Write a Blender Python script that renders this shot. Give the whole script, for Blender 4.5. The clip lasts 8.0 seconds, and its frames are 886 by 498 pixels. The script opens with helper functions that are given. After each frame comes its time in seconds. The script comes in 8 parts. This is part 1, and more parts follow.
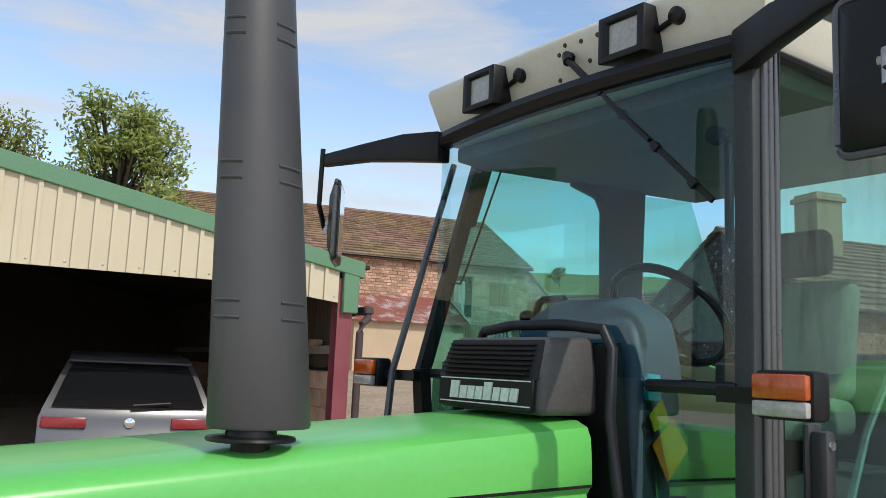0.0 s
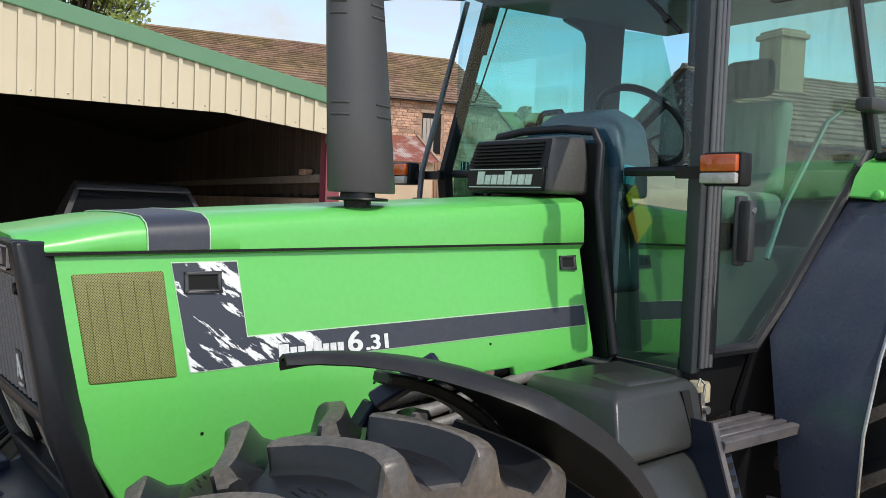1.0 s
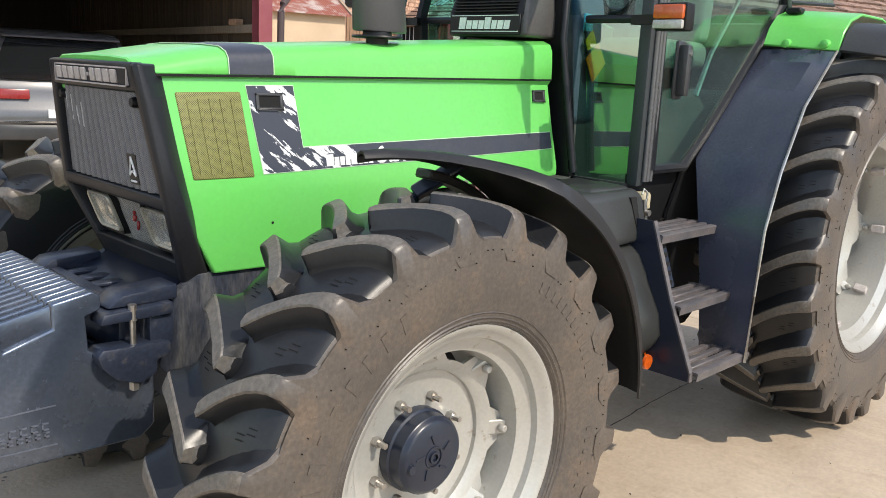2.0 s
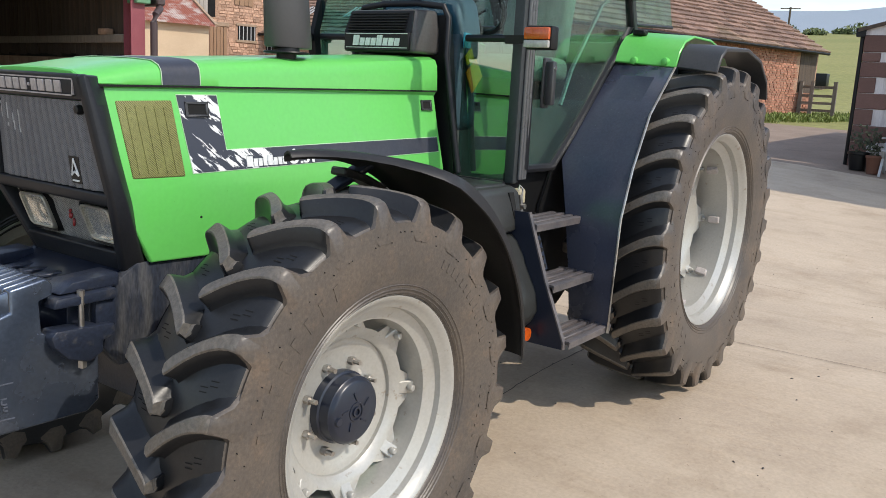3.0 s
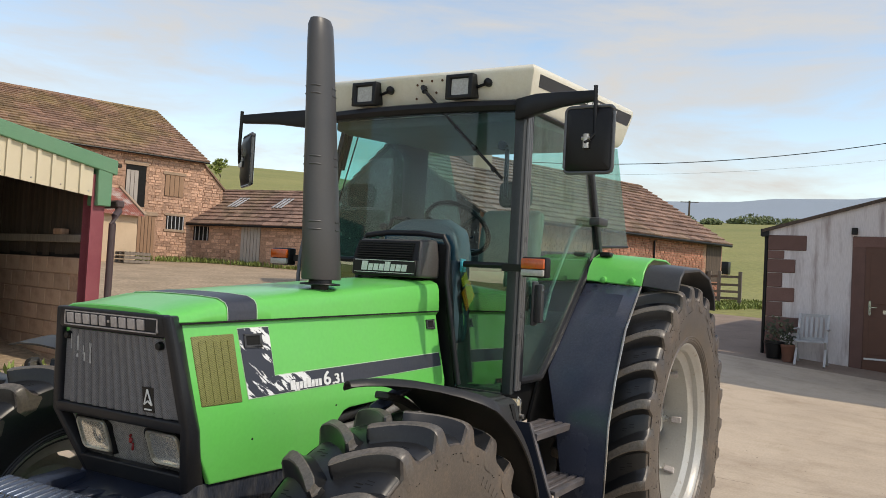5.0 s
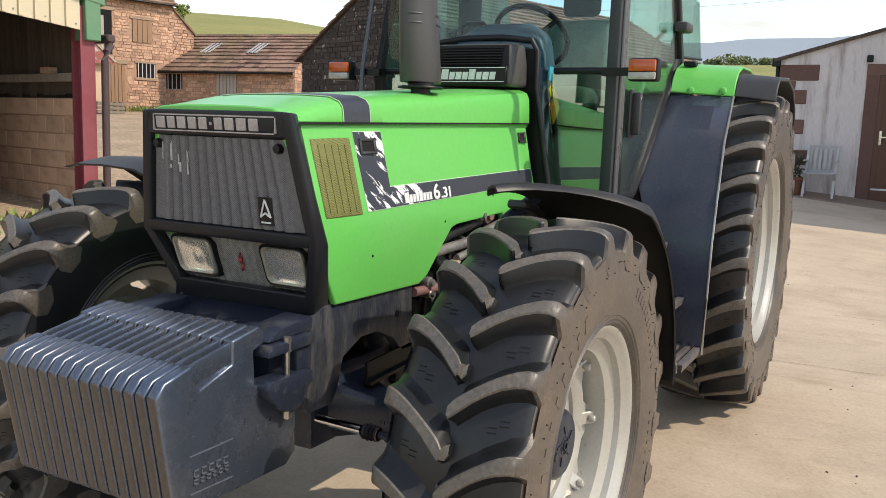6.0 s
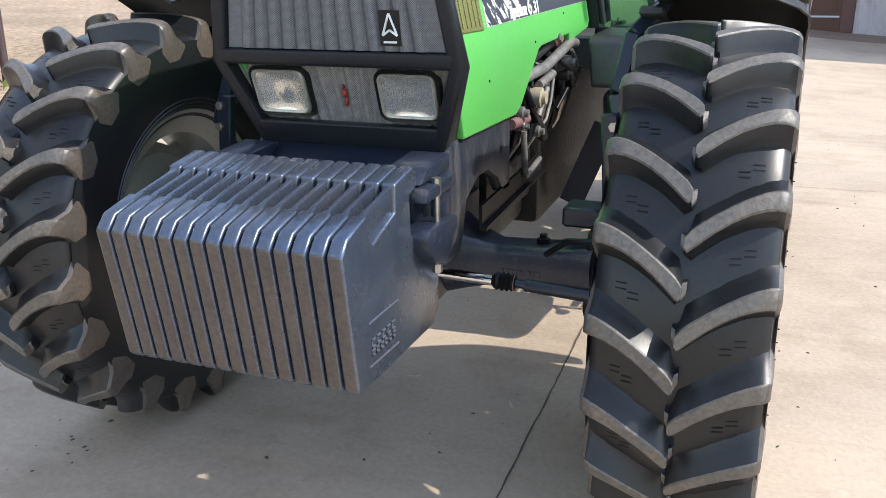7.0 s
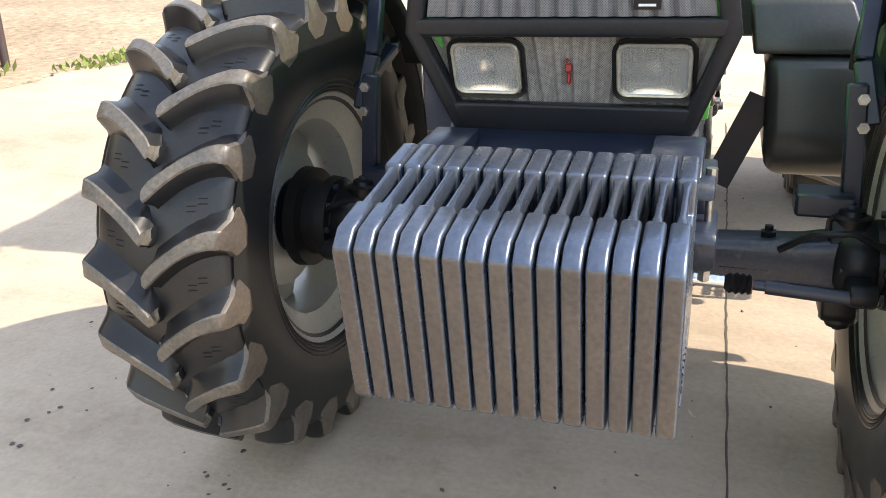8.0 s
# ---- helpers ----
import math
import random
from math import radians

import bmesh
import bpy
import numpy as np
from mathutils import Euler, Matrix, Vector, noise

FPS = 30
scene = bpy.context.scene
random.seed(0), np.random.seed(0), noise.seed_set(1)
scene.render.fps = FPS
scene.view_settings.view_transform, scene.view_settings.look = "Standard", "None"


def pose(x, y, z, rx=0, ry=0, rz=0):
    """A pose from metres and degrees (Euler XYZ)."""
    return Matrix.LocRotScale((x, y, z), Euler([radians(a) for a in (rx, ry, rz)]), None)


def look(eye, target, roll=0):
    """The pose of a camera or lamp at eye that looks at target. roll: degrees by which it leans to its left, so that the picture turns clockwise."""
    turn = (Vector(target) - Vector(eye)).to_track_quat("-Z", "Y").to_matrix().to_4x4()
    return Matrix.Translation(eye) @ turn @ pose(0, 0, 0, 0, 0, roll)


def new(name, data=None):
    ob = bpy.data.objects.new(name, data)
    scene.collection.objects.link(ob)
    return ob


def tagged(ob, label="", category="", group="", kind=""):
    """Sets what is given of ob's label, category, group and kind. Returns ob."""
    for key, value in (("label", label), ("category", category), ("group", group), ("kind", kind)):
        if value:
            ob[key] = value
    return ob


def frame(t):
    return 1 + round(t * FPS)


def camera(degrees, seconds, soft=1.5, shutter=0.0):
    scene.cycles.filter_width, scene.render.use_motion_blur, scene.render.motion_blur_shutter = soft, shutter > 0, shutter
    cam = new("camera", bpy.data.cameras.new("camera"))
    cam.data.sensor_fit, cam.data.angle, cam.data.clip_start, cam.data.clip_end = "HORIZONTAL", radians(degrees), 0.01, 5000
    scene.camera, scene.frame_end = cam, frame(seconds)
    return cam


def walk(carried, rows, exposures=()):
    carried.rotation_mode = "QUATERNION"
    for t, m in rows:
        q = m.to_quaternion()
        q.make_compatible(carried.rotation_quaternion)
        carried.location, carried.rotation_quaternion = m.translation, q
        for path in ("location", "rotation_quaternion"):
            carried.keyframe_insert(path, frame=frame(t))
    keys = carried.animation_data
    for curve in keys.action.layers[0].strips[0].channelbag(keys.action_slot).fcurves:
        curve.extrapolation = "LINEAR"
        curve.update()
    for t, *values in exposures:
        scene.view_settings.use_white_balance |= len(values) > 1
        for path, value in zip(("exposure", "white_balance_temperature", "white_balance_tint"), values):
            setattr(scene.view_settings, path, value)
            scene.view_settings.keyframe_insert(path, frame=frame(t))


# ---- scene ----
cam = camera(55.5, 8.0, soft=0.8)
PATH = [
    (0, (-0.792, -1.763, 1.919), (0.367, -0.156, 2.198), 2.5),
    (0.5, (-1.119, -1.927, 1.849), (0.077, -0.327, 1.959), 1.7),
    (1, (-1.401, -2.213, 1.748), (-0.153, -0.652, 1.652), 2.2),
    (1.5, (-1.721, -2.358, 1.693), (-0.41, -0.874, 1.411), 2.3),
    (1.7, (-1.859, -2.386, 1.678), (-0.522, -0.942, 1.322), 2.7),
    (2.8, (-2.316, -2.622, 1.657), (-0.762, -1.435, 1.236), 3.0),
    (3, (-2.415, -2.634, 1.662), (-0.818, -1.489, 1.288), 3.1),
    (3.5, (-2.733, -2.621, 1.718), (-1.054, -1.552, 1.522), 3.1),
    (4, (-2.835, -2.597, 1.842), (-1.128, -1.555, 1.852), 2.6),
    (4.2, (-2.876, -2.572, 1.85), (-1.164, -1.54, 1.917), 2.7),
    (5.3, (-2.953, -2.363, 1.785), (-1.232, -1.345, 1.841), 3.2),
    (5.5, (-2.943, -2.229, 1.745), (-1.218, -1.216, 1.719), 2.9),
    (6, (-2.913, -1.831, 1.62), (-1.173, -0.887, 1.333), 1.9),
    (6.5, (-2.985, -1.413, 1.534), (-1.217, -0.622, 1.035), 1.0),
    (7, (-2.916, -1.037, 1.471), (-1.134, -0.367, 0.856), -0.3),
    (7.5, (-2.849, -0.686, 1.43), (-1.068, -0.066, 0.762), -1.5),
    (8, (-2.783, -0.33, 1.443), (-1.001, 0.275, 0.766), -1.7),
]
walk(cam, [(t, look(eye, target, roll)) for t, eye, target, roll in PATH],
     exposures=[(0, 0.58, 6800, 10), (1, 0.72, 6800, 10), (1.5, 1.12, 7100, 10), (1.7, 1.24, 7100, 10), (3, 0.88, 6850, 10), (3.5, 0.82, 6800, 10), (4, 0.60, 7200, 10), (5.5, 0.56, 7450, 11), (6, 0.94, 7500, 11), (6.5, 1.24, 6550, 10), (7, 1.52, 6500, 10), (7.5, 1.90, 6500, 10), (8, 2.0, 7300, 11)])

# ---- light ----
SUN_DIR = Vector((0.10, -0.96, 1.0)).normalized()  # towards the sun
world = bpy.data.worlds.new("sky")
scene.world = world
world.use_nodes = True
wt = world.node_tree
wt.nodes.clear()
w_out = wt.nodes.new("ShaderNodeOutputWorld")
w_bg = wt.nodes.new("ShaderNodeBackground")
w_sky = wt.nodes.new("ShaderNodeTexSky")
w_sky.sky_type = "NISHITA"
w_sky.sun_disc = False
w_sky.dust_density = 0.45
w_sky.sun_elevation = math.asin(SUN_DIR.z)
w_sky.sun_rotation = math.atan2(SUN_DIR.x, SUN_DIR.y)
w_co = wt.nodes.new("ShaderNodeTexCoord")
w_map = wt.nodes.new("ShaderNodeMapping")
w_map.inputs["Scale"].default_value = (1.0, 1.0, 4.6)
w_map.inputs["Rotation"].default_value = (0.0, 0.0, 0.6)
w_noise = wt.nodes.new("ShaderNodeTexNoise")
w_noise.inputs["Scale"].default_value = 3.3
w_noise.inputs["Detail"].default_value = 7.0
w_noise.inputs["Roughness"].default_value = 0.60
w_noise.inputs["Distortion"].default_value = 0.35
w_ramp = wt.nodes.new("ShaderNodeValToRGB")
w_ramp.color_ramp.elements[0].position = 0.42
w_ramp.color_ramp.elements[0].color = (0.0, 0.0, 0.0, 1)
w_ramp.color_ramp.elements[1].position = 0.68
w_ramp.color_ramp.elements[1].color = (0.9, 0.9, 0.9, 1)
w_mix = wt.nodes.new("ShaderNodeMix")
w_mix.data_type = "RGBA"
w_mix.inputs[7].default_value = (3.0, 3.08, 3.22, 1)
wt.links.new(w_co.outputs["Generated"], w_map.inputs["Vector"])
wt.links.new(w_map.outputs["Vector"], w_noise.inputs["Vector"])
wt.links.new(w_noise.outputs["Fac"], w_ramp.inputs["Fac"])
wt.links.new(w_ramp.outputs["Color"], w_mix.inputs[0])
wt.links.new(w_sky.outputs["Color"], w_mix.inputs[6])
wt.links.new(w_mix.outputs[2], w_bg.inputs["Color"])
w_bg.inputs["Strength"].default_value = 0.15
wt.links.new(w_bg.outputs["Background"], w_out.inputs["Surface"])
sun = new("sun", bpy.data.lights.new("sun", "SUN"))
sun.data.energy = 1.75
sun.data.angle = radians(0.55)
sun.data.color = (1.0, 0.95, 0.87)
sun.matrix_world = look(SUN_DIR * 50, (0, 0, 0))


# ---- materials ----
def mat(name, col, rough=0.6, metal=0.0, col2=None, scale=6.0, amount=0.5, fine=90.0, fine_amount=0.12, bump=0.15, bump_scale=120.0, detail=5.0, coat=0.0, spec=0.5, per_object=0.0, per_island=0.0, stretch=(1, 1, 1), turn=(0, 0, 0), ramp=(0.35, 0.7)):
    m = bpy.data.materials.new(name)
    m.use_nodes = True
    nt = m.node_tree
    n, l = nt.nodes, nt.links
    b = n["Principled BSDF"]
    b.inputs["Metallic"].default_value = metal
    b.inputs["Specular IOR Level"].default_value = spec
    b.inputs["Coat Weight"].default_value = coat
    b.inputs["Coat Roughness"].default_value = 0.12
    tc = n.new("ShaderNodeTexCoord")
    mp = n.new("ShaderNodeMapping")
    mp.inputs["Scale"].default_value = stretch
    mp.inputs["Rotation"].default_value = [radians(a) for a in turn]
    mp.vector_type = "TEXTURE" if any(turn) else "POINT"
    if any(turn):
        mp.inputs["Scale"].default_value = [1 / k for k in stretch]
    l.new(tc.outputs["Object"], mp.inputs["Vector"])
    big = n.new("ShaderNodeTexNoise")
    big.inputs["Scale"].default_value = scale
    big.inputs["Detail"].default_value = detail
    big.inputs["Roughness"].default_value = 0.6
    l.new(mp.outputs["Vector"], big.inputs["Vector"])
    rp = n.new("ShaderNodeValToRGB")
    rp.color_ramp.elements[0].position, rp.color_ramp.elements[1].position = ramp
    l.new(big.outputs["Fac"], rp.inputs["Fac"])
    mx = n.new("ShaderNodeMix")
    mx.data_type = "RGBA"
    c2 = col2 or tuple(c * 0.7 for c in col)
    mx.inputs[6].default_value = (*col, 1)
    mx.inputs[7].default_value = (*c2, 1)
    sc = n.new("ShaderNodeMath")
    sc.operation = "MULTIPLY"
    sc.inputs[1].default_value = amount
    l.new(rp.outputs["Color"], sc.inputs[0])
    l.new(sc.outputs[0], mx.inputs[0])
    small = n.new("ShaderNodeTexNoise")
    small.inputs["Scale"].default_value = fine
    small.inputs["Detail"].default_value = 3.0
    l.new(mp.outputs["Vector"], small.inputs["Vector"])
    hs = n.new("ShaderNodeHueSaturation")
    l.new(mx.outputs[2], hs.inputs["Color"])
    mr = n.new("ShaderNodeMapRange")
    mr.inputs["From Min"].default_value, mr.inputs["From Max"].default_value = 0.3, 0.7
    mr.inputs["To Min"].default_value, mr.inputs["To Max"].default_value = 1 - fine_amount, 1 + fine_amount
    l.new(small.outputs["Fac"], mr.inputs["Value"])
    val = mr.outputs["Result"]
    if per_object or per_island:
        oi = n.new("ShaderNodeObjectInfo" if per_object else "ShaderNodeNewGeometry")
        per_object = per_object or per_island
        m2 = n.new("ShaderNodeMapRange")
        m2.inputs["To Min"].default_value, m2.inputs["To Max"].default_value = 1 - per_object, 1 + per_object
        l.new(oi.outputs["Random Per Island" if per_island else "Random"], m2.inputs["Value"])
        mu = n.new("ShaderNodeMath")
        mu.operation = "MULTIPLY"
        l.new(val, mu.inputs[0])
        l.new(m2.outputs["Result"], mu.inputs[1])
        val = mu.outputs[0]
    l.new(val, hs.inputs["Value"])
    l.new(hs.outputs["Color"], b.inputs["Base Color"])
    r2 = n.new("ShaderNodeMapRange")
    r2.inputs["To Min"].default_value, r2.inputs["To Max"].default_value = max(0.02, rough - 0.08), min(1, rough + 0.1)
    l.new(big.outputs["Fac"], r2.inputs["Value"])
    l.new(r2.outputs["Result"], b.inputs["Roughness"])
    if bump:
        bn = n.new("ShaderNodeTexNoise")
        bn.inputs["Scale"].default_value = bump_scale
        bn.inputs["Detail"].default_value = 4.0
        l.new(mp.outputs["Vector"], bn.inputs["Vector"])
        bp = n.new("ShaderNodeBump")
        bp.inputs["Strength"].default_value = bump
        bp.inputs["Distance"].default_value = 0.4 / bump_scale
        l.new(bn.outputs["Fac"], bp.inputs["Height"])
        l.new(bp.outputs["Normal"], b.inputs["Normal"])
    return m


def glass_mat(name, tint, rough=0.0, face=0.05, dust=0.0, power=5.0):
    m = bpy.data.materials.new(name)
    m.use_nodes = True
    nt = m.node_tree
    n, l = nt.nodes, nt.links
    n.remove(n["Principled BSDF"])
    tr = n.new("ShaderNodeBsdfTransparent")
    tr.inputs["Color"].default_value = (*tint, 1)
    gl = n.new("ShaderNodeBsdfGlossy")
    gl.inputs["Roughness"].default_value = rough
    lw = n.new("ShaderNodeLayerWeight")
    lw.inputs["Blend"].default_value = 0.5
    pw = n.new("ShaderNodeMath")
    pw.operation = "POWER"
    pw.inputs[1].default_value = power
    l.new(lw.outputs["Facing"], pw.inputs[0])
    fr = n.new("ShaderNodeMath")
    fr.operation = "MULTIPLY_ADD"
    fr.inputs[1].default_value, fr.inputs[2].default_value = 0.93 - face, face
    l.new(pw.outputs[0], fr.inputs[0])
    mx = n.new("ShaderNodeMixShader")
    l.new(fr.outputs[0], mx.inputs[0])
    l.new(tr.outputs[0], mx.inputs[1])
    l.new(gl.outputs[0], mx.inputs[2])
    end = mx.outputs[0]
    if dust:  # thin film of pale dust, thicker in patches
        tc = n.new("ShaderNodeTexCoord")
        nz = n.new("ShaderNodeTexNoise")
        nz.inputs["Scale"].default_value = 4.0
        nz.inputs["Detail"].default_value = 6.0
        l.new(tc.outputs["Object"], nz.inputs["Vector"])
        mr = n.new("ShaderNodeMapRange")
        mr.inputs["From Min"].default_value, mr.inputs["From Max"].default_value = 0.35, 0.7
        mr.inputs["To Min"].default_value, mr.inputs["To Max"].default_value = dust * 0.7, dust * 1.3
        l.new(nz.outputs["Fac"], mr.inputs["Value"])
        df = n.new("ShaderNodeBsdfDiffuse")
        df.inputs["Color"].default_value = (0.75, 0.72, 0.64, 1)
        m2 = n.new("ShaderNodeMixShader")
        l.new(mr.outputs["Result"], m2.inputs[0])
        l.new(end, m2.inputs[1])
        l.new(df.outputs[0], m2.inputs[2])
        end = m2.outputs[0]
    l.new(end, n["Material Output"].inputs["Surface"])
    return m


M_GREEN = mat("green_paint", (0.115, 0.515, 0.098), 0.32, col2=(0.135, 0.49, 0.125), scale=3, amount=0.5, fine=60, fine_amount=0.03, bump=0.03, bump_scale=40, coat=0.2)
M_BLUE = mat("dark_blue_paint", (0.009, 0.014, 0.029), 0.32, col2=(0.020, 0.024, 0.035), scale=5, amount=0.6, fine_amount=0.1, bump=0.04, bump_scale=60)
M_WEIGHT = mat("blue_grey_cast_iron_paint", (0.105, 0.134, 0.188), 0.26, metal=0.70, col2=(0.175, 0.170, 0.170), scale=5, amount=0.45, ramp=(0.4, 0.75), fine_amount=0.12, bump=0.10, bump_scale=70)
# front faces: brown dust, with the ground's reflection put into the same colour
M_WFRONT = mat("dust_and_reflection_iron", (0.098, 0.090, 0.088), 0.34, metal=0.60, col2=(0.155, 0.135, 0.118), scale=9, amount=0.5, ramp=(0.4, 0.75), fine_amount=0.15, bump=0.12, bump_scale=80)
M_CASTMARK = mat("rubbed_cast_mark", (0.11, 0.12, 0.15), 0.4, bump=0.2)
M_PLASTIC = mat("grey_plastic", (0.030, 0.031, 0.034), 0.42, col2=(0.055, 0.054, 0.054), scale=4, amount=0.5, bump=0.12, bump_scale=300)
M_EXGUARD = mat("exhaust_guard_paint", (0.048, 0.048, 0.051), 0.40, col2=(0.070, 0.067, 0.066), scale=3, amount=0.5, fine_amount=0.04, bump=0.03, bump_scale=200)
M_AIRBOX = mat("dusty_grey_plastic", (0.060, 0.057, 0.056), 0.5, col2=(0.10, 0.094, 0.09), scale=5, amount=0.6, bump=0.1, bump_scale=300)
M_LINER = mat("grey_headliner", (0.135, 0.15, 0.145), 0.9, col2=(0.09, 0.095, 0.05), scale=2.2, amount=0.7, ramp=(0.56, 0.64), bump=0.2)
M_BLACK = mat("black_plastic", (0.006, 0.006, 0.007), 0.40, spec=0.28, col2=(0.014, 0.014, 0.014), scale=6, bump=0.08, bump_scale=250)
M_FRAME = mat("grille_surround_plastic", (0.015, 0.016, 0.019), 0.38, spec=0.25, col2=(0.018, 0.018, 0.021), scale=6, bump=0.1, bump_scale=250)
M_RUBBER = mat("tyre_rubber", (0.0125, 0.013, 0.0145), 0.34, spec=0.42, col2=(0.018, 0.018, 0.019), scale=5, amount=0.6, ramp=(0.52, 0.75), fine_amount=0.15, bump=0.05, bump_scale=150)
M_RUBTOP = mat("worn_lug_rubber", (0.085, 0.079, 0.071), 0.45, spec=0.6, col2=(0.16, 0.13, 0.10), scale=10, amount=0.7, fine_amount=0.25, bump=0.35, bump_scale=160)
M_SIDEWALL = mat("dusty_sidewall_rubber", (0.062, 0.054, 0.049), 0.40, spec=0.6, col2=(0.120, 0.092, 0.070), scale=4, amount=0.8, fine_amount=0.2, bump=0.2, bump_scale=160)
M_RIM = mat("silver_rim_paint", (0.43, 0.42, 0.39), 0.34, metal=0.35, col2=(0.40, 0.375, 0.33), scale=5, amount=0.6, ramp=(0.5, 0.72), fine_amount=0.05, bump=0.02, bump_scale=40)
M_STEEL = mat("bare_steel", (0.45, 0.44, 0.42), 0.35, metal=0.9, col2=(0.2, 0.13, 0.08), scale=20, amount=0.5)
M_CHROME = mat("chrome_rod", (0.75, 0.75, 0.76), 0.12, metal=1.0, bump=0)
M_CREAM = mat("cream_cab_roof", (0.70, 0.68, 0.58), 0.36, col2=(0.58, 0.55, 0.45), scale=2.5, amount=0.5, fine_amount=0.03, bump=0.02)
M_LABEL = mat("label_white", (0.72, 0.73, 0.72), 0.5, bump=0)
M_PALEEDGE = mat("pale_vinyl_edge", (0.50, 0.66, 0.46), 0.5, bump=0)
M_STRIPE = mat("stripe_vinyl", (0.030, 0.034, 0.050), 0.42, col2=(0.05, 0.05, 0.06), scale=12, amount=0.5, bump=0.02)
M_MESH = mat("olive_mesh", (0.23, 0.235, 0.07), 0.6, col2=(0.18, 0.17, 0.05), scale=9, amount=0.6, fine_amount=0.06, bump=0.2, bump_scale=210)
M_LOWGRILLE = mat("pale_perforated_strip", (0.26, 0.25, 0.24), 0.55, col2=(0.36, 0.34, 0.31), scale=9, amount=0.6, fine=60, fine_amount=0.2, bump=0.3, bump_scale=330)
M_RUSTSPOT = mat("rusty_hole", (0.10, 0.045, 0.02), 0.9, bump=0.2)
M_PILLAR = mat("dark_cab_trim", (0.030, 0.036, 0.040), 0.6, bump=0.1)
M_HEADREST = mat("worn_headrest", (0.055, 0.058, 0.055), 0.8, bump=0.3)
M_GLOSSBLACK = mat("glossy_black_rubber", (0.065, 0.068, 0.075), 0.28, col2=(0.085, 0.085, 0.088), scale=6, spec=0.7, bump=0.02)
M_GRILLE = mat("perforated_grey_panel", (0.147, 0.147, 0.157), 0.5, col2=(0.17, 0.17, 0.175), scale=7, amount=0.6, fine=60, fine_amount=0.12, bump=0.2, bump_scale=330)
M_ORANGE = mat("amber_lens", (0.50, 0.085, 0.008), 0.2, col2=(0.38, 0.05, 0.006), scale=30, bump=0.3, bump_scale=160, coat=0.5)
M_CLEARLENS = mat("frosted_lens", (0.40, 0.39, 0.36), 0.15, col2=(0.28, 0.27, 0.24), scale=20, bump=0.4, bump_scale=90, coat=0.6)
M_FENDER = mat("blue_grey_fender_paint", (0.038, 0.045, 0.073), 0.24, col2=(0.062, 0.067, 0.088), scale=3, amount=0.6, fine_amount=0.1, bump=0.03, bump_scale=60)
M_CABTRIM = mat("grey_cab_trim", (0.085, 0.092, 0.088), 0.7, col2=(0.055, 0.055, 0.05), scale=5, amount=0.6, bump=0.2)
M_YELLOW = mat("yellow_label", (0.75, 0.55, 0.01), 0.5, bump=0)
M_ORLABEL = mat("orange_label", (0.90, 0.27, 0.005), 0.5, bump=0)
M_CYAN = mat("cyan_label", (0.05, 0.45, 0.6), 0.5, bump=0)
M_SEAT = mat("grey_seat_fabric", (0.26, 0.285, 0.245), 0.9, col2=(0.18, 0.20, 0.175), scale=14, bump=0.5, bump_scale=300)
M_DASH = mat("blue_grey_console", (0.055, 0.095, 0.125), 0.5, bump=0.1, bump_scale=300)
M_RED = mat("red_lens", (0.26, 0.020, 0.020), 0.25, bump=0.1)
M_GLASS = glass_mat("cab_glass", (0.52, 0.77, 0.82), face=0.05)
M_DUSTGLASS = glass_mat("dusty_door_glass", (0.64, 0.90, 0.82), face=0.05, dust=0.016, power=3.2)
M_LAMPGLASS = glass_mat("lamp_glass", (0.95, 0.95, 0.93), rough=0.02, face=0.12, dust=0.025)
M_REFLECT = mat("silvered_reflector", (0.90, 0.88, 0.83), 0.20, metal=0.80, col2=(0.84, 0.80, 0.72), scale=5, amount=0.3, fine_amount=0.0, bump=0.0)
M_COATED = glass_mat("coated_lower_glass", (0.42, 0.62, 0.56), face=0.20)
M_MIRROR = mat("mirror_glass", (0.8, 0.8, 0.8), 0.03, metal=1.0, bump=0)

# painted shade for openings, holes and slots; also colours the tyre's moulded marks
M_FLATBLACK = mat("flat_black_fill", (0.004, 0.004, 0.004), 0.9, bump=0)
M_BADGE = mat("worn_silver_badge", (0.42, 0.38, 0.36), 0.5, col2=(0.25, 0.22, 0.21), scale=20, bump=0.05)
M_TORN = mat("torn_vinyl", (0.030, 0.034, 0.050), 0.45, col2=(0.74, 0.75, 0.75), scale=9, amount=1.0, ramp=(0.50, 0.525), detail=6, fine_amount=0.04, bump=0.03, stretch=(0.9, 1.0, 3.2), turn=(0, 38, 0))
M_PLATE = mat("scraped_frame_plate", (0.030, 0.036, 0.052), 0.36, metal=0.2, col2=(0.105, 0.104, 0.106), scale=9, amount=0.8, ramp=(0.46, 0.66), fine=70, fine_amount=0.3, bump=0.3, bump_scale=60, stretch=(2.2, 1, 0.5))
M_CHASSIS = mat("chipped_blue_chassis", (0.020, 0.026, 0.043), 0.33, col2=(0.075, 0.072, 0.070), scale=18, amount=0.6, ramp=(0.58, 0.68), fine_amount=0.25, bump=0.25)
M_ENGINE = mat("oily_engine", (0.009, 0.009, 0.009), 0.5, spec=0.35, col2=(0.034, 0.029, 0.024), scale=9, amount=0.7, ramp=(0.5, 0.75), bump=0.4, bump_scale=40)
M_GUARD = mat("dusty_mudguard_plastic", (0.014, 0.013, 0.013), 0.44, col2=(0.06, 0.055, 0.05), scale=5, amount=0.5, ramp=(0.5, 0.8), bump=0.1)
M_TANK = mat("dark_tank_plastic", (0.028, 0.030, 0.030), 0.30, col2=(0.046, 0.046, 0.043), scale=4, amount=0.5, bump=0.1)
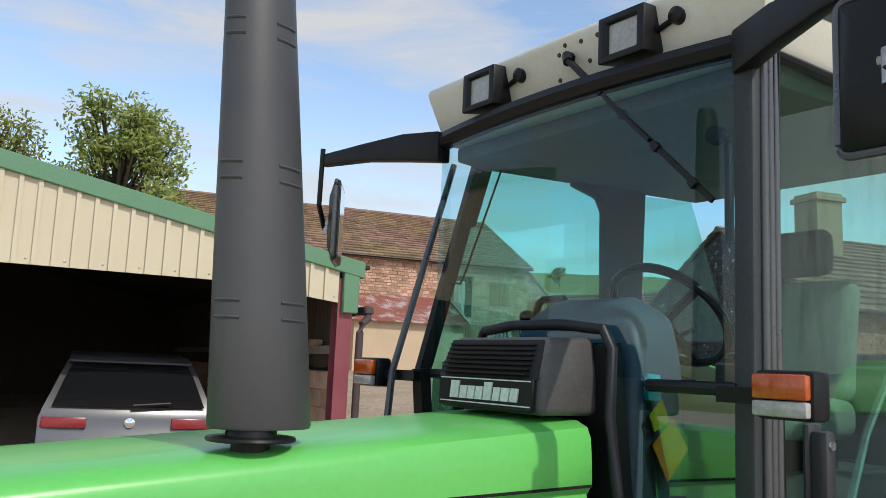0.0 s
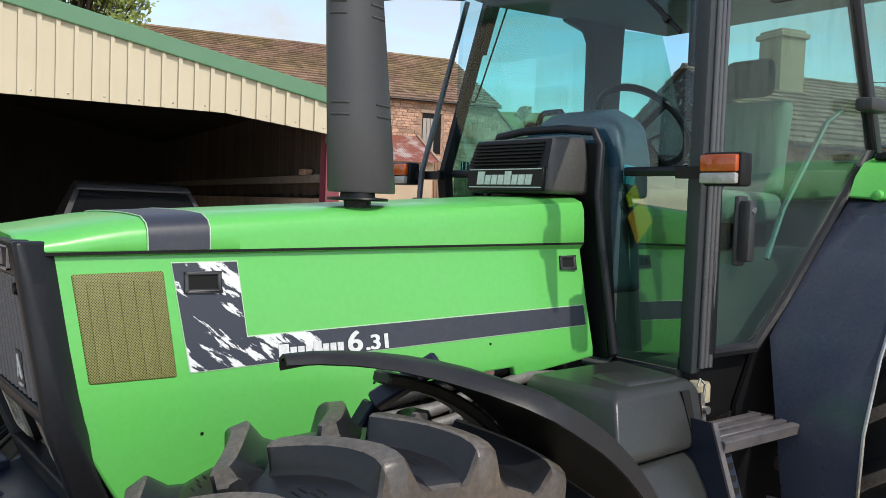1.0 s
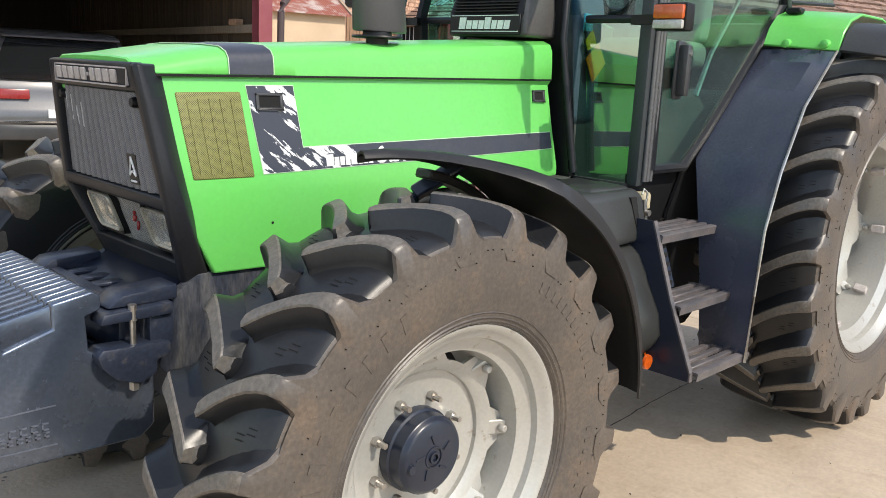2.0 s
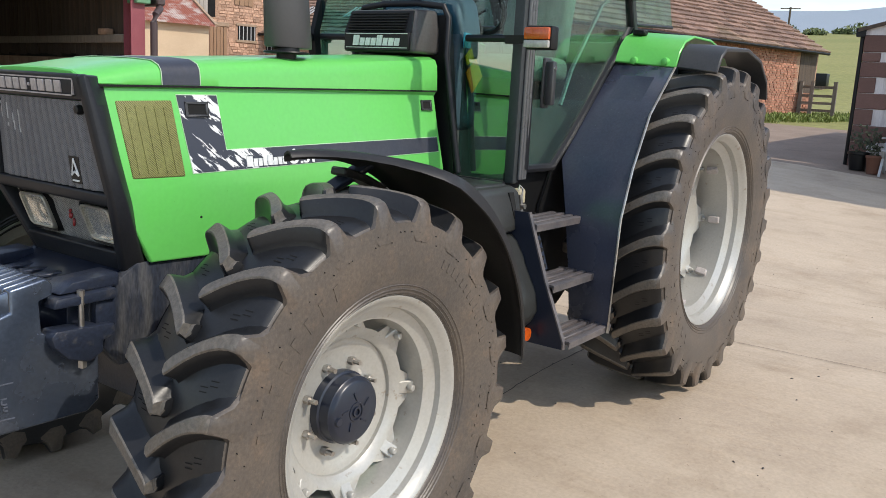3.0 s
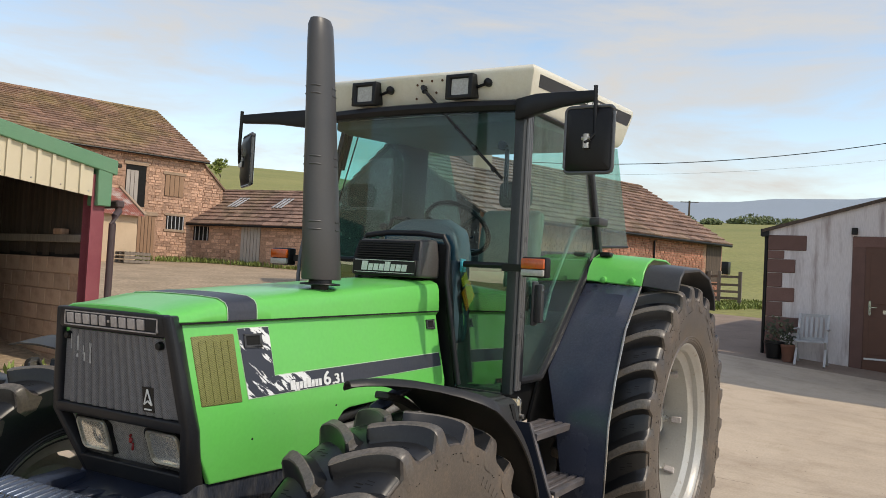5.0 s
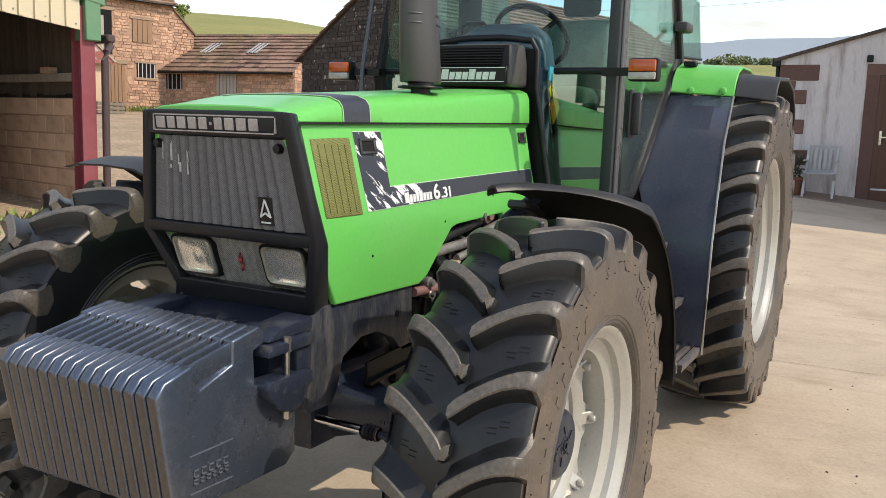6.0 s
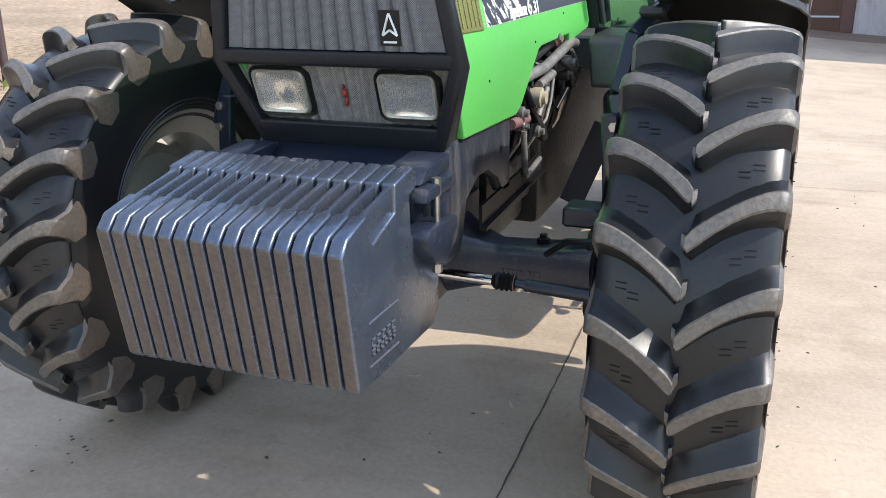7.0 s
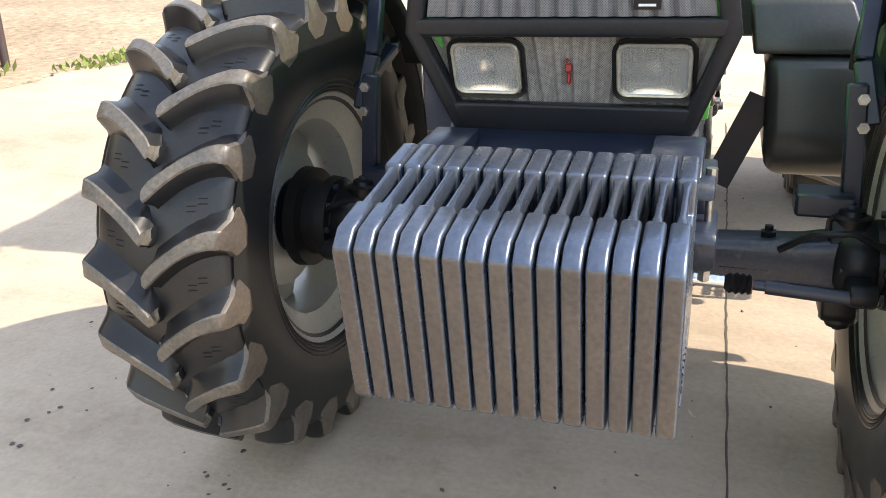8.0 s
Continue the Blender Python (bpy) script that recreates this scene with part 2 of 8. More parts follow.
M_STEP = mat("step_steel", (0.075, 0.072, 0.078), 0.42, col2=(0.19, 0.16, 0.15), scale=12, amount=0.6, bump=0.2)
M_PALEMETAL = mat("dull_cast_alloy", (0.22, 0.21, 0.195), 0.5, metal=0.2, col2=(0.10, 0.09, 0.08), scale=18, amount=0.8, bump=0.3)
M_PINKPIPE = mat("faded_red_oxide", (0.24, 0.12, 0.11), 0.6, col2=(0.14, 0.08, 0.07), scale=15, bump=0.2)
M_SCRAP = mat("sticker_remains", (0.50, 0.50, 0.50), 0.7, col2=(0.2, 0.2, 0.2), scale=60, bump=0)
M_BEZEL = mat("dull_lamp_bezel", (0.46, 0.43, 0.36), 0.3, metal=0.4, bump=0.05)
M_CAPCOL = mat("yellowed_plastic", (0.42, 0.36, 0.24), 0.5, bump=0.05)

M_CONCRETE = mat("yard_concrete", (0.52, 0.42, 0.315), 0.85, col2=(0.385, 0.305, 0.23), scale=0.7, amount=0.8, ramp=(0.42, 0.70), fine=45, fine_amount=0.07, bump=0.28, bump_scale=45, detail=10)


def weather(m, layers):
    """Multiply stains and specks into a material's colour: (noise scale, ramp from, ramp to, tint, amount)."""
    n, l = m.node_tree.nodes, m.node_tree.links
    b = n["Principled BSDF"]
    src = b.inputs["Base Color"].links[0].from_socket
    tc = n.new("ShaderNodeTexCoord")
    for scale, lo, hi, tint, amount, *drawn in layers:
        nz = n.new("ShaderNodeTexNoise")
        nz.inputs["Scale"].default_value = scale
        nz.inputs["Detail"].default_value = 6.0
        nz.inputs["Roughness"].default_value = 0.65
        if drawn:  # drawn out into streaks
            mp = n.new("ShaderNodeMapping")
            mp.inputs["Scale"].default_value = drawn[0]
            mp.inputs["Rotation"].default_value = (0, 0, drawn[1])
            l.new(tc.outputs["Object"], mp.inputs["Vector"])
            l.new(mp.outputs["Vector"], nz.inputs["Vector"])
        else:
            l.new(tc.outputs["Object"], nz.inputs["Vector"])
        mr = n.new("ShaderNodeMapRange")
        mr.inputs["From Min"].default_value, mr.inputs["From Max"].default_value = lo, hi
        mr.inputs["To Min"].default_value, mr.inputs["To Max"].default_value = 0.0, amount
        l.new(nz.outputs["Fac"], mr.inputs["Value"])
        mx = n.new("ShaderNodeMix")
        mx.data_type = "RGBA"
        mx.blend_type = "MULTIPLY"
        mx.inputs[7].default_value = (*tint, 1)
        l.new(mr.outputs["Result"], mx.inputs[0])
        l.new(src, mx.inputs[6])
        src = mx.outputs[2]
    l.new(src, b.inputs["Base Color"])


weather(M_CONCRETE, ((1.7, 0.50, 0.66, (0.82, 0.79, 0.76), 0.7), (1.0, 0.50, 0.64, (0.86, 0.84, 0.81), 0.55, (4.0, 0.7, 1.0), 0.10), (1.0, 0.54, 0.66, (1.12, 1.10, 1.07), 0.4, (13.0, 1.6, 1.0), 0.10),
                     (11.0, 0.58, 0.70, (0.76, 0.72, 0.68), 0.35), (38.0, 0.66, 0.71, (0.52, 0.47, 0.42), 0.7), (130.0, 0.66, 0.72, (0.62, 0.58, 0.54), 0.5)))
weather(M_WEIGHT, ((45.0, 0.67, 0.71, (2.2, 2.0, 1.8), 0.5),))


def perforate(m, axes, scale, tint, size=0.32):
    """A regular grid of small dark holes in a sheet; axes: which two of x, y, z run along it."""
    n, l = m.node_tree.nodes, m.node_tree.links
    b = n["Principled BSDF"]
    src = b.inputs["Base Color"].links[0].from_socket
    tc = n.new("ShaderNodeTexCoord")
    sp = n.new("ShaderNodeSeparateXYZ")
    cb = n.new("ShaderNodeCombineXYZ")
    l.new(tc.outputs["Object"], sp.inputs[0])
    l.new(sp.outputs[axes[0]], cb.inputs[0])
    l.new(sp.outputs[axes[1]], cb.inputs[1])
    mp = n.new("ShaderNodeMapping")
    mp.inputs["Rotation"].default_value = (0, 0, radians(45))
    l.new(cb.outputs[0], mp.inputs["Vector"])
    vo = n.new("ShaderNodeTexVoronoi")
    vo.voronoi_dimensions = "2D"
    vo.inputs["Scale"].default_value = scale
    vo.inputs["Randomness"].default_value = 0.0
    l.new(mp.outputs[0], vo.inputs["Vector"])
    mr = n.new("ShaderNodeMapRange")
    mr.inputs["From Min"].default_value, mr.inputs["From Max"].default_value = size + 0.08, size
    l.new(vo.outputs["Distance"], mr.inputs["Value"])
    mx = n.new("ShaderNodeMix")
    mx.data_type = "RGBA"
    mx.blend_type = "MULTIPLY"
    mx.inputs[7].default_value = (*tint, 1)
    l.new(mr.outputs["Result"], mx.inputs[0])
    l.new(src, mx.inputs[6])
    l.new(mx.outputs[2], b.inputs["Base Color"])


M_GRASS = mat("field_grass", (0.27, 0.25, 0.08), 0.95, col2=(0.17, 0.19, 0.05), scale=0.05, amount=0.8, fine=3, fine_amount=0.2, bump=0.5, bump_scale=4)
M_STONE = mat("red_sandstone", (0.56, 0.345, 0.24), 0.9, col2=(0.40, 0.25, 0.175), scale=1.2, amount=0.7, fine=14, fine_amount=0.25, bump=0.6, bump_scale=9, per_island=0.30)
M_BRICK = mat("weathered_red_brick", (0.47, 0.215, 0.14), 0.9, col2=(0.34, 0.165, 0.115), scale=1.0, amount=0.7, fine=14, fine_amount=0.25, bump=0.4, bump_scale=14, per_island=0.28)
M_MORTAR = mat("pale_mortar", (0.43, 0.265, 0.18), 0.95, col2=(0.31, 0.195, 0.135), scale=3, fine=16, fine_amount=0.25, bump=0.4, bump_scale=30)
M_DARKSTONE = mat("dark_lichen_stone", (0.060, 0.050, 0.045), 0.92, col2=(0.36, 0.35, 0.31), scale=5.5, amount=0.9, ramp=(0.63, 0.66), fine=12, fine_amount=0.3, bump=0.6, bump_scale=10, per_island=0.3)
M_SLATE = mat("stone_slates", (0.235, 0.145, 0.110), 0.9, col2=(0.17, 0.135, 0.07), scale=0.5, amount=0.7, ramp=(0.5, 0.72), fine=9, fine_amount=0.25, bump=0.6, bump_scale=12, per_island=0.35)
M_RENDERW = mat("stained_white_render", (0.64, 0.60, 0.60), 0.9, col2=(0.27, 0.20, 0.19), scale=1.9, amount=0.85, fine=20, fine_amount=0.08, bump=0.5, bump_scale=40, stretch=(1, 3.5, 0.45), ramp=(0.5, 0.75))
M_QUOIN = mat("brown_quoin_stone", (0.17, 0.095, 0.08), 0.9, col2=(0.12, 0.07, 0.06), scale=4, bump=0.4, bump_scale=30, per_object=0.15)
M_CLAD = mat("cream_steel_cladding", (0.62, 0.545, 0.39), 0.42, col2=(0.54, 0.46, 0.33), scale=1.2, amount=0.5, fine_amount=0.02, bump=0.01)
M_SHEDGREEN = mat("green_steel_flashing", (0.10, 0.24, 0.13), 0.5, col2=(0.14, 0.26, 0.16), scale=3, amount=0.5, bump=0.03)
M_MAROON = mat("maroon_steel_paint", (0.22, 0.045, 0.06), 0.5, col2=(0.30, 0.09, 0.10), scale=4, amount=0.5, bump=0.05)
M_BLOCK = mat("concrete_block", (0.50, 0.33, 0.23), 0.92, col2=(0.40, 0.26, 0.18), scale=3, bump=0.4, bump_scale=60, per_object=0.12)
M_WOODDARK = mat("weathered_boards", (0.10, 0.07, 0.05), 0.85, col2=(0.05, 0.04, 0.035), scale=3, amount=0.8, bump=0.4, bump_scale=40, stretch=(6, 6, 0.4), per_object=0.2)
# the shed's deep inner shade is put into these near-black boards
M_SHEDSHADE = mat("shade_dark_boards", (0.028, 0.022, 0.019), 0.9, col2=(0.05, 0.04, 0.032), scale=2, amount=0.7, bump=0.4, bump_scale=30, stretch=(5, 5, 0.4))
M_WOOD = mat("grey_weathered_wood", (0.24, 0.20, 0.16), 0.85, col2=(0.14, 0.11, 0.09), scale=4, amount=0.7, bump=0.4, bump_scale=40, stretch=(5, 5, 0.5), per_object=0.2)
M_DOORBROWN = mat("brown_door_paint", (0.10, 0.035, 0.02), 0.4, bump=0.05)
M_RUST = mat("rusty_tin_roof", (0.30, 0.10, 0.07), 0.7, col2=(0.5, 0.42, 0.38), scale=1.5, amount=0.9, ramp=(0.48, 0.6), bump=0.2)
M_PALELEAF = mat("pale_tree_leaves", (0.27, 0.29, 0.07), 0.7, col2=(0.34, 0.34, 0.10), scale=0.8, amount=0.6, bump=0, per_island=0.3)
M_LEAF = mat("tree_leaves", (0.30, 0.36, 0.10), 0.7, per_island=0.35, col2=(0.35, 0.385, 0.11), scale=0.8, amount=0.6, bump=0)
M_BARK = mat("bark", (0.09, 0.07, 0.05), 0.95, bump=0.6, bump_scale=14)


def translucent(m, amount):
    """Let light through thin leaves."""
    n, l = m.node_tree.nodes, m.node_tree.links
    b = n["Principled BSDF"]
    tl = n.new("ShaderNodeBsdfTranslucent")
    l.new(b.inputs["Base Color"].links[0].from_socket, tl.inputs["Color"])
    mx = n.new("ShaderNodeMixShader")
    mx.inputs[0].default_value = amount
    l.new(b.outputs[0], mx.inputs[1])
    l.new(tl.outputs[0], mx.inputs[2])
    l.new(mx.outputs[0], n["Material Output"].inputs["Surface"])


translucent(M_LEAF, 0.5)
translucent(M_PALELEAF, 0.5)
# aerial haze is mixed into the fells' pale blue
M_FELL = mat("hazed_fells", (0.29, 0.34, 0.40), 1.0, col2=(0.24, 0.29, 0.33), scale=0.004, bump=0)
M_MOSSLATE = mat("mossy_stone_slates", (0.26, 0.155, 0.11), 0.9, col2=(0.21, 0.16, 0.06), scale=0.35, amount=0.6, ramp=(0.42, 0.62), fine=9, fine_amount=0.25, bump=0.6, bump_scale=12, per_island=0.3)
M_CREAMW = mat("cream_render", (0.62, 0.47, 0.32), 0.9, col2=(0.50, 0.36, 0.24), scale=1.2, bump=0.3, bump_scale=30)
M_PALEDOOR = mat("pale_grey_door", (0.42, 0.38, 0.34), 0.8, col2=(0.28, 0.24, 0.21), scale=3, stretch=(5, 5, 0.5), bump=0.3, bump_scale=30)
# silver darkened in its colour for the deep shade inside the shed
M_CARPAINT = mat("shaded_silver_paint", (0.11, 0.11, 0.115), 0.3, metal=0.3, bump=0, coat=0.6)
M_CARGLASS = mat("dark_car_glass", (0.01, 0.011, 0.012), 0.06, bump=0, spec=0.7)
M_WEED = mat("weeds", (0.17, 0.22, 0.055), 0.8, col2=(0.22, 0.24, 0.06), scale=2, bump=0, per_island=0.3)
M_HEDGE = mat("hedge_foliage", (0.12, 0.15, 0.06), 0.9, col2=(0.18, 0.20, 0.08), scale=0.5, bump=0, per_island=0.35)
M_GREYWOOD = mat("weathered_pale_wood", (0.46, 0.46, 0.47), 0.7, col2=(0.34, 0.33, 0.32), scale=5, bump=0.1)
M_DULLPLANT = mat("dull_plant", (0.045, 0.06, 0.03), 0.8, col2=(0.08, 0.06, 0.04), scale=4, bump=0, per_island=0.3)
M_TERRA = mat("terracotta_pot", (0.16, 0.07, 0.045), 0.85, bump=0.1)
M_OIL = mat("oil_stain", (0.055, 0.048, 0.042), 0.6, col2=(0.12, 0.10, 0.085), scale=25, amount=0.8, bump=0)
M_CHIP = mat("loose_gravel", (0.40, 0.32, 0.23), 0.95, col2=(0.24, 0.18, 0.13), scale=5, bump=0.3, bump_scale=80, per_island=0.4)
M_JOINT = mat("slab_joint_dirt", (0.12, 0.10, 0.08), 0.95, bump=0.4, bump_scale=50)
M_LEAFDRY = mat("dry_leaf", (0.6, 0.5, 0.36), 0.8, bump=0)
M_PIPE = mat("dark_pipe_plastic", (0.07, 0.045, 0.045), 0.45, bump=0)
M_PALESTONE = mat("pale_sandstone", (0.38, 0.27, 0.19), 0.9, col2=(0.26, 0.19, 0.13), scale=3, bump=0.4, bump_scale=25)
M_BOARDTAN = mat("tan_boards", (0.33, 0.20, 0.12), 0.85, col2=(0.24, 0.15, 0.10), scale=3, stretch=(5, 5, 0.5), bump=0.3, bump_scale=30)
M_TARMAC = mat("pale_tarmac", (0.29, 0.215, 0.165), 0.9, col2=(0.19, 0.14, 0.11), scale=0.8, amount=0.6, fine=30, bump=0.4, bump_scale=80)
M_GRAVEL = mat("earth_gravel", (0.42, 0.31, 0.21), 0.95, col2=(0.26, 0.20, 0.13), scale=0.7, amount=0.8, fine=12, fine_amount=0.3, bump=0.8, bump_scale=25)

# specks, splashes and dust that break up the plain surfaces
perforate(M_MESH, (0, 2), 230.0, (0.16, 0.17, 0.12), 0.30)
perforate(M_GRILLE, (1, 2), 260.0, (0.45, 0.45, 0.46), 0.30)
perforate(M_LOWGRILLE, (1, 2), 260.0, (0.4, 0.4, 0.4), 0.30)
weather(M_SIDEWALL, ((9.0, 0.55, 0.66, (1.5, 1.32, 1.15), 0.6), (120.0, 0.60, 0.68, (1.7, 1.5, 1.3), 0.6), (60.0, 0.62, 0.70, (0.5, 0.5, 0.5), 0.6)))
weather(M_RUBTOP, ((40.0, 0.58, 0.66, (0.55, 0.52, 0.50), 0.6), (160.0, 0.60, 0.68, (1.5, 1.4, 1.25), 0.6)))
weather(M_RUBBER, ((14.0, 0.60, 0.70, (1.6, 1.5, 1.4), 0.3), (130.0, 0.63, 0.70, (2.6, 2.3, 2.0), 0.5)))
weather(M_GUARD, ((90.0, 0.64, 0.70, (2.8, 2.6, 2.3), 0.6),))
weather(M_FENDER, ((70.0, 0.66, 0.70, (2.2, 2.1, 1.9), 0.7), (7.0, 0.56, 0.66, (1.3, 1.25, 1.2), 0.5)))
weather(M_GREEN, ((80.0, 0.70, 0.74, (0.45, 0.5, 0.4), 0.6), (5.0, 0.58, 0.70, (1.15, 0.97, 1.25), 0.35)))
weather(M_CREAM, ((3.0, 0.54, 0.68, (0.84, 0.79, 0.70), 0.5), (26.0, 0.70, 0.76, (0.6, 0.48, 0.36), 0.5)))
weather(M_STONE, ((9.0, 0.55, 0.65, (0.72, 0.68, 0.66), 0.6), (28.0, 0.58, 0.66, (0.6, 0.55, 0.52), 0.6), (35.0, 0.62, 0.68, (1.35, 1.3, 1.2), 0.6)))
weather(M_RIM, ((26.0, 0.62, 0.68, (0.66, 0.56, 0.46), 0.6),))
weather(M_BLOCK, ((3.0, 0.52, 0.66, (0.78, 0.74, 0.72), 0.6),))
weather(M_TARMAC, ((1.4, 0.52, 0.64, (0.78, 0.76, 0.74), 0.6), (60.0, 0.62, 0.70, (0.6, 0.58, 0.56), 0.6)))




# ---- mesh helpers ----
def poly_face(bm, vs):
    try:
        return bm.faces.new(vs)
    except ValueError:
        return None


def loft(bm, sections, cap=True, close=True):
    rings = [[bm.verts.new(p) for p in s] for s in sections]
    n = len(rings[0])
    for a, b in zip(rings, rings[1:]):
        for i in range(n if close else n - 1):
            j = (i + 1) % n
            poly_face(bm, (a[i], a[j], b[j], b[i]))
    if cap:
        poly_face(bm, rings[0][::-1])
        poly_face(bm, rings[-1])
    return rings


def box(bm, x0, x1, y0, y1, z0, z1):
    loft(bm, [[(x, y0, z0), (x, y1, z0), (x, y1, z1), (x, y0, z1)] for x in (x0, x1)])


def prism(bm, pts, axis, a, b):
    def put(p, h):
        return {"x": (h, p[0], p[1]), "y": (p[0], h, p[1]), "z": (p[0], p[1], h)}[axis]
    loft(bm, [[put(p, a) for p in pts], [put(p, b) for p in pts]])


def tube(bm, pts, r, n=10, cap=True):
    pts = [Vector(p) for p in pts]
    rs = r if isinstance(r, (list, tuple)) else [r] * len(pts)
    secs = []
    up = Vector((0, 0, 1))
    for i, p in enumerate(pts):
        d = (pts[min(i + 1, len(pts) - 1)] - pts[max(i - 1, 0)]).normalized()
        side = d.cross(up)
        if side.length < 0.05:
            side = d.cross(Vector((0, 1, 0)))
        side.normalize()
        u2 = side.cross(d)
        secs.append([p + rs[i] * (side * math.cos(2 * math.pi * k / n) + u2 * math.sin(2 * math.pi * k / n)) for k in range(n)])
    loft(bm, secs, cap)


def bar(bm, p0, p1, w, h, up=(0, 0, 1)):
    p0, p1, up = Vector(p0), Vector(p1), Vector(up)
    d = (p1 - p0).normalized()
    s = d.cross(up).normalized() * w / 2
    u = s.cross(d).normalized() * h / 2
    loft(bm, [[p - s - u, p + s - u, p + s + u, p - s + u] for p in (p0, p1)])


def lathe(bm, prof, c, n=48, axis="y", cap=False):
    c = Vector(c)
    secs = []
    for k in range(n):
        a = 2 * math.pi * k / n
        if axis == "y":
            secs.append([c + Vector((r * math.cos(a), h, r * math.sin(a))) for r, h in prof])
        elif axis == "z":
            secs.append([c + Vector((r * math.cos(a), r * math.sin(a), h)) for r, h in prof])
        else:
            secs.append([c + Vector((h, r * math.cos(a), r * math.sin(a))) for r, h in prof])
    rings = [[bm.verts.new(p) for p in s] for s in secs]
    for k in range(n):
        a, b = rings[k], rings[(k + 1) % n]
        for i in range(len(prof) - 1):
            poly_face(bm, (a[i], a[i + 1], b[i + 1], b[i]))
    if cap:
        poly_face(bm, [r[0] for r in rings])
        poly_face(bm, [r[-1] for r in rings])


def rounded(bm, w=0.008, seg=2, angle=35):
    bmesh.ops.remove_doubles(bm, verts=bm.verts, dist=1e-5)
    bmesh.ops.recalc_face_normals(bm, faces=bm.faces)
    es = [e for e in bm.edges if len(e.link_faces) == 2 and e.calc_face_angle(0) > radians(angle)]
    if es:
        bmesh.ops.bevel(bm, geom=es, offset=w, segments=seg, affect="EDGES", profile=0.5, clamp_overlap=True)
    return bm


def to_mesh(name, bm, material, smooth=38):
    bmesh.ops.recalc_face_normals(bm, faces=bm.faces)
    me = bpy.data.meshes.new(name)
    bm.to_mesh(me)
    bm.free()
    for m in material if isinstance(material, (list, tuple)) else [material]:
        me.materials.append(m)
    if smooth:
        me.shade_smooth()
        me.set_sharp_from_angle(angle=radians(smooth))
    return me


def part(name, bm, material, parent=None, label="", smooth=38):
    ob = new(name, to_mesh(name, bm, material, smooth))
    if parent is not None:
        ob.parent = parent
        ob.matrix_parent_inverse = parent.matrix_world.inverted()
    if label:
        ob["label"] = label
    return ob


def thing(name, loc, label, category, group="", kind=""):
    ob = new(name)
    ob.location = loc
    ob.empty_display_size = 0.2
    bpy.context.view_layer.update()
    return tagged(ob, label, category, group, kind)


def B():
    return bmesh.new()


def lerp(a, b, t):
    return a + (b - a) * t


def smoothstep(a, b, x):
    t = min(1.0, max(0.0, (x - a) / (b - a)))
    return t * t * (3 - 2 * t)


def ground_z(x, y):
    u = 0.75 * x + 0.66 * y
    z = float(np.interp(u, (3.2, 8.0, 10.6, 23.0, 39.0), (0.0, 0.35, 0.68, 1.2, 1.85)))
    d = math.hypot(x, y)
    az = math.degrees(math.atan2(y + 2.3, x + 2.9))
    k = lerp(0.098, 0.147, smoothstep(22, 42, az)) * smoothstep(-40, 0, az) * smoothstep(150, 95, az)
    z = z + k * max(0.0, min(d, 250.0) - 48.0) if u > 3.2 else 0.0
    # the slab dips a little to the machine's right-hand side
    z -= 0.03 * smoothstep(0.2, 0.8, y) * smoothstep(3.0, 1.6, x) * smoothstep(-6.0, -3.0, x) if u <= 3.2 else 0.0
    # and rises a little under the rear wheels
    return z + 0.045 * smoothstep(0.2, 2.0, x) + 0.034 * smoothstep(0.7, 1.9, x) * smoothstep(5.0, 3.0, x)


# ---- ground ----
def ground_sheet():
    bm = B()
    xs = sorted(set([-400, -200, -100, -60, -40, -25, -15] + [x * 0.5 for x in range(-8, 12)] + [x * 1.0 for x in range(-10, 46)] + list(range(46, 120, 6)) + list(range(120, 420, 30))))
    ys = sorted(set([-300, -150, -80, -50, -30, -20] + [y * 0.5 for y in range(-8, 12)] + [y * 1.0 for y in range(-14, 46)] + list(range(46, 120, 6)) + list(range(120, 420, 30))))
    grid = [[bm.verts.new((x, y, ground_z(x, y))) for y in ys] for x in xs]
    for i in range(len(xs) - 1):
        for j in range(len(ys) - 1):
            poly_face(bm, (grid[i][j], grid[i + 1][j], grid[i + 1][j + 1], grid[i][j + 1]))
    for f in bm.faces:
        c = f.calc_center_median()
        u = 0.75 * c.x + 0.66 * c.y
        az = math.degrees(math.atan2(c.y + 2.3, c.x + 2.9))
        d = math.hypot(c.x, c.y)
        if c.x > 38 or c.y > 34 or d > 52:
            f.material_index = 1
        elif az > 22 and u > 12.5:
            f.material_index = 3
        elif u > 13.5 and az < 22 and c.x > 24:
            f.material_index = 1
        elif c.x > 13:
            f.material_index = 2
    ob = new("ground", to_mesh("ground", bm, (M_CONCRETE, M_GRASS, M_TARMAC, M_GRAVEL), 60))
    return tagged(ob, "pale concrete farmyard running out to gravel and grass fields", "ground", kind="structure")


ground_sheet()


def wavy_strip(bm, pts, w, lift, rnd, jitter=0.35):
    rings = []
    for i, (x, y) in enumerate(pts):
        a, b = pts[max(i - 1, 0)], pts[min(i + 1, len(pts) - 1)]
        d = Vector((b[0] - a[0], b[1] - a[1], 0)).normalized()
        n = Vector((-d.y, d.x, 0))
        k0, k1 = w * rnd.uniform(1 - jitter, 1 + jitter) / 2, w * rnd.uniform(1 - jitter, 1 + jitter) / 2
        z = ground_z(x, y) + lift
        rings.append([bm.verts.new(Vector((x, y, z)) + n * k0), bm.verts.new(Vector((x, y, z)) - n * k1)])
    for a, b in zip(rings, rings[1:]):
        poly_face(bm, (a[0], a[1], b[1], b[0]))


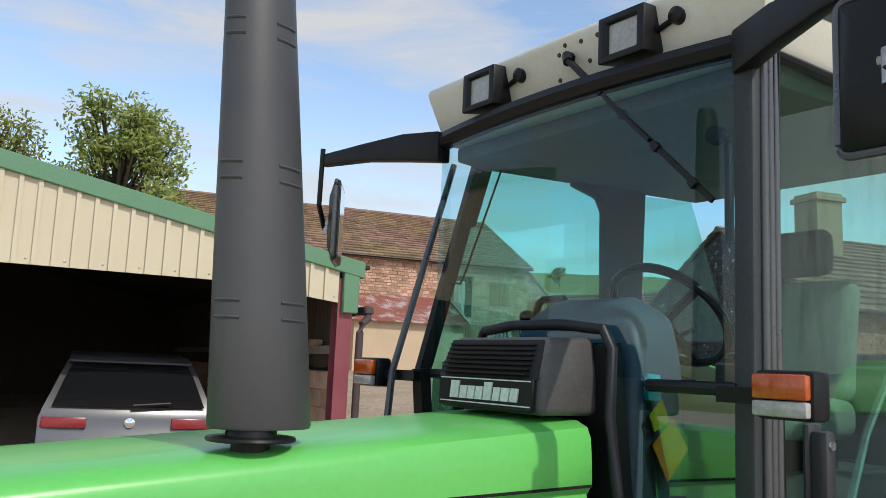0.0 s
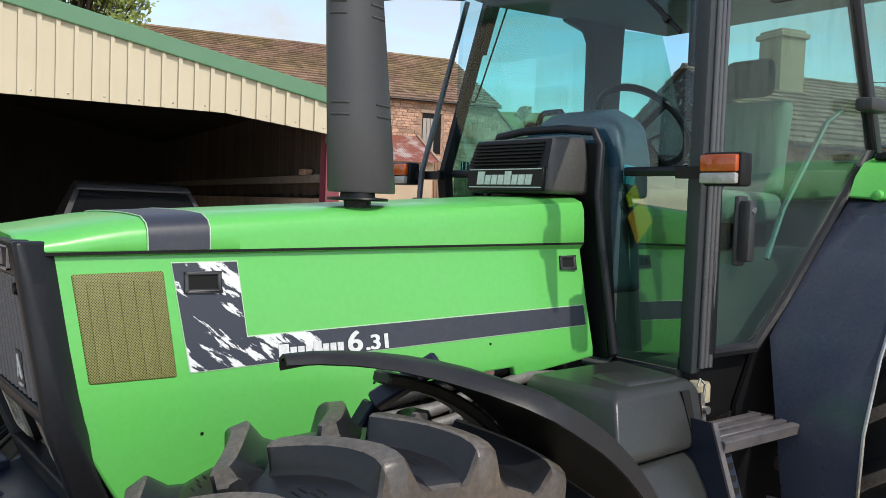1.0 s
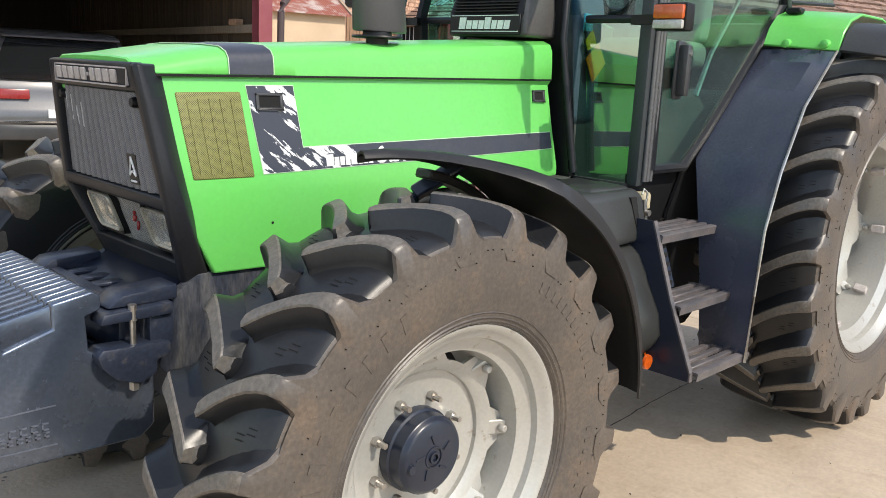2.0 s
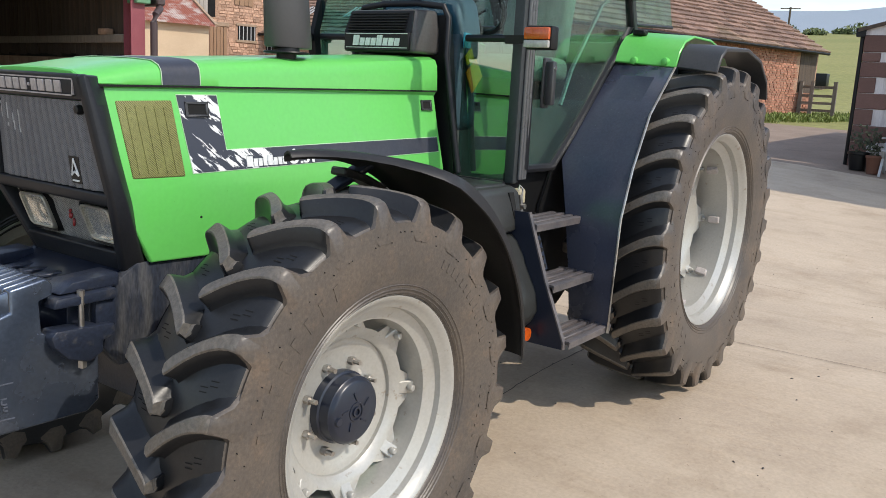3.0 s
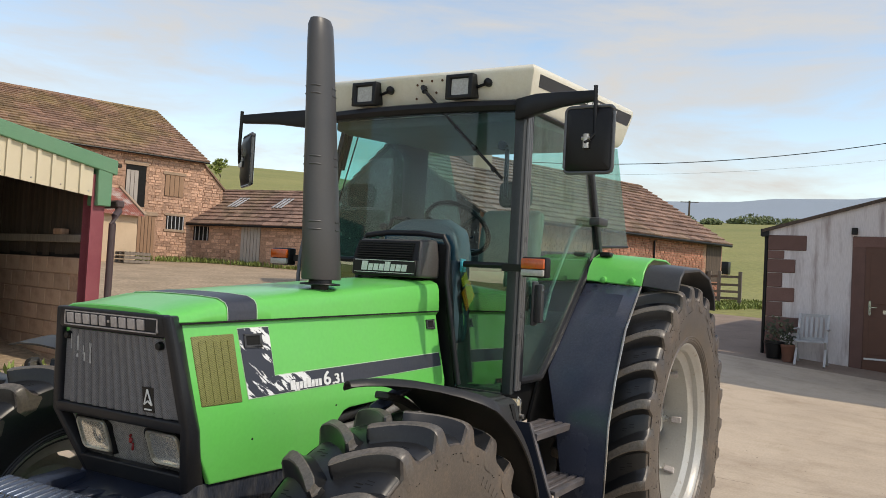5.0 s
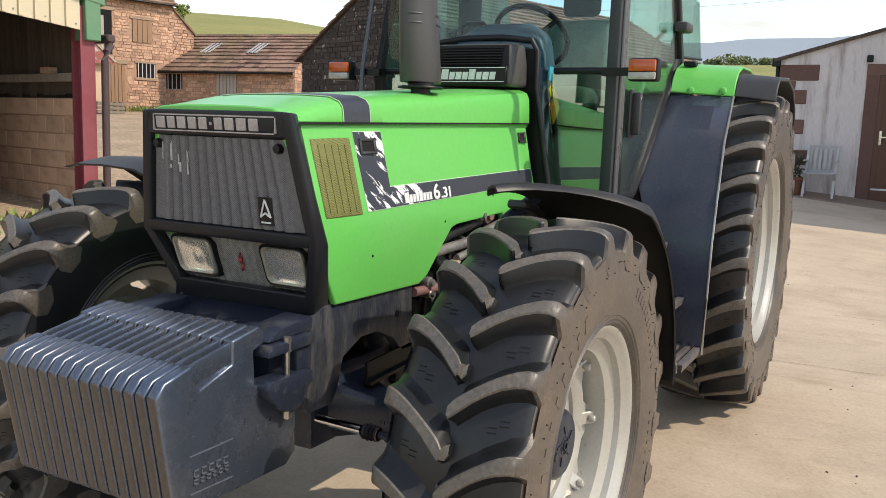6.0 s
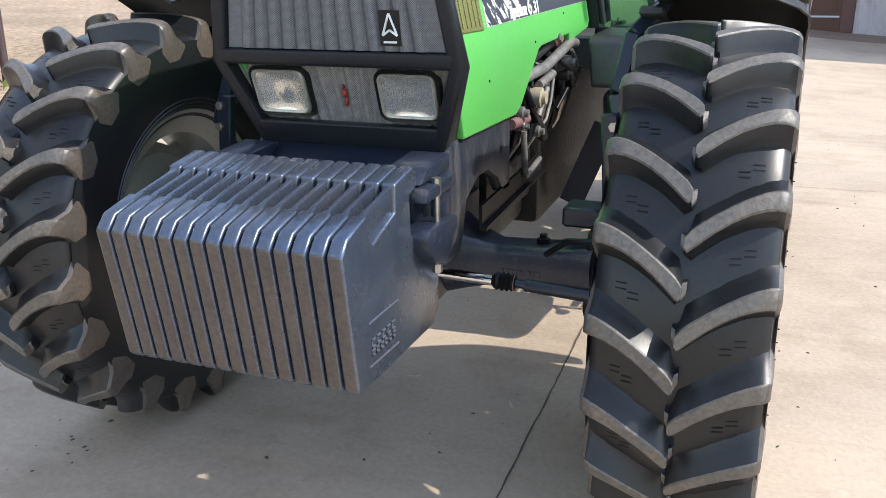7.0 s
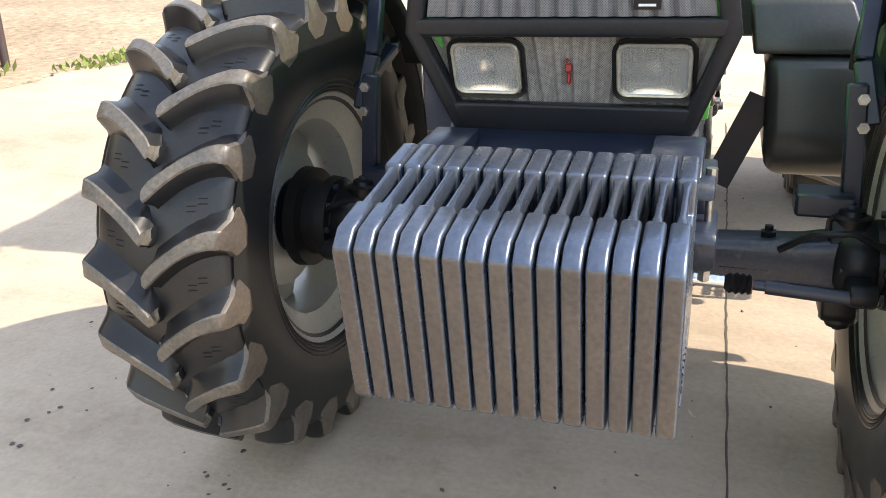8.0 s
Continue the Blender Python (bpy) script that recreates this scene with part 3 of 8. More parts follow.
def slab_joint(p0, p1, w=0.007, seed=1):
    rnd = random.Random(seed)
    n = max(2, int(math.dist(p0, p1) / 0.06))
    pts = [(lerp(p0[0], p1[0], k / n) + rnd.uniform(-0.0025, 0.0025), lerp(p0[1], p1[1], k / n) + rnd.uniform(-0.0025, 0.0025)) for k in range(n + 1)]
    bm = B()
    wavy_strip(bm, pts, w, 0.004, rnd)
    ob = new("slab_joint", to_mesh("slab_joint", bm, M_JOINT, 0))
    return tagged(ob, "thin dirt-filled joint between concrete yard slabs", "joint", kind="structure")


slab_joint((-4.0, -0.47), (4.2, -0.36))
slab_joint((-0.1, -5.2), (0.7, -2.0), 0.005, 2)
slab_joint((3.4, -5.6), (3.15, 1.5), 0.005, 3)
slab_joint((5.6, -7.5), (5.2, 2.5), 0.005, 5)

# oil drips, a dry leaf and bits of straw
rnd = random.Random(12)
for cx, cy, spread, n in ((-0.95, 1.0, 0.16, 16), (-0.76, 1.75, 0.18, 10), (-0.62, -0.1, 0.12, 3)):
    bm = B()
    for k in range(n):
        x, y, r = rnd.gauss(cx, spread), rnd.gauss(cy, spread * 0.6), rnd.uniform(0.003, 0.011)
        vs = [bm.verts.new((x + r * rnd.uniform(0.6, 1.3) * math.cos(a * 0.7), y + r * rnd.uniform(0.6, 1.3) * math.sin(a * 0.7), ground_z(x, y) + 0.0035)) for a in range(9)]
        poly_face(bm, vs)
    tagged(new("oil_spots", to_mesh("oil_spots", bm, M_OIL, 0)), "dark oil drips spotting the concrete", "oil stain", kind="stuff")
rnd = random.Random(77)
bm = B()
for k in range(420):
    x, y, r = rnd.uniform(-2.6, 7.5), rnd.uniform(-5.5, 2.6), 0.0025 + 0.006 * rnd.random() ** 3
    a, z = rnd.uniform(0, 6.28), ground_z(x, y)
    vs = [bm.verts.new((x + r * q * math.cos(a + u), y + r * q * math.sin(a + u), z + w)) for u, q, w in ((0.0, 1.8, 0.002), (1.5, 0.8, 0.002), (3.1, 1.5, 0.002), (4.6, 0.9, 0.002), (0.4, 0.2, 0.002 + r * 0.8))]
    for i in range(4):
        poly_face(bm, (vs[i], vs[(i + 1) % 4], vs[4]))
tagged(new("yard_grit", to_mesh("yard_grit", bm, M_OIL, 0)), "dark grit and crumbs of dirt on the concrete", "grit", kind="stuff")
for lx, ly, a in ((-0.305, -0.315, 0.5), (-0.2, 0.1, 2.0), (0.95, -1.72, 0.2)):
    bm = B()
    c, sn = math.cos(a), math.sin(a)
    up = []
    for k in range(7):
        u = lerp(-0.03, 0.03, k / 6)
        w = 0.006 * math.sin(math.pi * (k + 0.4) / 6.8)
        z = ground_z(lx, ly) + 0.004 + 0.006 * abs(u) / 0.03
        up.append([(lx + u * c - v * sn, ly + u * sn + v * c, z + dz) for v, dz in ((-w, 0.0015), (0, 0.0), (w, 0.0015), (0, 0.003))])
    loft(bm, up)
    tagged(new("dry_leaf", to_mesh("dry_leaf", bm, M_LEAFDRY)), "pale curled dry leaf lying on the concrete", "leaf", "leaves on the yard")


# gravel beyond the slab's edge, with loose chippings and a weedy rim
def edge_y(x):
    return float(np.interp(x, (3.0, 4.1, 4.9, 5.6, 6.4, 8.0, 10.0, 14.0), (6.0, 6.03, 5.95, 5.72, 5.37, 4.9, 4.6, 4.5))) + 0.05 * math.sin(3.1 * x) + 0.03 * math.sin(9.7 * x)


bm = B()
rings = []
for k in range(68):
    x = 3.3 + k * 0.16
    rings.append([bm.verts.new((x, y, ground_z(x, y) + (0.012 if j else 0.001))) for j, y in enumerate([edge_y(x) + q for q in (0, 0.08, 0.3, 0.6, 0.9, 1.2, 1.6, 2.0, 2.5, 3.0, 3.6, 4.2, 5.0, 6.0, 7.0, 8.0)])])
for a, b in zip(rings, rings[1:]):
    for i in range(len(a) - 1):
        poly_face(bm, (a[i], b[i], b[i + 1], a[i + 1]))
tagged(new("gravel_yard", to_mesh("gravel_yard", bm, M_GRAVEL, 60)), "pale brown gravel beside the concrete slab", "gravel", kind="structure")
bm = B()
rnd = random.Random(31)
for k in range(2600):
    x = rnd.uniform(3.4, 11.5)
    y = edge_y(x) + abs(rnd.gauss(0, 1.5)) - 0.04
    r = rnd.uniform(0.012, 0.034)
    z = ground_z(x, y)
    vs = [bm.verts.new((x + r * u * rnd.uniform(0.6, 1.2), y + r * v * rnd.uniform(0.6, 1.2), z + w * r * rnd.uniform(0.5, 0.9))) for u, v, w in ((1, 0, 0.25), (0, 1, 0.25), (-1, 0, 0.25), (0, -1, 0.25), (0.1, 0, 0.9))]
    for i in range(4):
        poly_face(bm, (vs[i], vs[(i + 1) % 4], vs[4]))
tagged(new("gravel_chippings", to_mesh("gravel_chippings", bm, M_CHIP, 0)), "loose pale chippings scattered on the gravel", "gravel", kind="stuff")


# ---- the tractor: x runs to its tail, y to its right-hand side ----
tractor = thing("tractor", (0.8, 0, 0), "bright green tractor with dark blue fenders parked on the concrete yard", "tractor")
AXF, AXR = -0.55, 2.14


def side_y(z, off=0.0):
    return (0.272 + (1.56 - z) * 0.185 if z > 1.29 else 0.322 - (1.29 - z) * 0.07) + off


def panel_sheet(bm, pts, s, off, thick):
    """A flat piece on the sloping bonnet side: outline in x and z."""
    loft(bm, [[(x, s * side_y(z, o), z) for x, z in pts] for o in (off, off - thick)])


# bonnet sides
UPPER = [(-0.990, 1.602), (-0.956, 1.45), (-0.920, 1.29), (0.757, 1.29), (0.744, 1.45), (0.735, 1.632)]
LOWER = [(-0.920, 1.29), (-0.905, 1.25), (-0.788, 1.045), (-0.275, 1.035), (-0.22, 1.06), (-0.06, 1.225), (-0.02, 1.235), (0.395, 1.25), (0.41, 1.215), (0.762, 1.255), (0.757, 1.29)]
for s in (-1, 1):
    bm = B()
    panel_sheet(bm, UPPER, s, 0.0, 0.025)
    panel_sheet(bm, LOWER, s, 0.0, 0.025)
    bmesh.ops.remove_doubles(bm, verts=bm.verts, dist=1e-4)
    inner = [f for f in bm.faces if all(abs(v.co.z - 1.29) < 1e-4 for v in f.verts)]
    bmesh.ops.delete(bm, geom=inner, context="FACES")
    rounded(bm, 0.006, 2, 50)
    side_panel = part("bonnet_side_panel", bm, M_GREEN, tractor, smooth=20)
    bm = B()
    panel_sheet(bm, [(-0.888, 1.561), (-0.685, 1.566), (-0.663, 1.321), (-0.858, 1.322)], s, 0.004, 0.012)
    rounded(bm, 0.016, 3)
    part("vent_mesh", bm, M_MESH, side_panel, "olive perforated air vent")
    for k in range(5):
        bm = B()
        x = -0.858 + 0.034 * k
        panel_sheet(bm, [(x, 1.545), (x + 0.012, 1.545), (x + 0.034, 1.335), (x + 0.022, 1.335)], s, 0.0062, 0.004)
        part("vent_rib", bm, M_MESH, side_panel)
    bm = B()
    panel_sheet(bm, [(-0.667, 1.5855), (-0.5015, 1.5885), (-0.4845, 1.4045), (0.7255, 1.4315), (0.7295, 1.3625), (-0.634, 1.3275)], s, 0.0016, 0.003)
    part("decal_border", bm, M_PALEEDGE, side_panel)
    bm = B()
    panel_sheet(bm, [(-0.665, 1.583), (-0.504, 1.586), (-0.487, 1.402), (-0.25, 1.4075), (-0.245, 1.340), (-0.632, 1.330)], s, 0.0032, 0.003)
    part("torn_decal", bm, M_TORN, side_panel, "torn dark and white vinyl decal")
    bm = B()
    panel_sheet(bm, [(-0.25, 1.4075), (0.723, 1.429), (0.727, 1.365), (-0.245, 1.340)], s, 0.0032, 0.003)
    part("decal_stripe", bm, M_STRIPE, side_panel)
    for hx, hz in ((-0.592, 1.538), (0.665, 1.572)):
        bm = B()
        w, h = (0.045, 0.024) if hx < 0 else (0.036, 0.022)
        for a, b, c, d in ((-w, w, h - 0.008, h), (-w, w, -h, -h + 0.008), (-w, -w + 0.01, -h, h), (w - 0.01, w, -h, h)):
            panel_sheet(bm, [(hx + a, hz + c), (hx + b, hz + c), (hx + b, hz + d), (hx + a, hz + d)], s, 0.009, 0.012)
        rounded(bm, 0.003, 1)
        hnd = part("panel_catch", bm, M_PLASTIC, side_panel)
        bm = B()
        panel_sheet(bm, [(hx - w + 0.008, hz - h + 0.006), (hx + w - 0.008, hz - h + 0.006), (hx + w - 0.008, hz + h - 0.006), (hx - w + 0.008, hz + h - 0.006)], s, 0.0045, 0.004)
        part("catch_recess", bm, M_FLATBLACK, hnd)


# bonnet top
def hood_section(x, off=0.0, lift=0.0):
    t = (x + 0.975) / 1.72
    zs, zc = lerp(1.607, 1.640, t), lerp(1.650, 1.768, t) - 0.024 * smoothstep(-0.72, -0.99, x)
    half = [(0.2765, zs), (0.274, lerp(zs, zc, 0.5)), (0.270, lerp(zs, zc, 0.86)), (0.257, zc + 0.008), (0.22, zc + 0.022), (0.12, zc + 0.027), (0.0, zc + 0.028)]
    pts = [(-y, z) for y, z in half] + [(y, z) for y, z in half[-2::-1]]
    return [(x, y * (1 + off / 0.27), z + lift) for y, z in pts]


bm = B()
xs = [-0.996, -0.98, -0.95, -0.90, -0.84, -0.76, -0.65, -0.5, -0.2, 0.1, 0.4, 0.7, 0.74]
secs = [hood_section(x) + [(x, 0.25, 1.60), (x, -0.25, 1.60)] for x in xs]
loft(bm, secs)
rounded(bm, 0.004, 1, 60)
hood = part("bonnet_top", bm, M_GREEN, tractor)
bm = B()
rings = [[bm.verts.new(p) for p in hood_section(x, 0.0022, 0.002)] for x in (-0.722, -0.65, -0.578)]
for a, b in zip(rings, rings[1:]):
    for i in range(len(a) - 1):
        poly_face(bm, (a[i], a[i + 1], b[i + 1], b[i]))
part("bonnet_band", bm, M_STRIPE, hood, "dark vinyl band")
for xe in (-0.724, -0.5755):
    bm = B()
    tube(bm, hood_section(xe, 0.0025, 0.002), 0.0016, 6)
    part("band_edge", bm, M_PALEEDGE, hood)

for s in (-1, 1):
    bm = B()
    bar(bm, (-0.985, s * 0.2752, 1.6045), (0.735, s * 0.2752, 1.6365), 0.006, 0.007)
    part("bonnet_seam", bm, M_FLATBLACK, hood)
    for sx_, sz_ in ((-0.60, 1.18), (-0.12, 1.255), (0.30, 1.33)):
        bm = B()
        lathe(bm, [(0.0, -0.003), (0.004, -0.002), (0.005, 0.003)], (sx_, s * side_y(sz_), sz_), 8)
        part("panel_screw", bm, M_BLACK, hood)

# grille surround: front line leans back towards the ground
DEEP = lambda z: float(np.interp(z, (1.02, 1.15, 1.26, 1.45, 1.66), (0.085, 0.062, 0.046, 0.031, 0.014)))
XF = lambda z: float(np.interp(z, (1.01, 1.04, 1.26, 1.66), (-0.864, -0.875, -0.958, -1.012)))
YO = lambda z: float(np.interp(z, (1.01, 1.04, 1.25, 1.66), (0.272, 0.285, 0.362, 0.292)))
bm = B()
for s in (-1, 1):
    loft(bm, [[(XF(z), s * (YO(z) - 0.006), z), (XF(z) + 0.008, s * YO(z), z), (XF(z) + DEEP(z), s * (YO(z) + 0.002), z), (XF(z) + 0.09, s * (YO(z) - 0.04), z), (XF(z), s * (YO(z) - 0.04), z)] for z in (1.018, 1.15, 1.25, 1.40, 1.55, 1.634)])
for z0, z1 in ((1.558, 1.636), (1.243, 1.283), (1.014, 1.088)):
    loft(bm, [[(XF(z), -YO(z) + 0.02, z), (XF(z), YO(z) - 0.02, z), (XF(z) + 0.05, YO(z) - 0.038, z), (XF(z) + 0.05, -YO(z) + 0.038, z)] for z in (z0, z1)])
rounded(bm, 0.014, 3, 40)
surround = part("grille_surround", bm, M_FRAME, tractor)
bm = B()  # ribbed perforated panel
rings = []
for z in (1.286, 1.43, 1.556):
    hw = YO(z) - 0.045
    row = []
    for k in range(61):
        y = lerp(-hw, hw, k / 60)
        rib = (0.0, 0.010, 0.013, 0.010)[k % 4] if 4 < k < 56 else 0.0
        row.append((XF(z) + 0.020 - rib, y, z))
    rings.append([bm.verts.new(p) for p in row])
for a, b in zip(rings, rings[1:]):
    for i in range(60):
        poly_face(bm, (a[i], a[i + 1], b[i + 1], b[i]))
part("grille_panel", bm, M_GRILLE, surround, "grey perforated panel with vertical ribs", 12)
bm = B()
rings = []
for z in (1.075, 1.255):
    hw = YO(z) - 0.04
    rings.append([bm.verts.new((XF(z) + 0.058 - (0.010 if k % 4 < 2 else 0), lerp(-hw, hw, k / 60), z)) for k in range(61)])
for i in range(60):
    poly_face(bm, (rings[0][i], rings[0][i + 1], rings[1][i + 1], rings[1][i]))
part("lower_grille", bm, M_LOWGRILLE, surround, "pale perforated strip with vertical ribs")
bm = B()
for z0, z1, in ((1.570, 1.574), (1.618, 1.622)):
    box(bm, XF(1.60) - 0.004, XF(1.60) + 0.004, -0.245, 0.245, z0, z1)
for y in (-0.245, 0.241):
    box(bm, XF(1.60) - 0.004, XF(1.60) + 0.004, y, y + 0.004, 1.570, 1.622)
part("badge_outline", bm, M_BADGE, surround)
yb = 0.232
for w in (0.044, 0.038, 0.042, 0.040, 0.040, 0.016, 0.038, 0.042, 0.044, 0.042):
    bm = B()
    h = 0.036 if w > 0.02 else 0.010
    loft(bm, [[(XF(z) - o, y, z) for y, z in ((yb, 1.578 + (0.013 if h < 0.02 else 0)), (yb - w + 0.007, 1.578 + (0.013 if h < 0.02 else 0)), (yb - w + 0.007, 1.578 + (0.013 if h < 0.02 else 0) + h), (yb, 1.578 + (0.013 if h < 0.02 else 0) + h))] for o in (0.005, -0.002)])
    rounded(bm, 0.002, 1)
    part("badge_bar", bm, M_BADGE, surround)
    yb -= w + 0.0035
bm = B()
loft(bm, [[(XF(z) + o, y, z) for y, z in ((-0.145, 1.30), (-0.20, 1.30), (-0.20, 1.385), (-0.145, 1.385))] for o in (0.006, 0.016)])
emblem = part("emblem_plate", bm, M_BLACK, surround)
bm = B()
for a, b in (((-0.1725, 1.378), (-0.153, 1.325)), ((-0.1725, 1.378), (-0.192, 1.325)), ((-0.153, 1.325), (-0.1725, 1.338)), ((-0.192, 1.325), (-0.1725, 1.338)), ((-0.155, 1.309), (-0.190, 1.309))):
    bar(bm, (XF(a[1]) + 0.004, a[0], a[1]), (XF(b[1]) + 0.004, b[0], b[1]), 0.003, 0.005)
part("emblem_mark", bm, M_LABEL, emblem)
for y in (-0.235, 0.252):
    bm = B()
    lathe(bm, [(0.0, -0.012), (0.012, -0.010), (0.015, 0.0), (0.015, 0.02)], (XF(1.53) + 0.012, y, 1.53), 12, "x")
    part("panel_knob", bm, M_BLACK, surround)
rnd = random.Random(8)
for k in range(30):
    bm = B()
    y, z, hgt = rnd.uniform(0.10, 0.235), rnd.uniform(1.435, 1.495), rnd.uniform(0.012, 0.055)
    loft(bm, [[(XF(zz) + 0.0125 + o, yy, zz) for yy, zz in ((y, z), (y + rnd.uniform(0.004, 0.014), z), (y + rnd.uniform(0.003, 0.010), z + hgt), (y, z + hgt))] for o in (0.0, 0.002)])
    part("sticker_scrap", bm, M_SCRAP, surround, "pale torn sticker remains")
# head lamps
for s in (-1, 1):
    def lamp_ring(o, dx, r=0.022):
        y0, y1, z0, z1 = 0.108 + o, 0.268 - o, 1.106 + o, 1.227 - o
        out = []
        for cy_, cz_, a0 in ((y1 - r, z1 - r, 0), (y0 + r, z1 - r, 90), (y0 + r, z0 + r, 180), (y1 - r, z0 + r, 270)):
            for j in range(6):
                an = math.radians(a0 + 18 * j)
                y, z = cy_ + r * math.cos(an), cz_ + r * math.sin(an)
                out.append((XF(z) + dx + 0.024, s * y, z))
        return out
    bm = B()
    loft(bm, [lamp_ring(-0.010, 0.045, 0.03), lamp_ring(-0.010, 0.006, 0.03), lamp_ring(-0.002, 0.010, 0.024)], cap=False)
    part("lamp_recess", bm, M_BLACK, surround)
    bm = B()
    rg = [[bm.verts.new(p) for p in lamp_ring(o, dx, r)] for o, dx, r in ((0, 0.02, 0.022), (0, 0.002, 0.022), (0.003, -0.002, 0.020), (0.007, 0.0, 0.018), (0.008, 0.012, 0.018))]
    for a, b in zip(rg, rg[1:]):
        for k in range(24):
            poly_face(bm, (a[k], a[(k + 1) % 24], b[(k + 1) % 24], b[k]))
    hl = part("head_lamp", bm, M_BEZEL, surround)
    bm = B()  # silvered bowl behind the glass
    rows_ = []
    for i in range(13):
        qz = i / 12
        z = lerp(1.110, 1.223, qz)
        row = []
        for k in range(25):
            q = k / 24
            deep = 0.012 * (1 - (2 * q - 1) ** 2) * (1 - (2 * qz - 1) ** 4) - 0.006 * math.exp(-((q - 0.5) / 0.10) ** 2 - ((qz - 0.45) / 0.16) ** 2)
            row.append(bm.verts.new((XF(z) + 0.033 + deep, s * lerp(0.113, 0.263, q), z)))
        rows_.append(row)
    for a, b in zip(rows_, rows_[1:]):
        for k in range(24):
            poly_face(bm, (a[k], a[k + 1], b[k + 1], b[k]))
    part("reflector", bm, M_REFLECT, hl, "silvered lamp reflector")
    bm = B()
    rows_ = []
    for qz in (0.0, 0.5, 1.0):
        z = lerp(1.110, 1.223, qz)
        rows_.append([bm.verts.new((XF(z) + 0.027 - (0.0016 * (k % 4 == 2)), s * lerp(0.113, 0.263, k / 80), z)) for k in range(81)])
    for a, b in zip(rows_, rows_[1:]):
        for k in range(80):
            poly_face(bm, (a[k], a[k + 1], b[k + 1], b[k]))
    part("lens", bm, M_LAMPGLASS, hl, "clear fluted lamp glass").visible_shadow = False
bm = B()
box(bm, XF(1.18) + 0.040, XF(1.18) + 0.050, -0.008, 0.008, 1.160, 1.180)
box(bm, XF(1.15) + 0.040, XF(1.15) + 0.050, -0.004, 0.005, 1.132, 1.160)
box(bm, XF(1.18) + 0.040, XF(1.18) + 0.052, 0.0, 0.007, 1.180, 1.192)
rounded(bm, 0.004, 1)
part("red_tab", bm, M_RED, surround, "small broken red tab")

# nose floor and front frame
bm = B()
prism(bm, [(-0.85, 1.03), (-0.30, 1.03), (-0.30, 0.96), (-1.02, 0.965), (-1.02, 0.98)], "y", -0.247, 0.247)
rounded(bm, 0.008, 2)
part("nose_floor", bm, M_BLUE, tractor)
for s in (-1, 1):
    bm = B()
    prism(bm, [(-1.00, 0.985), (-0.90, 1.0), (-0.83, 1.048), (-0.30, 1.062), (-0.29, 0.80), (-0.36, 0.80), (-0.42, 0.86), (-0.52, 0.905), (-0.62, 0.905), (-0.72, 0.86), (-0.75, 0.76), (-0.78, 0.72), (-0.90, 0.72), (-0.96, 0.80), (-1.00, 0.80)], "y", s * 0.25, s * 0.29)
    rounded(bm, 0.006, 2)
    rail = part("front_frame_plate", bm, M_PLATE, tractor, "dark blue chipped steel frame plate")
    bm = B()
    lathe(bm, [(0.012, 0), (0.012, s * 0.004)], (-0.40, s * 0.288, 0.945), 14, cap=True)
    part("bolt_hole", bm, M_FLATBLACK, rail)

# ballast weights
WOUT = [(-1.455, 0.622), (-1.44, 0.608), (-1.02, 0.602), (-0.978, 0.635), (-0.978, 0.79), (-1.05, 0.835), (-1.155, 0.885), (-1.16, 0.98), (-1.12, 0.992), (-1.118, 1.028), (-1.14, 1.047), (-1.246, 1.027), (-1.244, 0.962), (-1.362, 0.922), (-1.38, 0.945), (-1.386, 0.994), (-1.478, 0.970), (-1.508, 0.938)]
# the inner weights are cut away deeper behind the front pad
WIN = [(x, 0.83 if z == 0.962 else 0.81 if z == 0.922 else z) for x, z in WOUT]
PITCH = 0.0409
for k in range(15):
    y0 = -PITCH * 7.5 + k * PITCH
    bm = B()
    prism(bm, WIN if 0 < k < 14 else WOUT, "y", y0 + 0.0026, y0 + PITCH - 0.0026)
    rounded(bm, 0.0075, 3)
    bm2 = B()
    yc = y0 + PITCH / 2
    loft(bm2, [[(x, yc - w, zb), (x, yc + w, zb), (x, yc + w, z), (x, yc - w, z)] for x, w, z, zb in ((-1.40, 0.0165, 0.984, 0.92), (-1.378, 0.010, 0.990, 0.915), (-1.362, 0.0065, 0.996, 0.917), (-1.30, 0.006, 1.009, 0.935), (-1.262, 0.0065, 1.017, 0.95), (-1.246, 0.010, 1.022, 0.955), (-1.22, 0.0165, 1.026, 0.96))])
    rounded(bm2, 0.005, 2)
    tmp = bpy.data.meshes.new("neck")
    bm2.to_mesh(tmp)
    bm2.free()
    bm.from_mesh(tmp)
    bpy.data.meshes.remove(tmp)
    bmesh.ops.recalc_face_normals(bm, faces=bm.faces)
    # forward-facing faces take the colour with the painted ground reflection
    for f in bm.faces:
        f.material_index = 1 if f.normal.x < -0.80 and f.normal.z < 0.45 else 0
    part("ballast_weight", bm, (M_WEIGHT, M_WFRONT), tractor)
bm = B()  # cast panel on the end weight
for a, b in (((-1.40, 0.655), (-1.245, 0.65)), ((-1.40, 0.757), (-1.245, 0.757)), ((-1.40, 0.655), (-1.40, 0.757)), ((-1.245, 0.65), (-1.245, 0.757))):
    bar(bm, (a[0], -0.3045, a[1]), (b[0], -0.3045, b[1]), 0.0035, 0.0035)
rnd = random.Random(16)
for zc, n_, hh in ((0.705, 5, 0.010), (0.682, 6, 0.007)):
    for k in range(n_):
        x = -1.388 + k * 0.132 / n_
        w = 0.132 / n_ * rnd.uniform(0.55, 0.8)
        for dz in (-hh, hh - 0.003):
            box(bm, x, x + w, -0.3065, -0.303, zc + dz, zc + dz + 0.004)
        box(bm, x, x + 0.004, -0.3065, -0.303, zc - hh, zc + hh)
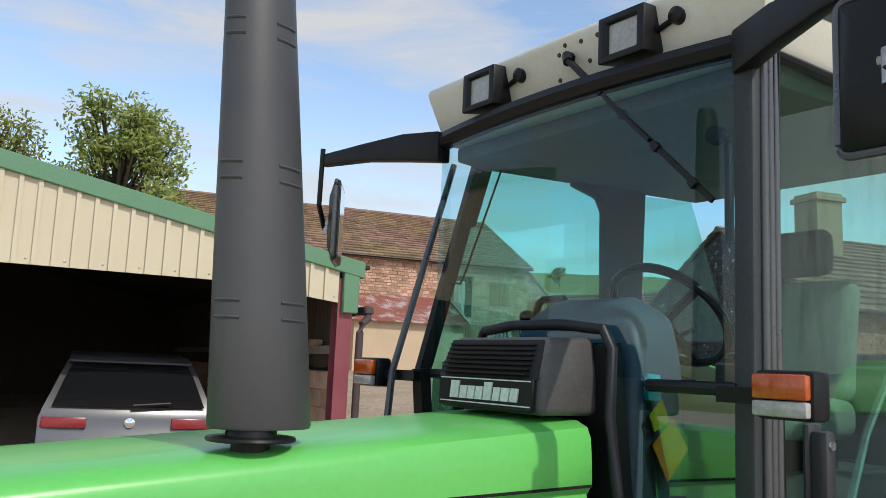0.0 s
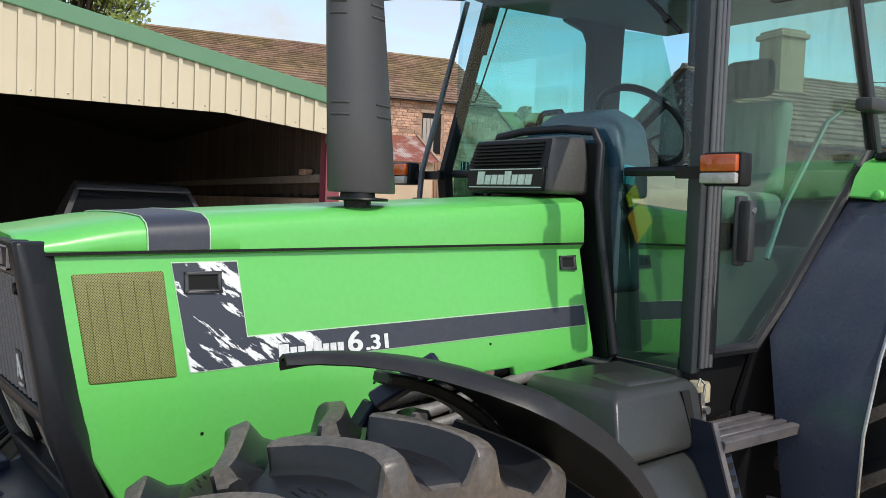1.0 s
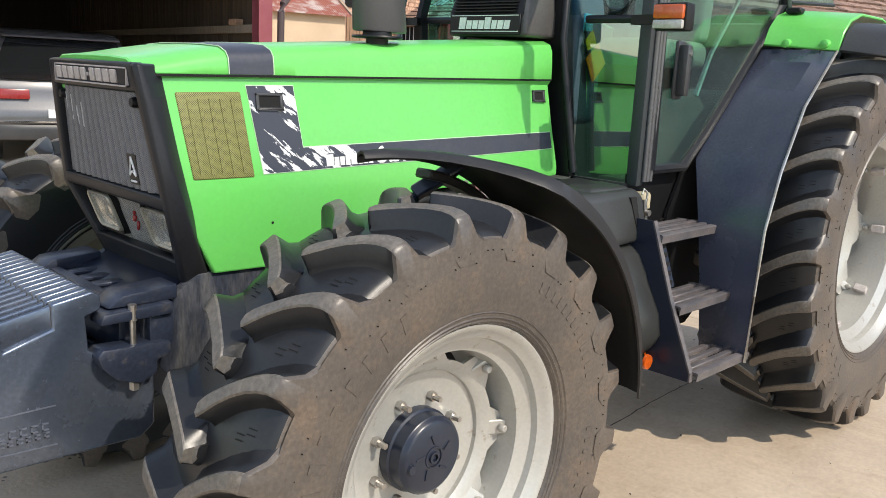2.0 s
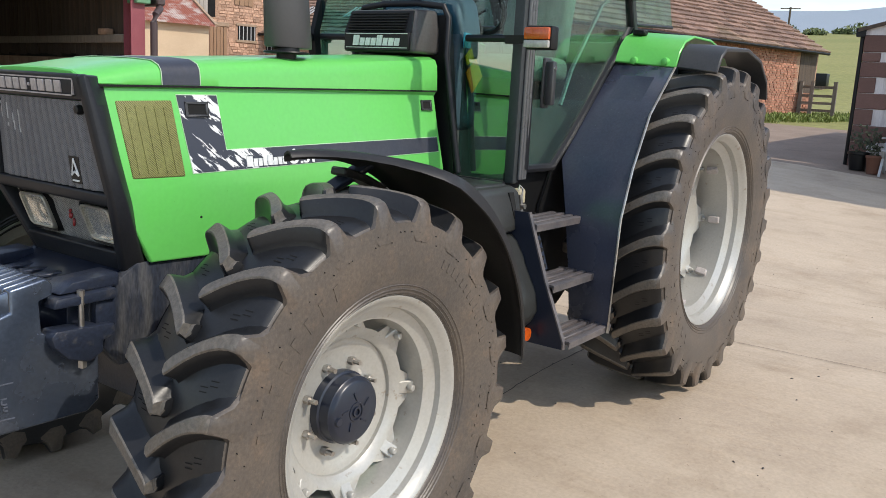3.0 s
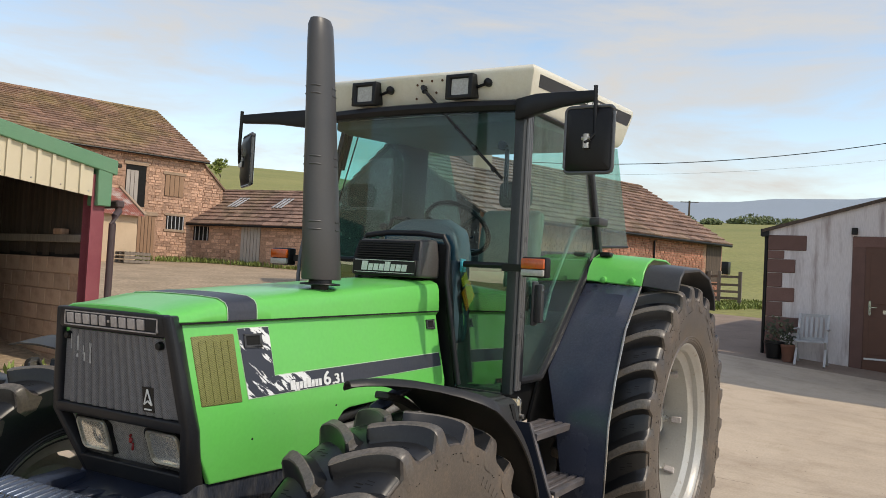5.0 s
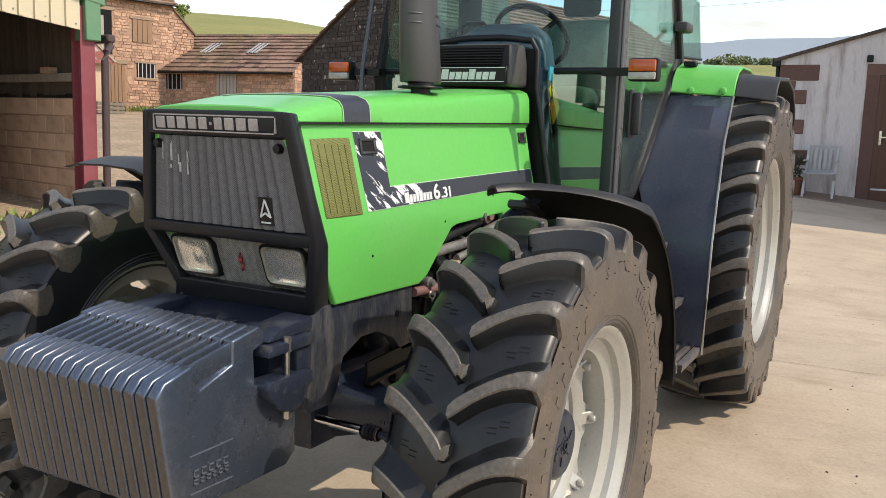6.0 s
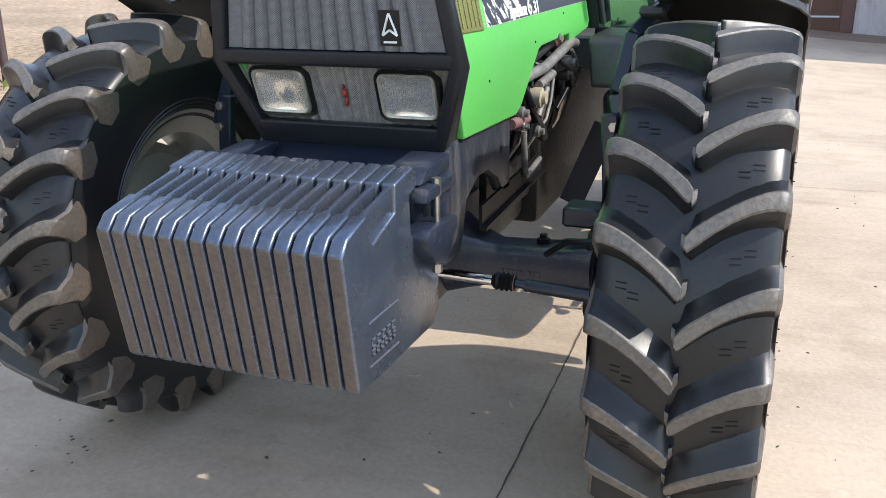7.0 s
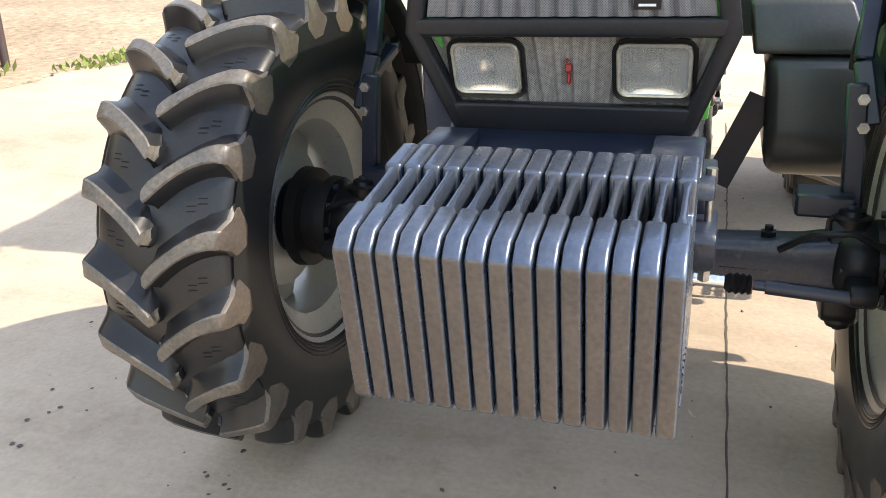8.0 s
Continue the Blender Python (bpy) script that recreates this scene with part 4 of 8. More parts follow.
part("cast_mark", bm, M_CASTMARK, tractor)
# weight carrier: a beam between two jaws with a slotted top plate and locking pins
bm = B()
box(bm, -1.06, -0.95, -0.27, 0.27, 0.84, 0.975)
rounded(bm, 0.01, 2)
carrier = part("weight_carrier", bm, M_BLUE, tractor)
for s in (-1, 1):
    bm = B()
    prism(bm, [(-1.105, 0.99), (-1.06, 1.022), (-0.905, 1.034), (-0.905, 0.99)], "y", s * 0.20, s * 0.308)
    prism(bm, [(-1.135, 0.955), (-1.125, 0.985), (-0.93, 0.992), (-0.93, 0.957)], "y", s * 0.255, s * 0.335)
    box(bm, -0.995, -0.925, s * 0.30 - 0.02, s * 0.30 + 0.02, 0.865, 0.96)
    rounded(bm, 0.007, 2)
    part("upper_jaw", bm, M_CHASSIS, carrier)
    bm = B()
    prism(bm, [(-1.15, 0.875), (-1.135, 0.893), (-0.945, 0.884), (-0.945, 0.845), (-0.985, 0.835), (-0.985, 0.80), (-1.03, 0.775), (-1.10, 0.80), (-1.14, 0.845)], "y", s * 0.27, s * 0.345)
    rounded(bm, 0.008, 2)
    part("lower_jaw", bm, M_CHASSIS, carrier)
    bm = B()
    tube(bm, [(-1.045, s * 0.325, 0.757), (-1.045, s * 0.325, 0.956)], 0.0085, 10)
    tube(bm, [(-1.045, s * 0.325, 0.760), (-1.045, s * 0.325, 0.782)], 0.014, 6)
    tube(bm, [(-1.045, s * 0.325, 0.956), (-1.045, s * 0.325, 1.0)], 0.012, 8)
    part("carrier_pin", bm, M_STEEL, carrier)
bm = B()  # slotted plate in front of the nose
for k in range(6):
    box(bm, -1.035, -0.875, -0.240 + k * 0.088, -0.240 + k * 0.088 + 0.040, 0.986, 1.0)
for x0, x1 in ((-1.07, -1.032), (-0.965, -0.94), (-0.88, -0.85)):
    box(bm, x0, x1, -0.245, 0.245, 0.983, 0.998)
rounded(bm, 0.004, 1)
part("slotted_plate", bm, M_CHASSIS, carrier)

# exhaust, an oval guard that leans a little forward
EX0, EXL = (-0.089, -0.175), (-0.062, 0.026)
GUARD = [(1.772, 0.97), (1.778, 1.0), (2.0, 0.935), (2.15, 0.89), (2.35, 0.82), (2.60, 0.735), (2.78, 0.68), (2.86, 0.63), (2.885, 0.52), (2.888, 0.45), (2.80, 0.44)]


def guard_ring(z, k, n=40, off=0.0):
    cx, cy = EX0[0] + EXL[0] * (z - 1.79), EX0[1] + EXL[1] * (z - 1.79)
    return [(cx + (0.106 * k + off) * math.cos(2 * math.pi * i / n), cy + (0.068 * k + off) * math.sin(2 * math.pi * i / n), z) for i in range(n)]


bm = B()
loft(bm, [guard_ring(z, k) for z, k in GUARD])
for zc in (1.985, 2.018, 2.26, 2.293, 2.56, 2.593):
    k = float(np.interp(zc, [g[0] for g in GUARD[1:7]], [g[1] for g in GUARD[1:7]]))
    ring = guard_ring(zc, k, 72, -0.001)
    for a0 in (6, 24, 42, 60):
        tube(bm, [ring[(a0 + j) % 72] for j in range(-4, 5)], 0.0042, 6)
exhaust = part("exhaust_guard", bm, M_EXGUARD, tractor, "tapered dark grey exhaust guard")
bm = B()
lathe(bm, [(0.0, 1.70), (0.036, 1.70), (0.038, 1.748), (0.085, 1.749), (0.087, 1.752), (0.085, 1.757), (0.05, 1.759), (0.045, 1.80)], (-0.110, -0.188, 0), 32, "z")
part("exhaust_flange", bm, M_BLACK, exhaust)

# air box with nameplate
bm = B()
loft(bm, [[(0.600, -0.235, 1.80), (0.600, 0.195, 1.80), (0.80, 0.195, 1.80), (0.80, -0.235, 1.80)],
          [(0.605, -0.232, 1.90), (0.605, 0.192, 1.90), (0.80, 0.192, 1.90), (0.80, -0.232, 1.90)],
          [(0.640, -0.215, 1.992), (0.640, 0.175, 1.992), (0.80, 0.175, 2.0), (0.80, -0.215, 2.0)]])
rounded(bm, 0.018, 3)
airbox = part("air_intake_box", bm, M_AIRBOX, tractor)
for k in range(7):
    bm = B()
    z = 1.898 + k * 0.0125
    x = lerp(0.605, 0.640, (z - 1.90) / 0.085)
    bar(bm, (x - 0.0115, -0.185, z), (x - 0.0115, 0.165, z), 0.012, 0.004)
    part("intake_louvre", bm, M_BLACK, airbox)
bm = B()
box(bm, 0.590, 0.603, -0.215, 0.175, 1.806, 1.887)
rounded(bm, 0.003, 1)
plate = part("nameplate", bm, M_BLACK, airbox)
bm = B()
loft(bm, [[(0.5965 + dx, -0.222, 1.886), (0.5965 + dx, 0.182, 1.886), (0.629 + dx, 0.168, 1.985), (0.629 + dx, -0.205, 1.985)] for dx in (0.0, 0.008)])
part("intake_face", bm, M_BLACK, airbox)
bm = B()
for a, b in (((-0.207, 1.819), (0.162, 1.819)), ((-0.207, 1.881), (0.162, 1.881)), ((-0.207, 1.819), (-0.207, 1.881)), ((0.162, 1.819), (0.162, 1.881))):
    bar(bm, (0.589, a[0], a[1]), (0.589, b[0], b[1]), 0.003, 0.003)
part("nameplate_border", bm, M_LABEL, plate)
yb = 0.118
for w, h in ((0.036, 0.046), (0.028, 0.034), (0.028, 0.034), (0.028, 0.034), (0.032, 0.046), (0.026, 0.034), (0.030, 0.034), (0.028, 0.034)):
    bm = B()
    loft(bm, [[(x, y + sh, z) for y, sh, z in ((yb, 0, 1.828), (yb - w, 0, 1.828), (yb - w, -0.006, 1.828 + h), (yb, -0.006, 1.828 + h))] for x in (0.586, 0.592)])
    part("nameplate_bar", bm, M_LABEL, plate)
    yb -= w + 0.006

# model number, a tall first digit and smaller ones after it
num_bm = B()
for body, size, dx in (("6", 0.078, 0.0), (".31", 0.056, 0.057)):
    cu = bpy.data.curves.new("digits", "FONT")
    cu.body = body
    cu.size = size
    cu.extrude = 0.0006
    cu.offset = 0.0008
    tmp = new("digits", cu)
    bpy.context.view_layer.update()
    tme = bpy.data.meshes.new_from_object(tmp.evaluated_get(bpy.context.evaluated_depsgraph_get()))
    bpy.data.objects.remove(tmp)
    tme.transform(Matrix.Translation((dx - 0.0018, 0.004, 0)) @ Matrix.Diagonal((1.25, 1, 1, 1)))
    for k in range(3):  # heavier strokes
        num_bm.from_mesh(tme)
        tme.transform(Matrix.Translation((0.0018, 0, 0.0002)))
    bpy.data.meshes.remove(tme)
num_me = to_mesh("model_number", num_bm, M_LABEL, 0)
for s in (-1, 1):
    ob = new("model_number", num_me)
    ob.parent = tractor
    ob.matrix_parent_inverse = tractor.matrix_world.inverted()
    lean = math.atan(0.185)
    if s < 0:
        ob.matrix_world = Matrix.Translation((-0.205, -side_y(1.341, 0.0055), 1.341)) @ Matrix.Rotation(math.radians(90) - lean, 4, "X") @ Matrix.Rotation(0.022, 4, "Z")
    else:
        ob.matrix_world = Matrix.Translation((-0.04, side_y(1.341, 0.0055), 1.341)) @ Matrix.Rotation(math.pi, 4, "Z") @ Matrix.Rotation(math.radians(90) - lean, 4, "X")
    xb = -0.405
    for k, (w, h) in enumerate(((0.028, 0.036), (0.018, 0.027), (0.018, 0.027), (0.018, 0.027), (0.024, 0.036), (0.018, 0.027), (0.018, 0.027), (0.018, 0.027))):
        bm = B()
        z0 = 1.342 + 0.022 * (xb + 0.4)
        panel_sheet(bm, [(xb, z0), (xb + w, z0), (xb + w, z0 + h), (xb, z0 + h)], s, 0.0055, 0.002)
        part("decal_bar", bm, M_LABEL, tractor)
        xb += w + 0.004

# engine, seen below the bonnet
bm = B()
box(bm, -0.25, 0.85, -0.20, 0.20, 0.62, 1.25)
box(bm, -0.20, 0.60, -0.27, -0.18, 0.95, 1.12)
rounded(bm, 0.02, 2)
engine = part("engine_block", bm, M_ENGINE, tractor)
rnd = random.Random(4)
for k in range(9):
    bm = B()
    x = -0.22 + 0.095 * k
    tube(bm, [(x, -0.20, 1.20 - 0.02 * (k % 3)), (x + 0.03, -0.275, 1.14), (x + 0.02, -0.29, 1.02 - 0.03 * (k % 2)), (x + 0.07, -0.25, 0.90), (x + 0.05, -0.20, 0.82)], rnd.uniform(0.007, 0.016), 8)
    part("engine_pipe", bm, (M_BLACK, M_STEEL, M_ENGINE)[k % 3], engine)
for k in range(6):
    bm = B()
    lathe(bm, [(0.0, -0.02), (0.035, -0.02), (0.035, 0.05), (0.02, 0.06), (0.0, 0.06)], (-0.12 + 0.12 * k, -0.26, 1.03 + 0.03 * (k % 2)), 16, "y")
    part("engine_cap", bm, M_STEEL if k % 2 else M_ENGINE, engine)
for pts, r, m, nm in (
        (((-0.14, -0.285, 1.135), (0.10, -0.30, 1.15), (0.30, -0.31, 1.19), (0.48, -0.31, 1.215), (0.60, -0.30, 1.20)), 0.020, M_PALEMETAL, "lever_arm"),
        (((0.02, -0.30, 1.095), (0.20, -0.305, 1.118)), 0.016, M_PALEMETAL, "engine_pipe"),
        (((-0.29, -0.29, 1.005), (-0.12, -0.295, 1.0)), 0.018, M_PINKPIPE, "engine_pipe"),
        (((-0.13, -0.285, 1.11), (-0.10, -0.31, 1.04), (-0.06, -0.31, 0.98), (-0.09, -0.29, 0.92)), 0.015, M_BLACK, "engine_hose"),
        (((-0.145, -0.295, 0.96), (-0.14, -0.30, 0.83), (-0.12, -0.30, 0.80), (0.06, -0.30, 0.825)), 0.011, M_PALEMETAL, "engine_pipe"),
        (((0.20, -0.31, 1.12), (0.16, -0.31, 1.02), (0.12, -0.305, 0.96), (0.02, -0.30, 0.935)), 0.007, M_PALEMETAL, "bracket_edge"),
        (((0.14, -0.30, 1.07), (0.02, -0.30, 0.985)), 0.012, M_PALEMETAL, "engine_pipe"),
        (((0.24, -0.32, 1.16), (0.34, -0.34, 1.12), (0.36, -0.33, 1.05), (0.26, -0.31, 0.98)), 0.008, M_BLACK, "engine_hose"),
        (((0.40, -0.33, 1.19), (0.47, -0.35, 1.12), (0.44, -0.34, 1.04)), 0.007, M_PALEMETAL, "engine_pipe"),
        (((-0.24, -0.27, 1.16), (0.1, -0.27, 1.20), (0.4, -0.27, 1.24)), 0.022, M_ENGINE, "engine_pipe"),
        (((0.0, -0.28, 1.0), (0.03, -0.31, 0.94), (0.1, -0.30, 0.90)), 0.02, M_ENGINE, "engine_hose")):
    bm = B()
    tube(bm, pts, r, 10)
    part(nm, bm, m, engine)
for (x, y, z), r, m, nm in (((0.0, -0.30, 1.055), 0.036, M_CAPCOL, "fluid_bottle"), ((0.30, -0.28, 1.245), 0.036, M_PINKPIPE, "oil_filter"), ((0.22, -0.29, 1.25), 0.022, M_PALEMETAL, "sensor"), ((-0.20, -0.29, 1.03), 0.022, M_PALEMETAL, "sensor"), ((-0.19, -0.29, 0.985), 0.016, M_STEEL, "bolt_head"), ((-0.02, -0.30, 0.94), 0.020, M_PALEMETAL, "bolt_head"), ((0.42, -0.31, 1.14), 0.026, M_PALEMETAL, "sensor"), ((0.33, -0.32, 1.10), 0.022, M_ENGINE, "oil_filter")):
    bm = B()
    lathe(bm, [(0.0, -0.035), (r * 0.6, -0.035), (r * 0.65, -0.022), (r, -0.018), (r, 0.05), (0.0, 0.05)], (x, y, z), 14, "y")
    part(nm, bm, m, engine)
for s in (-1, 1):
    bm = B()
    bar(bm, (-0.58, s * 0.295, 0.735), (0.13, s * 0.295, 0.765), 0.02, 0.012)
    bar(bm, (-0.58, s * 0.285, 0.77), (0.13, s * 0.285, 0.80), 0.01, 0.075)
    part("sump_rail", bm, M_BLACK, engine)
bm = B()
box(bm, -0.40, 0.40, -0.17, 0.17, 0.52, 0.90)
rounded(bm, 0.04, 2)
part("sump", bm, M_ENGINE, engine)
bm = B()
prism(bm, [(0.30, 0.50), (1.9, 0.52), (1.9, 0.98), (0.85, 1.05), (0.30, 1.0)], "y", -0.24, 0.24)
rounded(bm, 0.03, 2)
part("gearbox", bm, M_ENGINE, tractor)


# wheels
def make_tyre(R, W, bead, nlug, lug_h, lug_w, sweep, phase):
    bm = B()
    h = W / 2
    rs = R - lug_h
    prof = [(bead, -0.74 * h), (bead + 0.03, -0.83 * h), (bead + 0.10 * (R - bead), -0.88 * h), (lerp(bead, R, 0.28), -0.955 * h), (lerp(bead, R, 0.45), -h), (lerp(bead, R, 0.62), -0.995 * h), (lerp(bead, R, 0.74), -0.982 * h), (rs - 0.050, -0.960 * h), (rs - 0.034, -0.93 * h), (rs - 0.021, -0.85 * h), (rs - 0.010, -0.66 * h), (rs - 0.003, -0.36 * h), (rs, 0)]
    prof = prof + [(r, -y) for r, y in prof[-2::-1]]
    lathe(bm, prof, (0, 0, 0), 126)
    for f in bm.faces:
        c = f.calc_center_median()
        f.material_index = 2 if c.y < -0.93 * h or (c.y < 0 and math.hypot(c.x, c.z) < lerp(bead, R, 0.5)) else 0

    def base_r(y):
        a = abs(y) / h
        return float(np.interp(a, (0, 0.36, 0.66, 0.85, 0.93, 0.96, 0.982, 1.0), (rs, rs - 0.003, rs - 0.010, rs - 0.021, rs - 0.034, rs - 0.050, lerp(bead, R, 0.74), lerp(bead, R, 0.60))))

    def top_r(y):
        a = abs(y) / h
        return float(np.interp(a, (0, 0.5, 0.80, 0.93, 0.985, 1.01), (R, R - 0.003, R - 0.010, R - 0.020, R - 0.034, lerp(bead, R, 0.70))))

    # (along the lug, width, height): a low toe past the middle, a blunt nose, a straight bar, a flare at the shoulder
    ST = ((-0.055, 0.62, 0.50), (-0.012, 0.90, 0.56), (-0.010, 0.66, 1.0), (0.018, 0.98, 1.0), (0.06, 1.10, 1.0), (0.14, 1.06, 1.0), (0.28, 0.96, 1.0), (0.44, 0.92, 1.0), (0.60, 0.94, 1.0), (0.74, 1.0, 1.0), (0.86, 1.05, 1.0), (0.94, 1.08, 1.0), (0.985, 1.04, 1.0), (1.008, 0.85, 0.80))
    for side in (-1, 1):
        for k in range(nlug):
            a0 = 2 * math.pi * (k + (0.5 if side > 0 else 0)) / nlug + phase
            rows = []
            for q, wk, hk in ST:
                y = side * q * h
                qq = max(0.0, q)
                a = a0 + sweep * (1 - (1 - min(1.0, qq / 0.92)) ** 1.55) - 0.10 * sweep * min(0.0, q) / 0.05
                w = lug_w * wk
                rb = base_r(y) - 0.006
                rt = lerp(rb, top_r(y), hk)
                d = rt - rb
                nose = 0.35 if q < 0.03 or q > 0.99 else 1.0
                # the side that faces back has the wider fillet
                sec = ((rb, -w / 2 - 0.34 * d * nose), (rb + 0.30 * d, -w / 2 - 0.14 * d * nose), (rt - 0.004, -w / 2), (rt, -w / 2 + 0.005), (rt, w / 2 - 0.005), (rt - 0.004, w / 2), (rb + 0.34 * d, w / 2 + 0.30 * d * nose), (rb, w / 2 + 0.85 * d * nose))
                rows.append([bm.verts.new((r * math.cos(a + u / r), y, r * math.sin(a + u / r))) for r, u in sec])
            for j, (ra, rc) in enumerate(zip(rows, rows[1:])):
                q = ST[j][0]
                for i in range(7):
                    f = poly_face(bm, (ra[i], ra[i + 1], rc[i + 1], rc[i]))
                    f.material_index = (1 if i in (2, 3, 4) and q < 0.93 else 2 if q >= 0.93 else 0)
            poly_face(bm, rows[0]).material_index = 0
            poly_face(bm, rows[-1]).material_index = 2
            # moulded dashes in the valley, two pairs a little out of line
            for q0, shift in ((0.50, 0.0), (0.64, 0.006)):
                for dq in (-0.007, 0.007):
                    am = a0 + sweep * (1 - (1 - q0 / 0.92) ** 1.55) - math.pi / nlug + (dq + shift) / R
                    loop = []
                    for v, u in ((-0.012, -0.0018), (0.012, 0.0004), (0.012, 0.0036), (-0.012, 0.0014)):
                        ym = side * q0 * h + side * v
                        rr = base_r(ym) + 0.0014
                        loop.append(bm.verts.new((rr * math.cos(am + u / R), ym, rr * math.sin(am + u / R))))
                    poly_face(bm, loop).material_index = 3
    # little moulding stubs round the outer shoulder
    rnd = random.Random(nlug)
    for k in range(nlug * 6):
        a, rr = 2 * math.pi * (k + rnd.uniform(-0.3, 0.3)) / (nlug * 6), lerp(bead, R, rnd.choice((0.58, 0.66, 0.72)))
        yy = -float(np.interp(rr, [p[0] for p in prof[:8]], [-p[1] for p in prof[:8]]))
        tube(bm, [(rr * math.cos(a), yy + 0.002, rr * math.sin(a)), (rr * math.cos(a), yy - 0.004, rr * math.sin(a))], 0.0016, 4)
        bm.faces.ensure_lookup_table()
        for f in bm.faces[-6:]:
            f.material_index = 3
    # bead rings on both sidewalls
    for side in (-1, 1):
        for q, r in ((0.03, 0.003), (0.06, 0.003), (0.09, 0.004), (0.13, 0.003)):
            rr = lerp(bead, R, q) + 0.018
            yy = side * float(np.interp(rr, [p[0] for p in prof[:5]], [-p[1] for p in prof[:5]]))
            n0 = 72
            lathe(bm, [(rr - r, yy), (rr, yy + side * r), (rr + r, yy)], (0, 0, 0), n0)
            bm.faces.ensure_lookup_table()
            for f in bm.faces[-2 * n0:]:
                f.material_index = 2 if side < 0 else 0
    return bm


def scallop_disc(bm, r_in, r_lo, r_hi, lobes, y0, y1, dish):
    """Dished disc: flat at the hub, a bowl behind it, an edge with shallow notches."""
    n = lobes * 12
    rings = []
    prof = [(r_in, 0.0), (r_in + 0.072, 0.0), (r_in + 0.090, -0.010), (lerp(r_in + 0.09, r_lo, 0.45), -0.016), (r_lo - 0.035, dish * 0.55), (r_lo - 0.012, dish * 0.92), (None, dish)]
    prof = [(r, dy + y0) for r, dy in prof] + [(r, dy + y1) for r, dy in prof[::-1]]
    for r, yy in prof:
        ring = []
        for k in range(n):
            a = 2 * math.pi * k / n
            w = smoothstep(0.30, 0.72, 0.5 + 0.5 * math.cos(lobes * a))
            rr = lerp(r_lo, r_hi, w) if r is None else r
            ring.append(bm.verts.new((rr * math.cos(a), yy, rr * math.sin(a))))
        rings.append(ring)
    for a in range(len(rings) - 1):
        for i in range(n):
            j = (i + 1) % n
            poly_face(bm, (rings[a][i], rings[a][j], rings[a + 1][j], rings[a + 1][i]))


def build_wheel(name, centre, s, R, W, bead, nlug, lug_h, lug_w, sweep, steer, front, phase):
    """s is the side on which the wheel's face looks out: -1 or 1."""
    bm = make_tyre(R, W, bead, nlug, lug_h, lug_w, sweep, math.radians(phase))
    M = Matrix.Translation(centre) @ Matrix.Rotation(steer, 4, "Z") @ (Matrix.Identity(4) if s < 0 else Matrix.Rotation(math.pi, 4, "Z"))
    # tread runs the same way on both sides of the machine
    bmesh.ops.scale(bm, vec=(-1 if s < 0 else 1, 1, 1), verts=bm.verts)
    tyre = part(name, bm, (M_RUBBER, M_RUBTOP, M_SIDEWALL, M_FLATBLACK), tractor, "chevron tread tractor wheel on silver rim")
    h = W / 2
    kids = []
    bm = B()
    lip = bead + 0.028
    prof = [(lip - 0.004, -0.835 * h), (lip + 0.004, -0.83 * h), (lip + 0.006, -0.80 * h), (lip, -0.755 * h), (bead + 0.004, -0.74 * h), (bead - 0.002, -0.62 * h), (bead - 0.045, -0.52 * h), (bead - 0.055, -0.1 * h), (bead - 0.045, 0.52 * h), (bead, 0.62 * h), (lip, 0.76 * h), (lip + 0.004, 0.82 * h), (lip - 0.006, 0.83 * h), (bead - 0.014, 0.64 * h), (bead - 0.058, 0.52 * h), (bead - 0.068, -0.1 * h), (bead - 0.058, -0.50 * h), (bead - 0.018, -0.60 * h), (bead - 0.014, -0.70 * h), (lip - 0.022, -0.77 * h), (lip - 0.014, -0.815 * h), (lip - 0.004, -0.835 * h)]
    lathe(bm, prof, (0, 0, 0), 72)
    rim = part("rim", bm, M_RIM, tyre, "silver painted steel rim")
    kids.append(rim)
    if front:
        r_in, disc_y, r_lo, r_hi, lobes = 0.10, 0.012, bead - 0.100, bead - 0.060, 8
        dish = -0.052
    else:
        r_in, disc_y, r_lo, r_hi, lobes = 0.16, 0.26 * h, bead - 0.150, bead - 0.066, 8
        dish = -0.05
    bm = B()
    scallop_disc(bm, r_in, r_lo, r_hi, lobes, disc_y, disc_y + 0.014, dish)
    kids.append(part("wheel_disc", bm, M_RIM, tyre, "scalloped silver wheel disc"))
    for k in range(lobes):
        a = 2 * math.pi * k / lobes
        bm = B()
        c, sn = math.cos(a), math.sin(a)
        rr = bead - 0.075
        def Q(u, v, w):
            return ((rr + u) * c - v * sn, w, (rr + u) * sn + v * c)
        y0 = disc_y + dish
        loft(bm, [[Q(-0.035, v, y0 + 0.006), Q(0.028, v, y0 + 0.006), Q(0.028, v, y0 - 0.036), Q(0.0, v, y0 - 0.014)] for v in (-0.022, 0.022)])
        loft(bm, [[Q(0.0 + 0.013 * math.cos(b * math.pi / 3), 0.013 * math.sin(b * math.pi / 3), w) for b in range(6)] for w in (y0 - 0.012, y0 - 0.034)])
        rounded(bm, 0.003, 1)
        kids.append(part("rim_bracket", bm, M_RIM, tyre))
        if not front:  # square clip and bolt on the rim's well
            bm = B()
            rw = bead - 0.062
            def W2(u, v, w):
                return ((rw + u) * c - v * sn, w, (rw + u) * sn + v * c)
            loft(bm, [[W2(-0.034, v, -0.035), W2(0.004, v, -0.035), W2(0.004, v, -0.095), W2(-0.020, v, -0.095)] for v in (-0.020, 0.020)])
            rounded(bm, 0.004, 1)
            kids.append(part("rim_clip", bm, M_BADGE, tyre, "dirty grey rim clip"))
    bm = B()
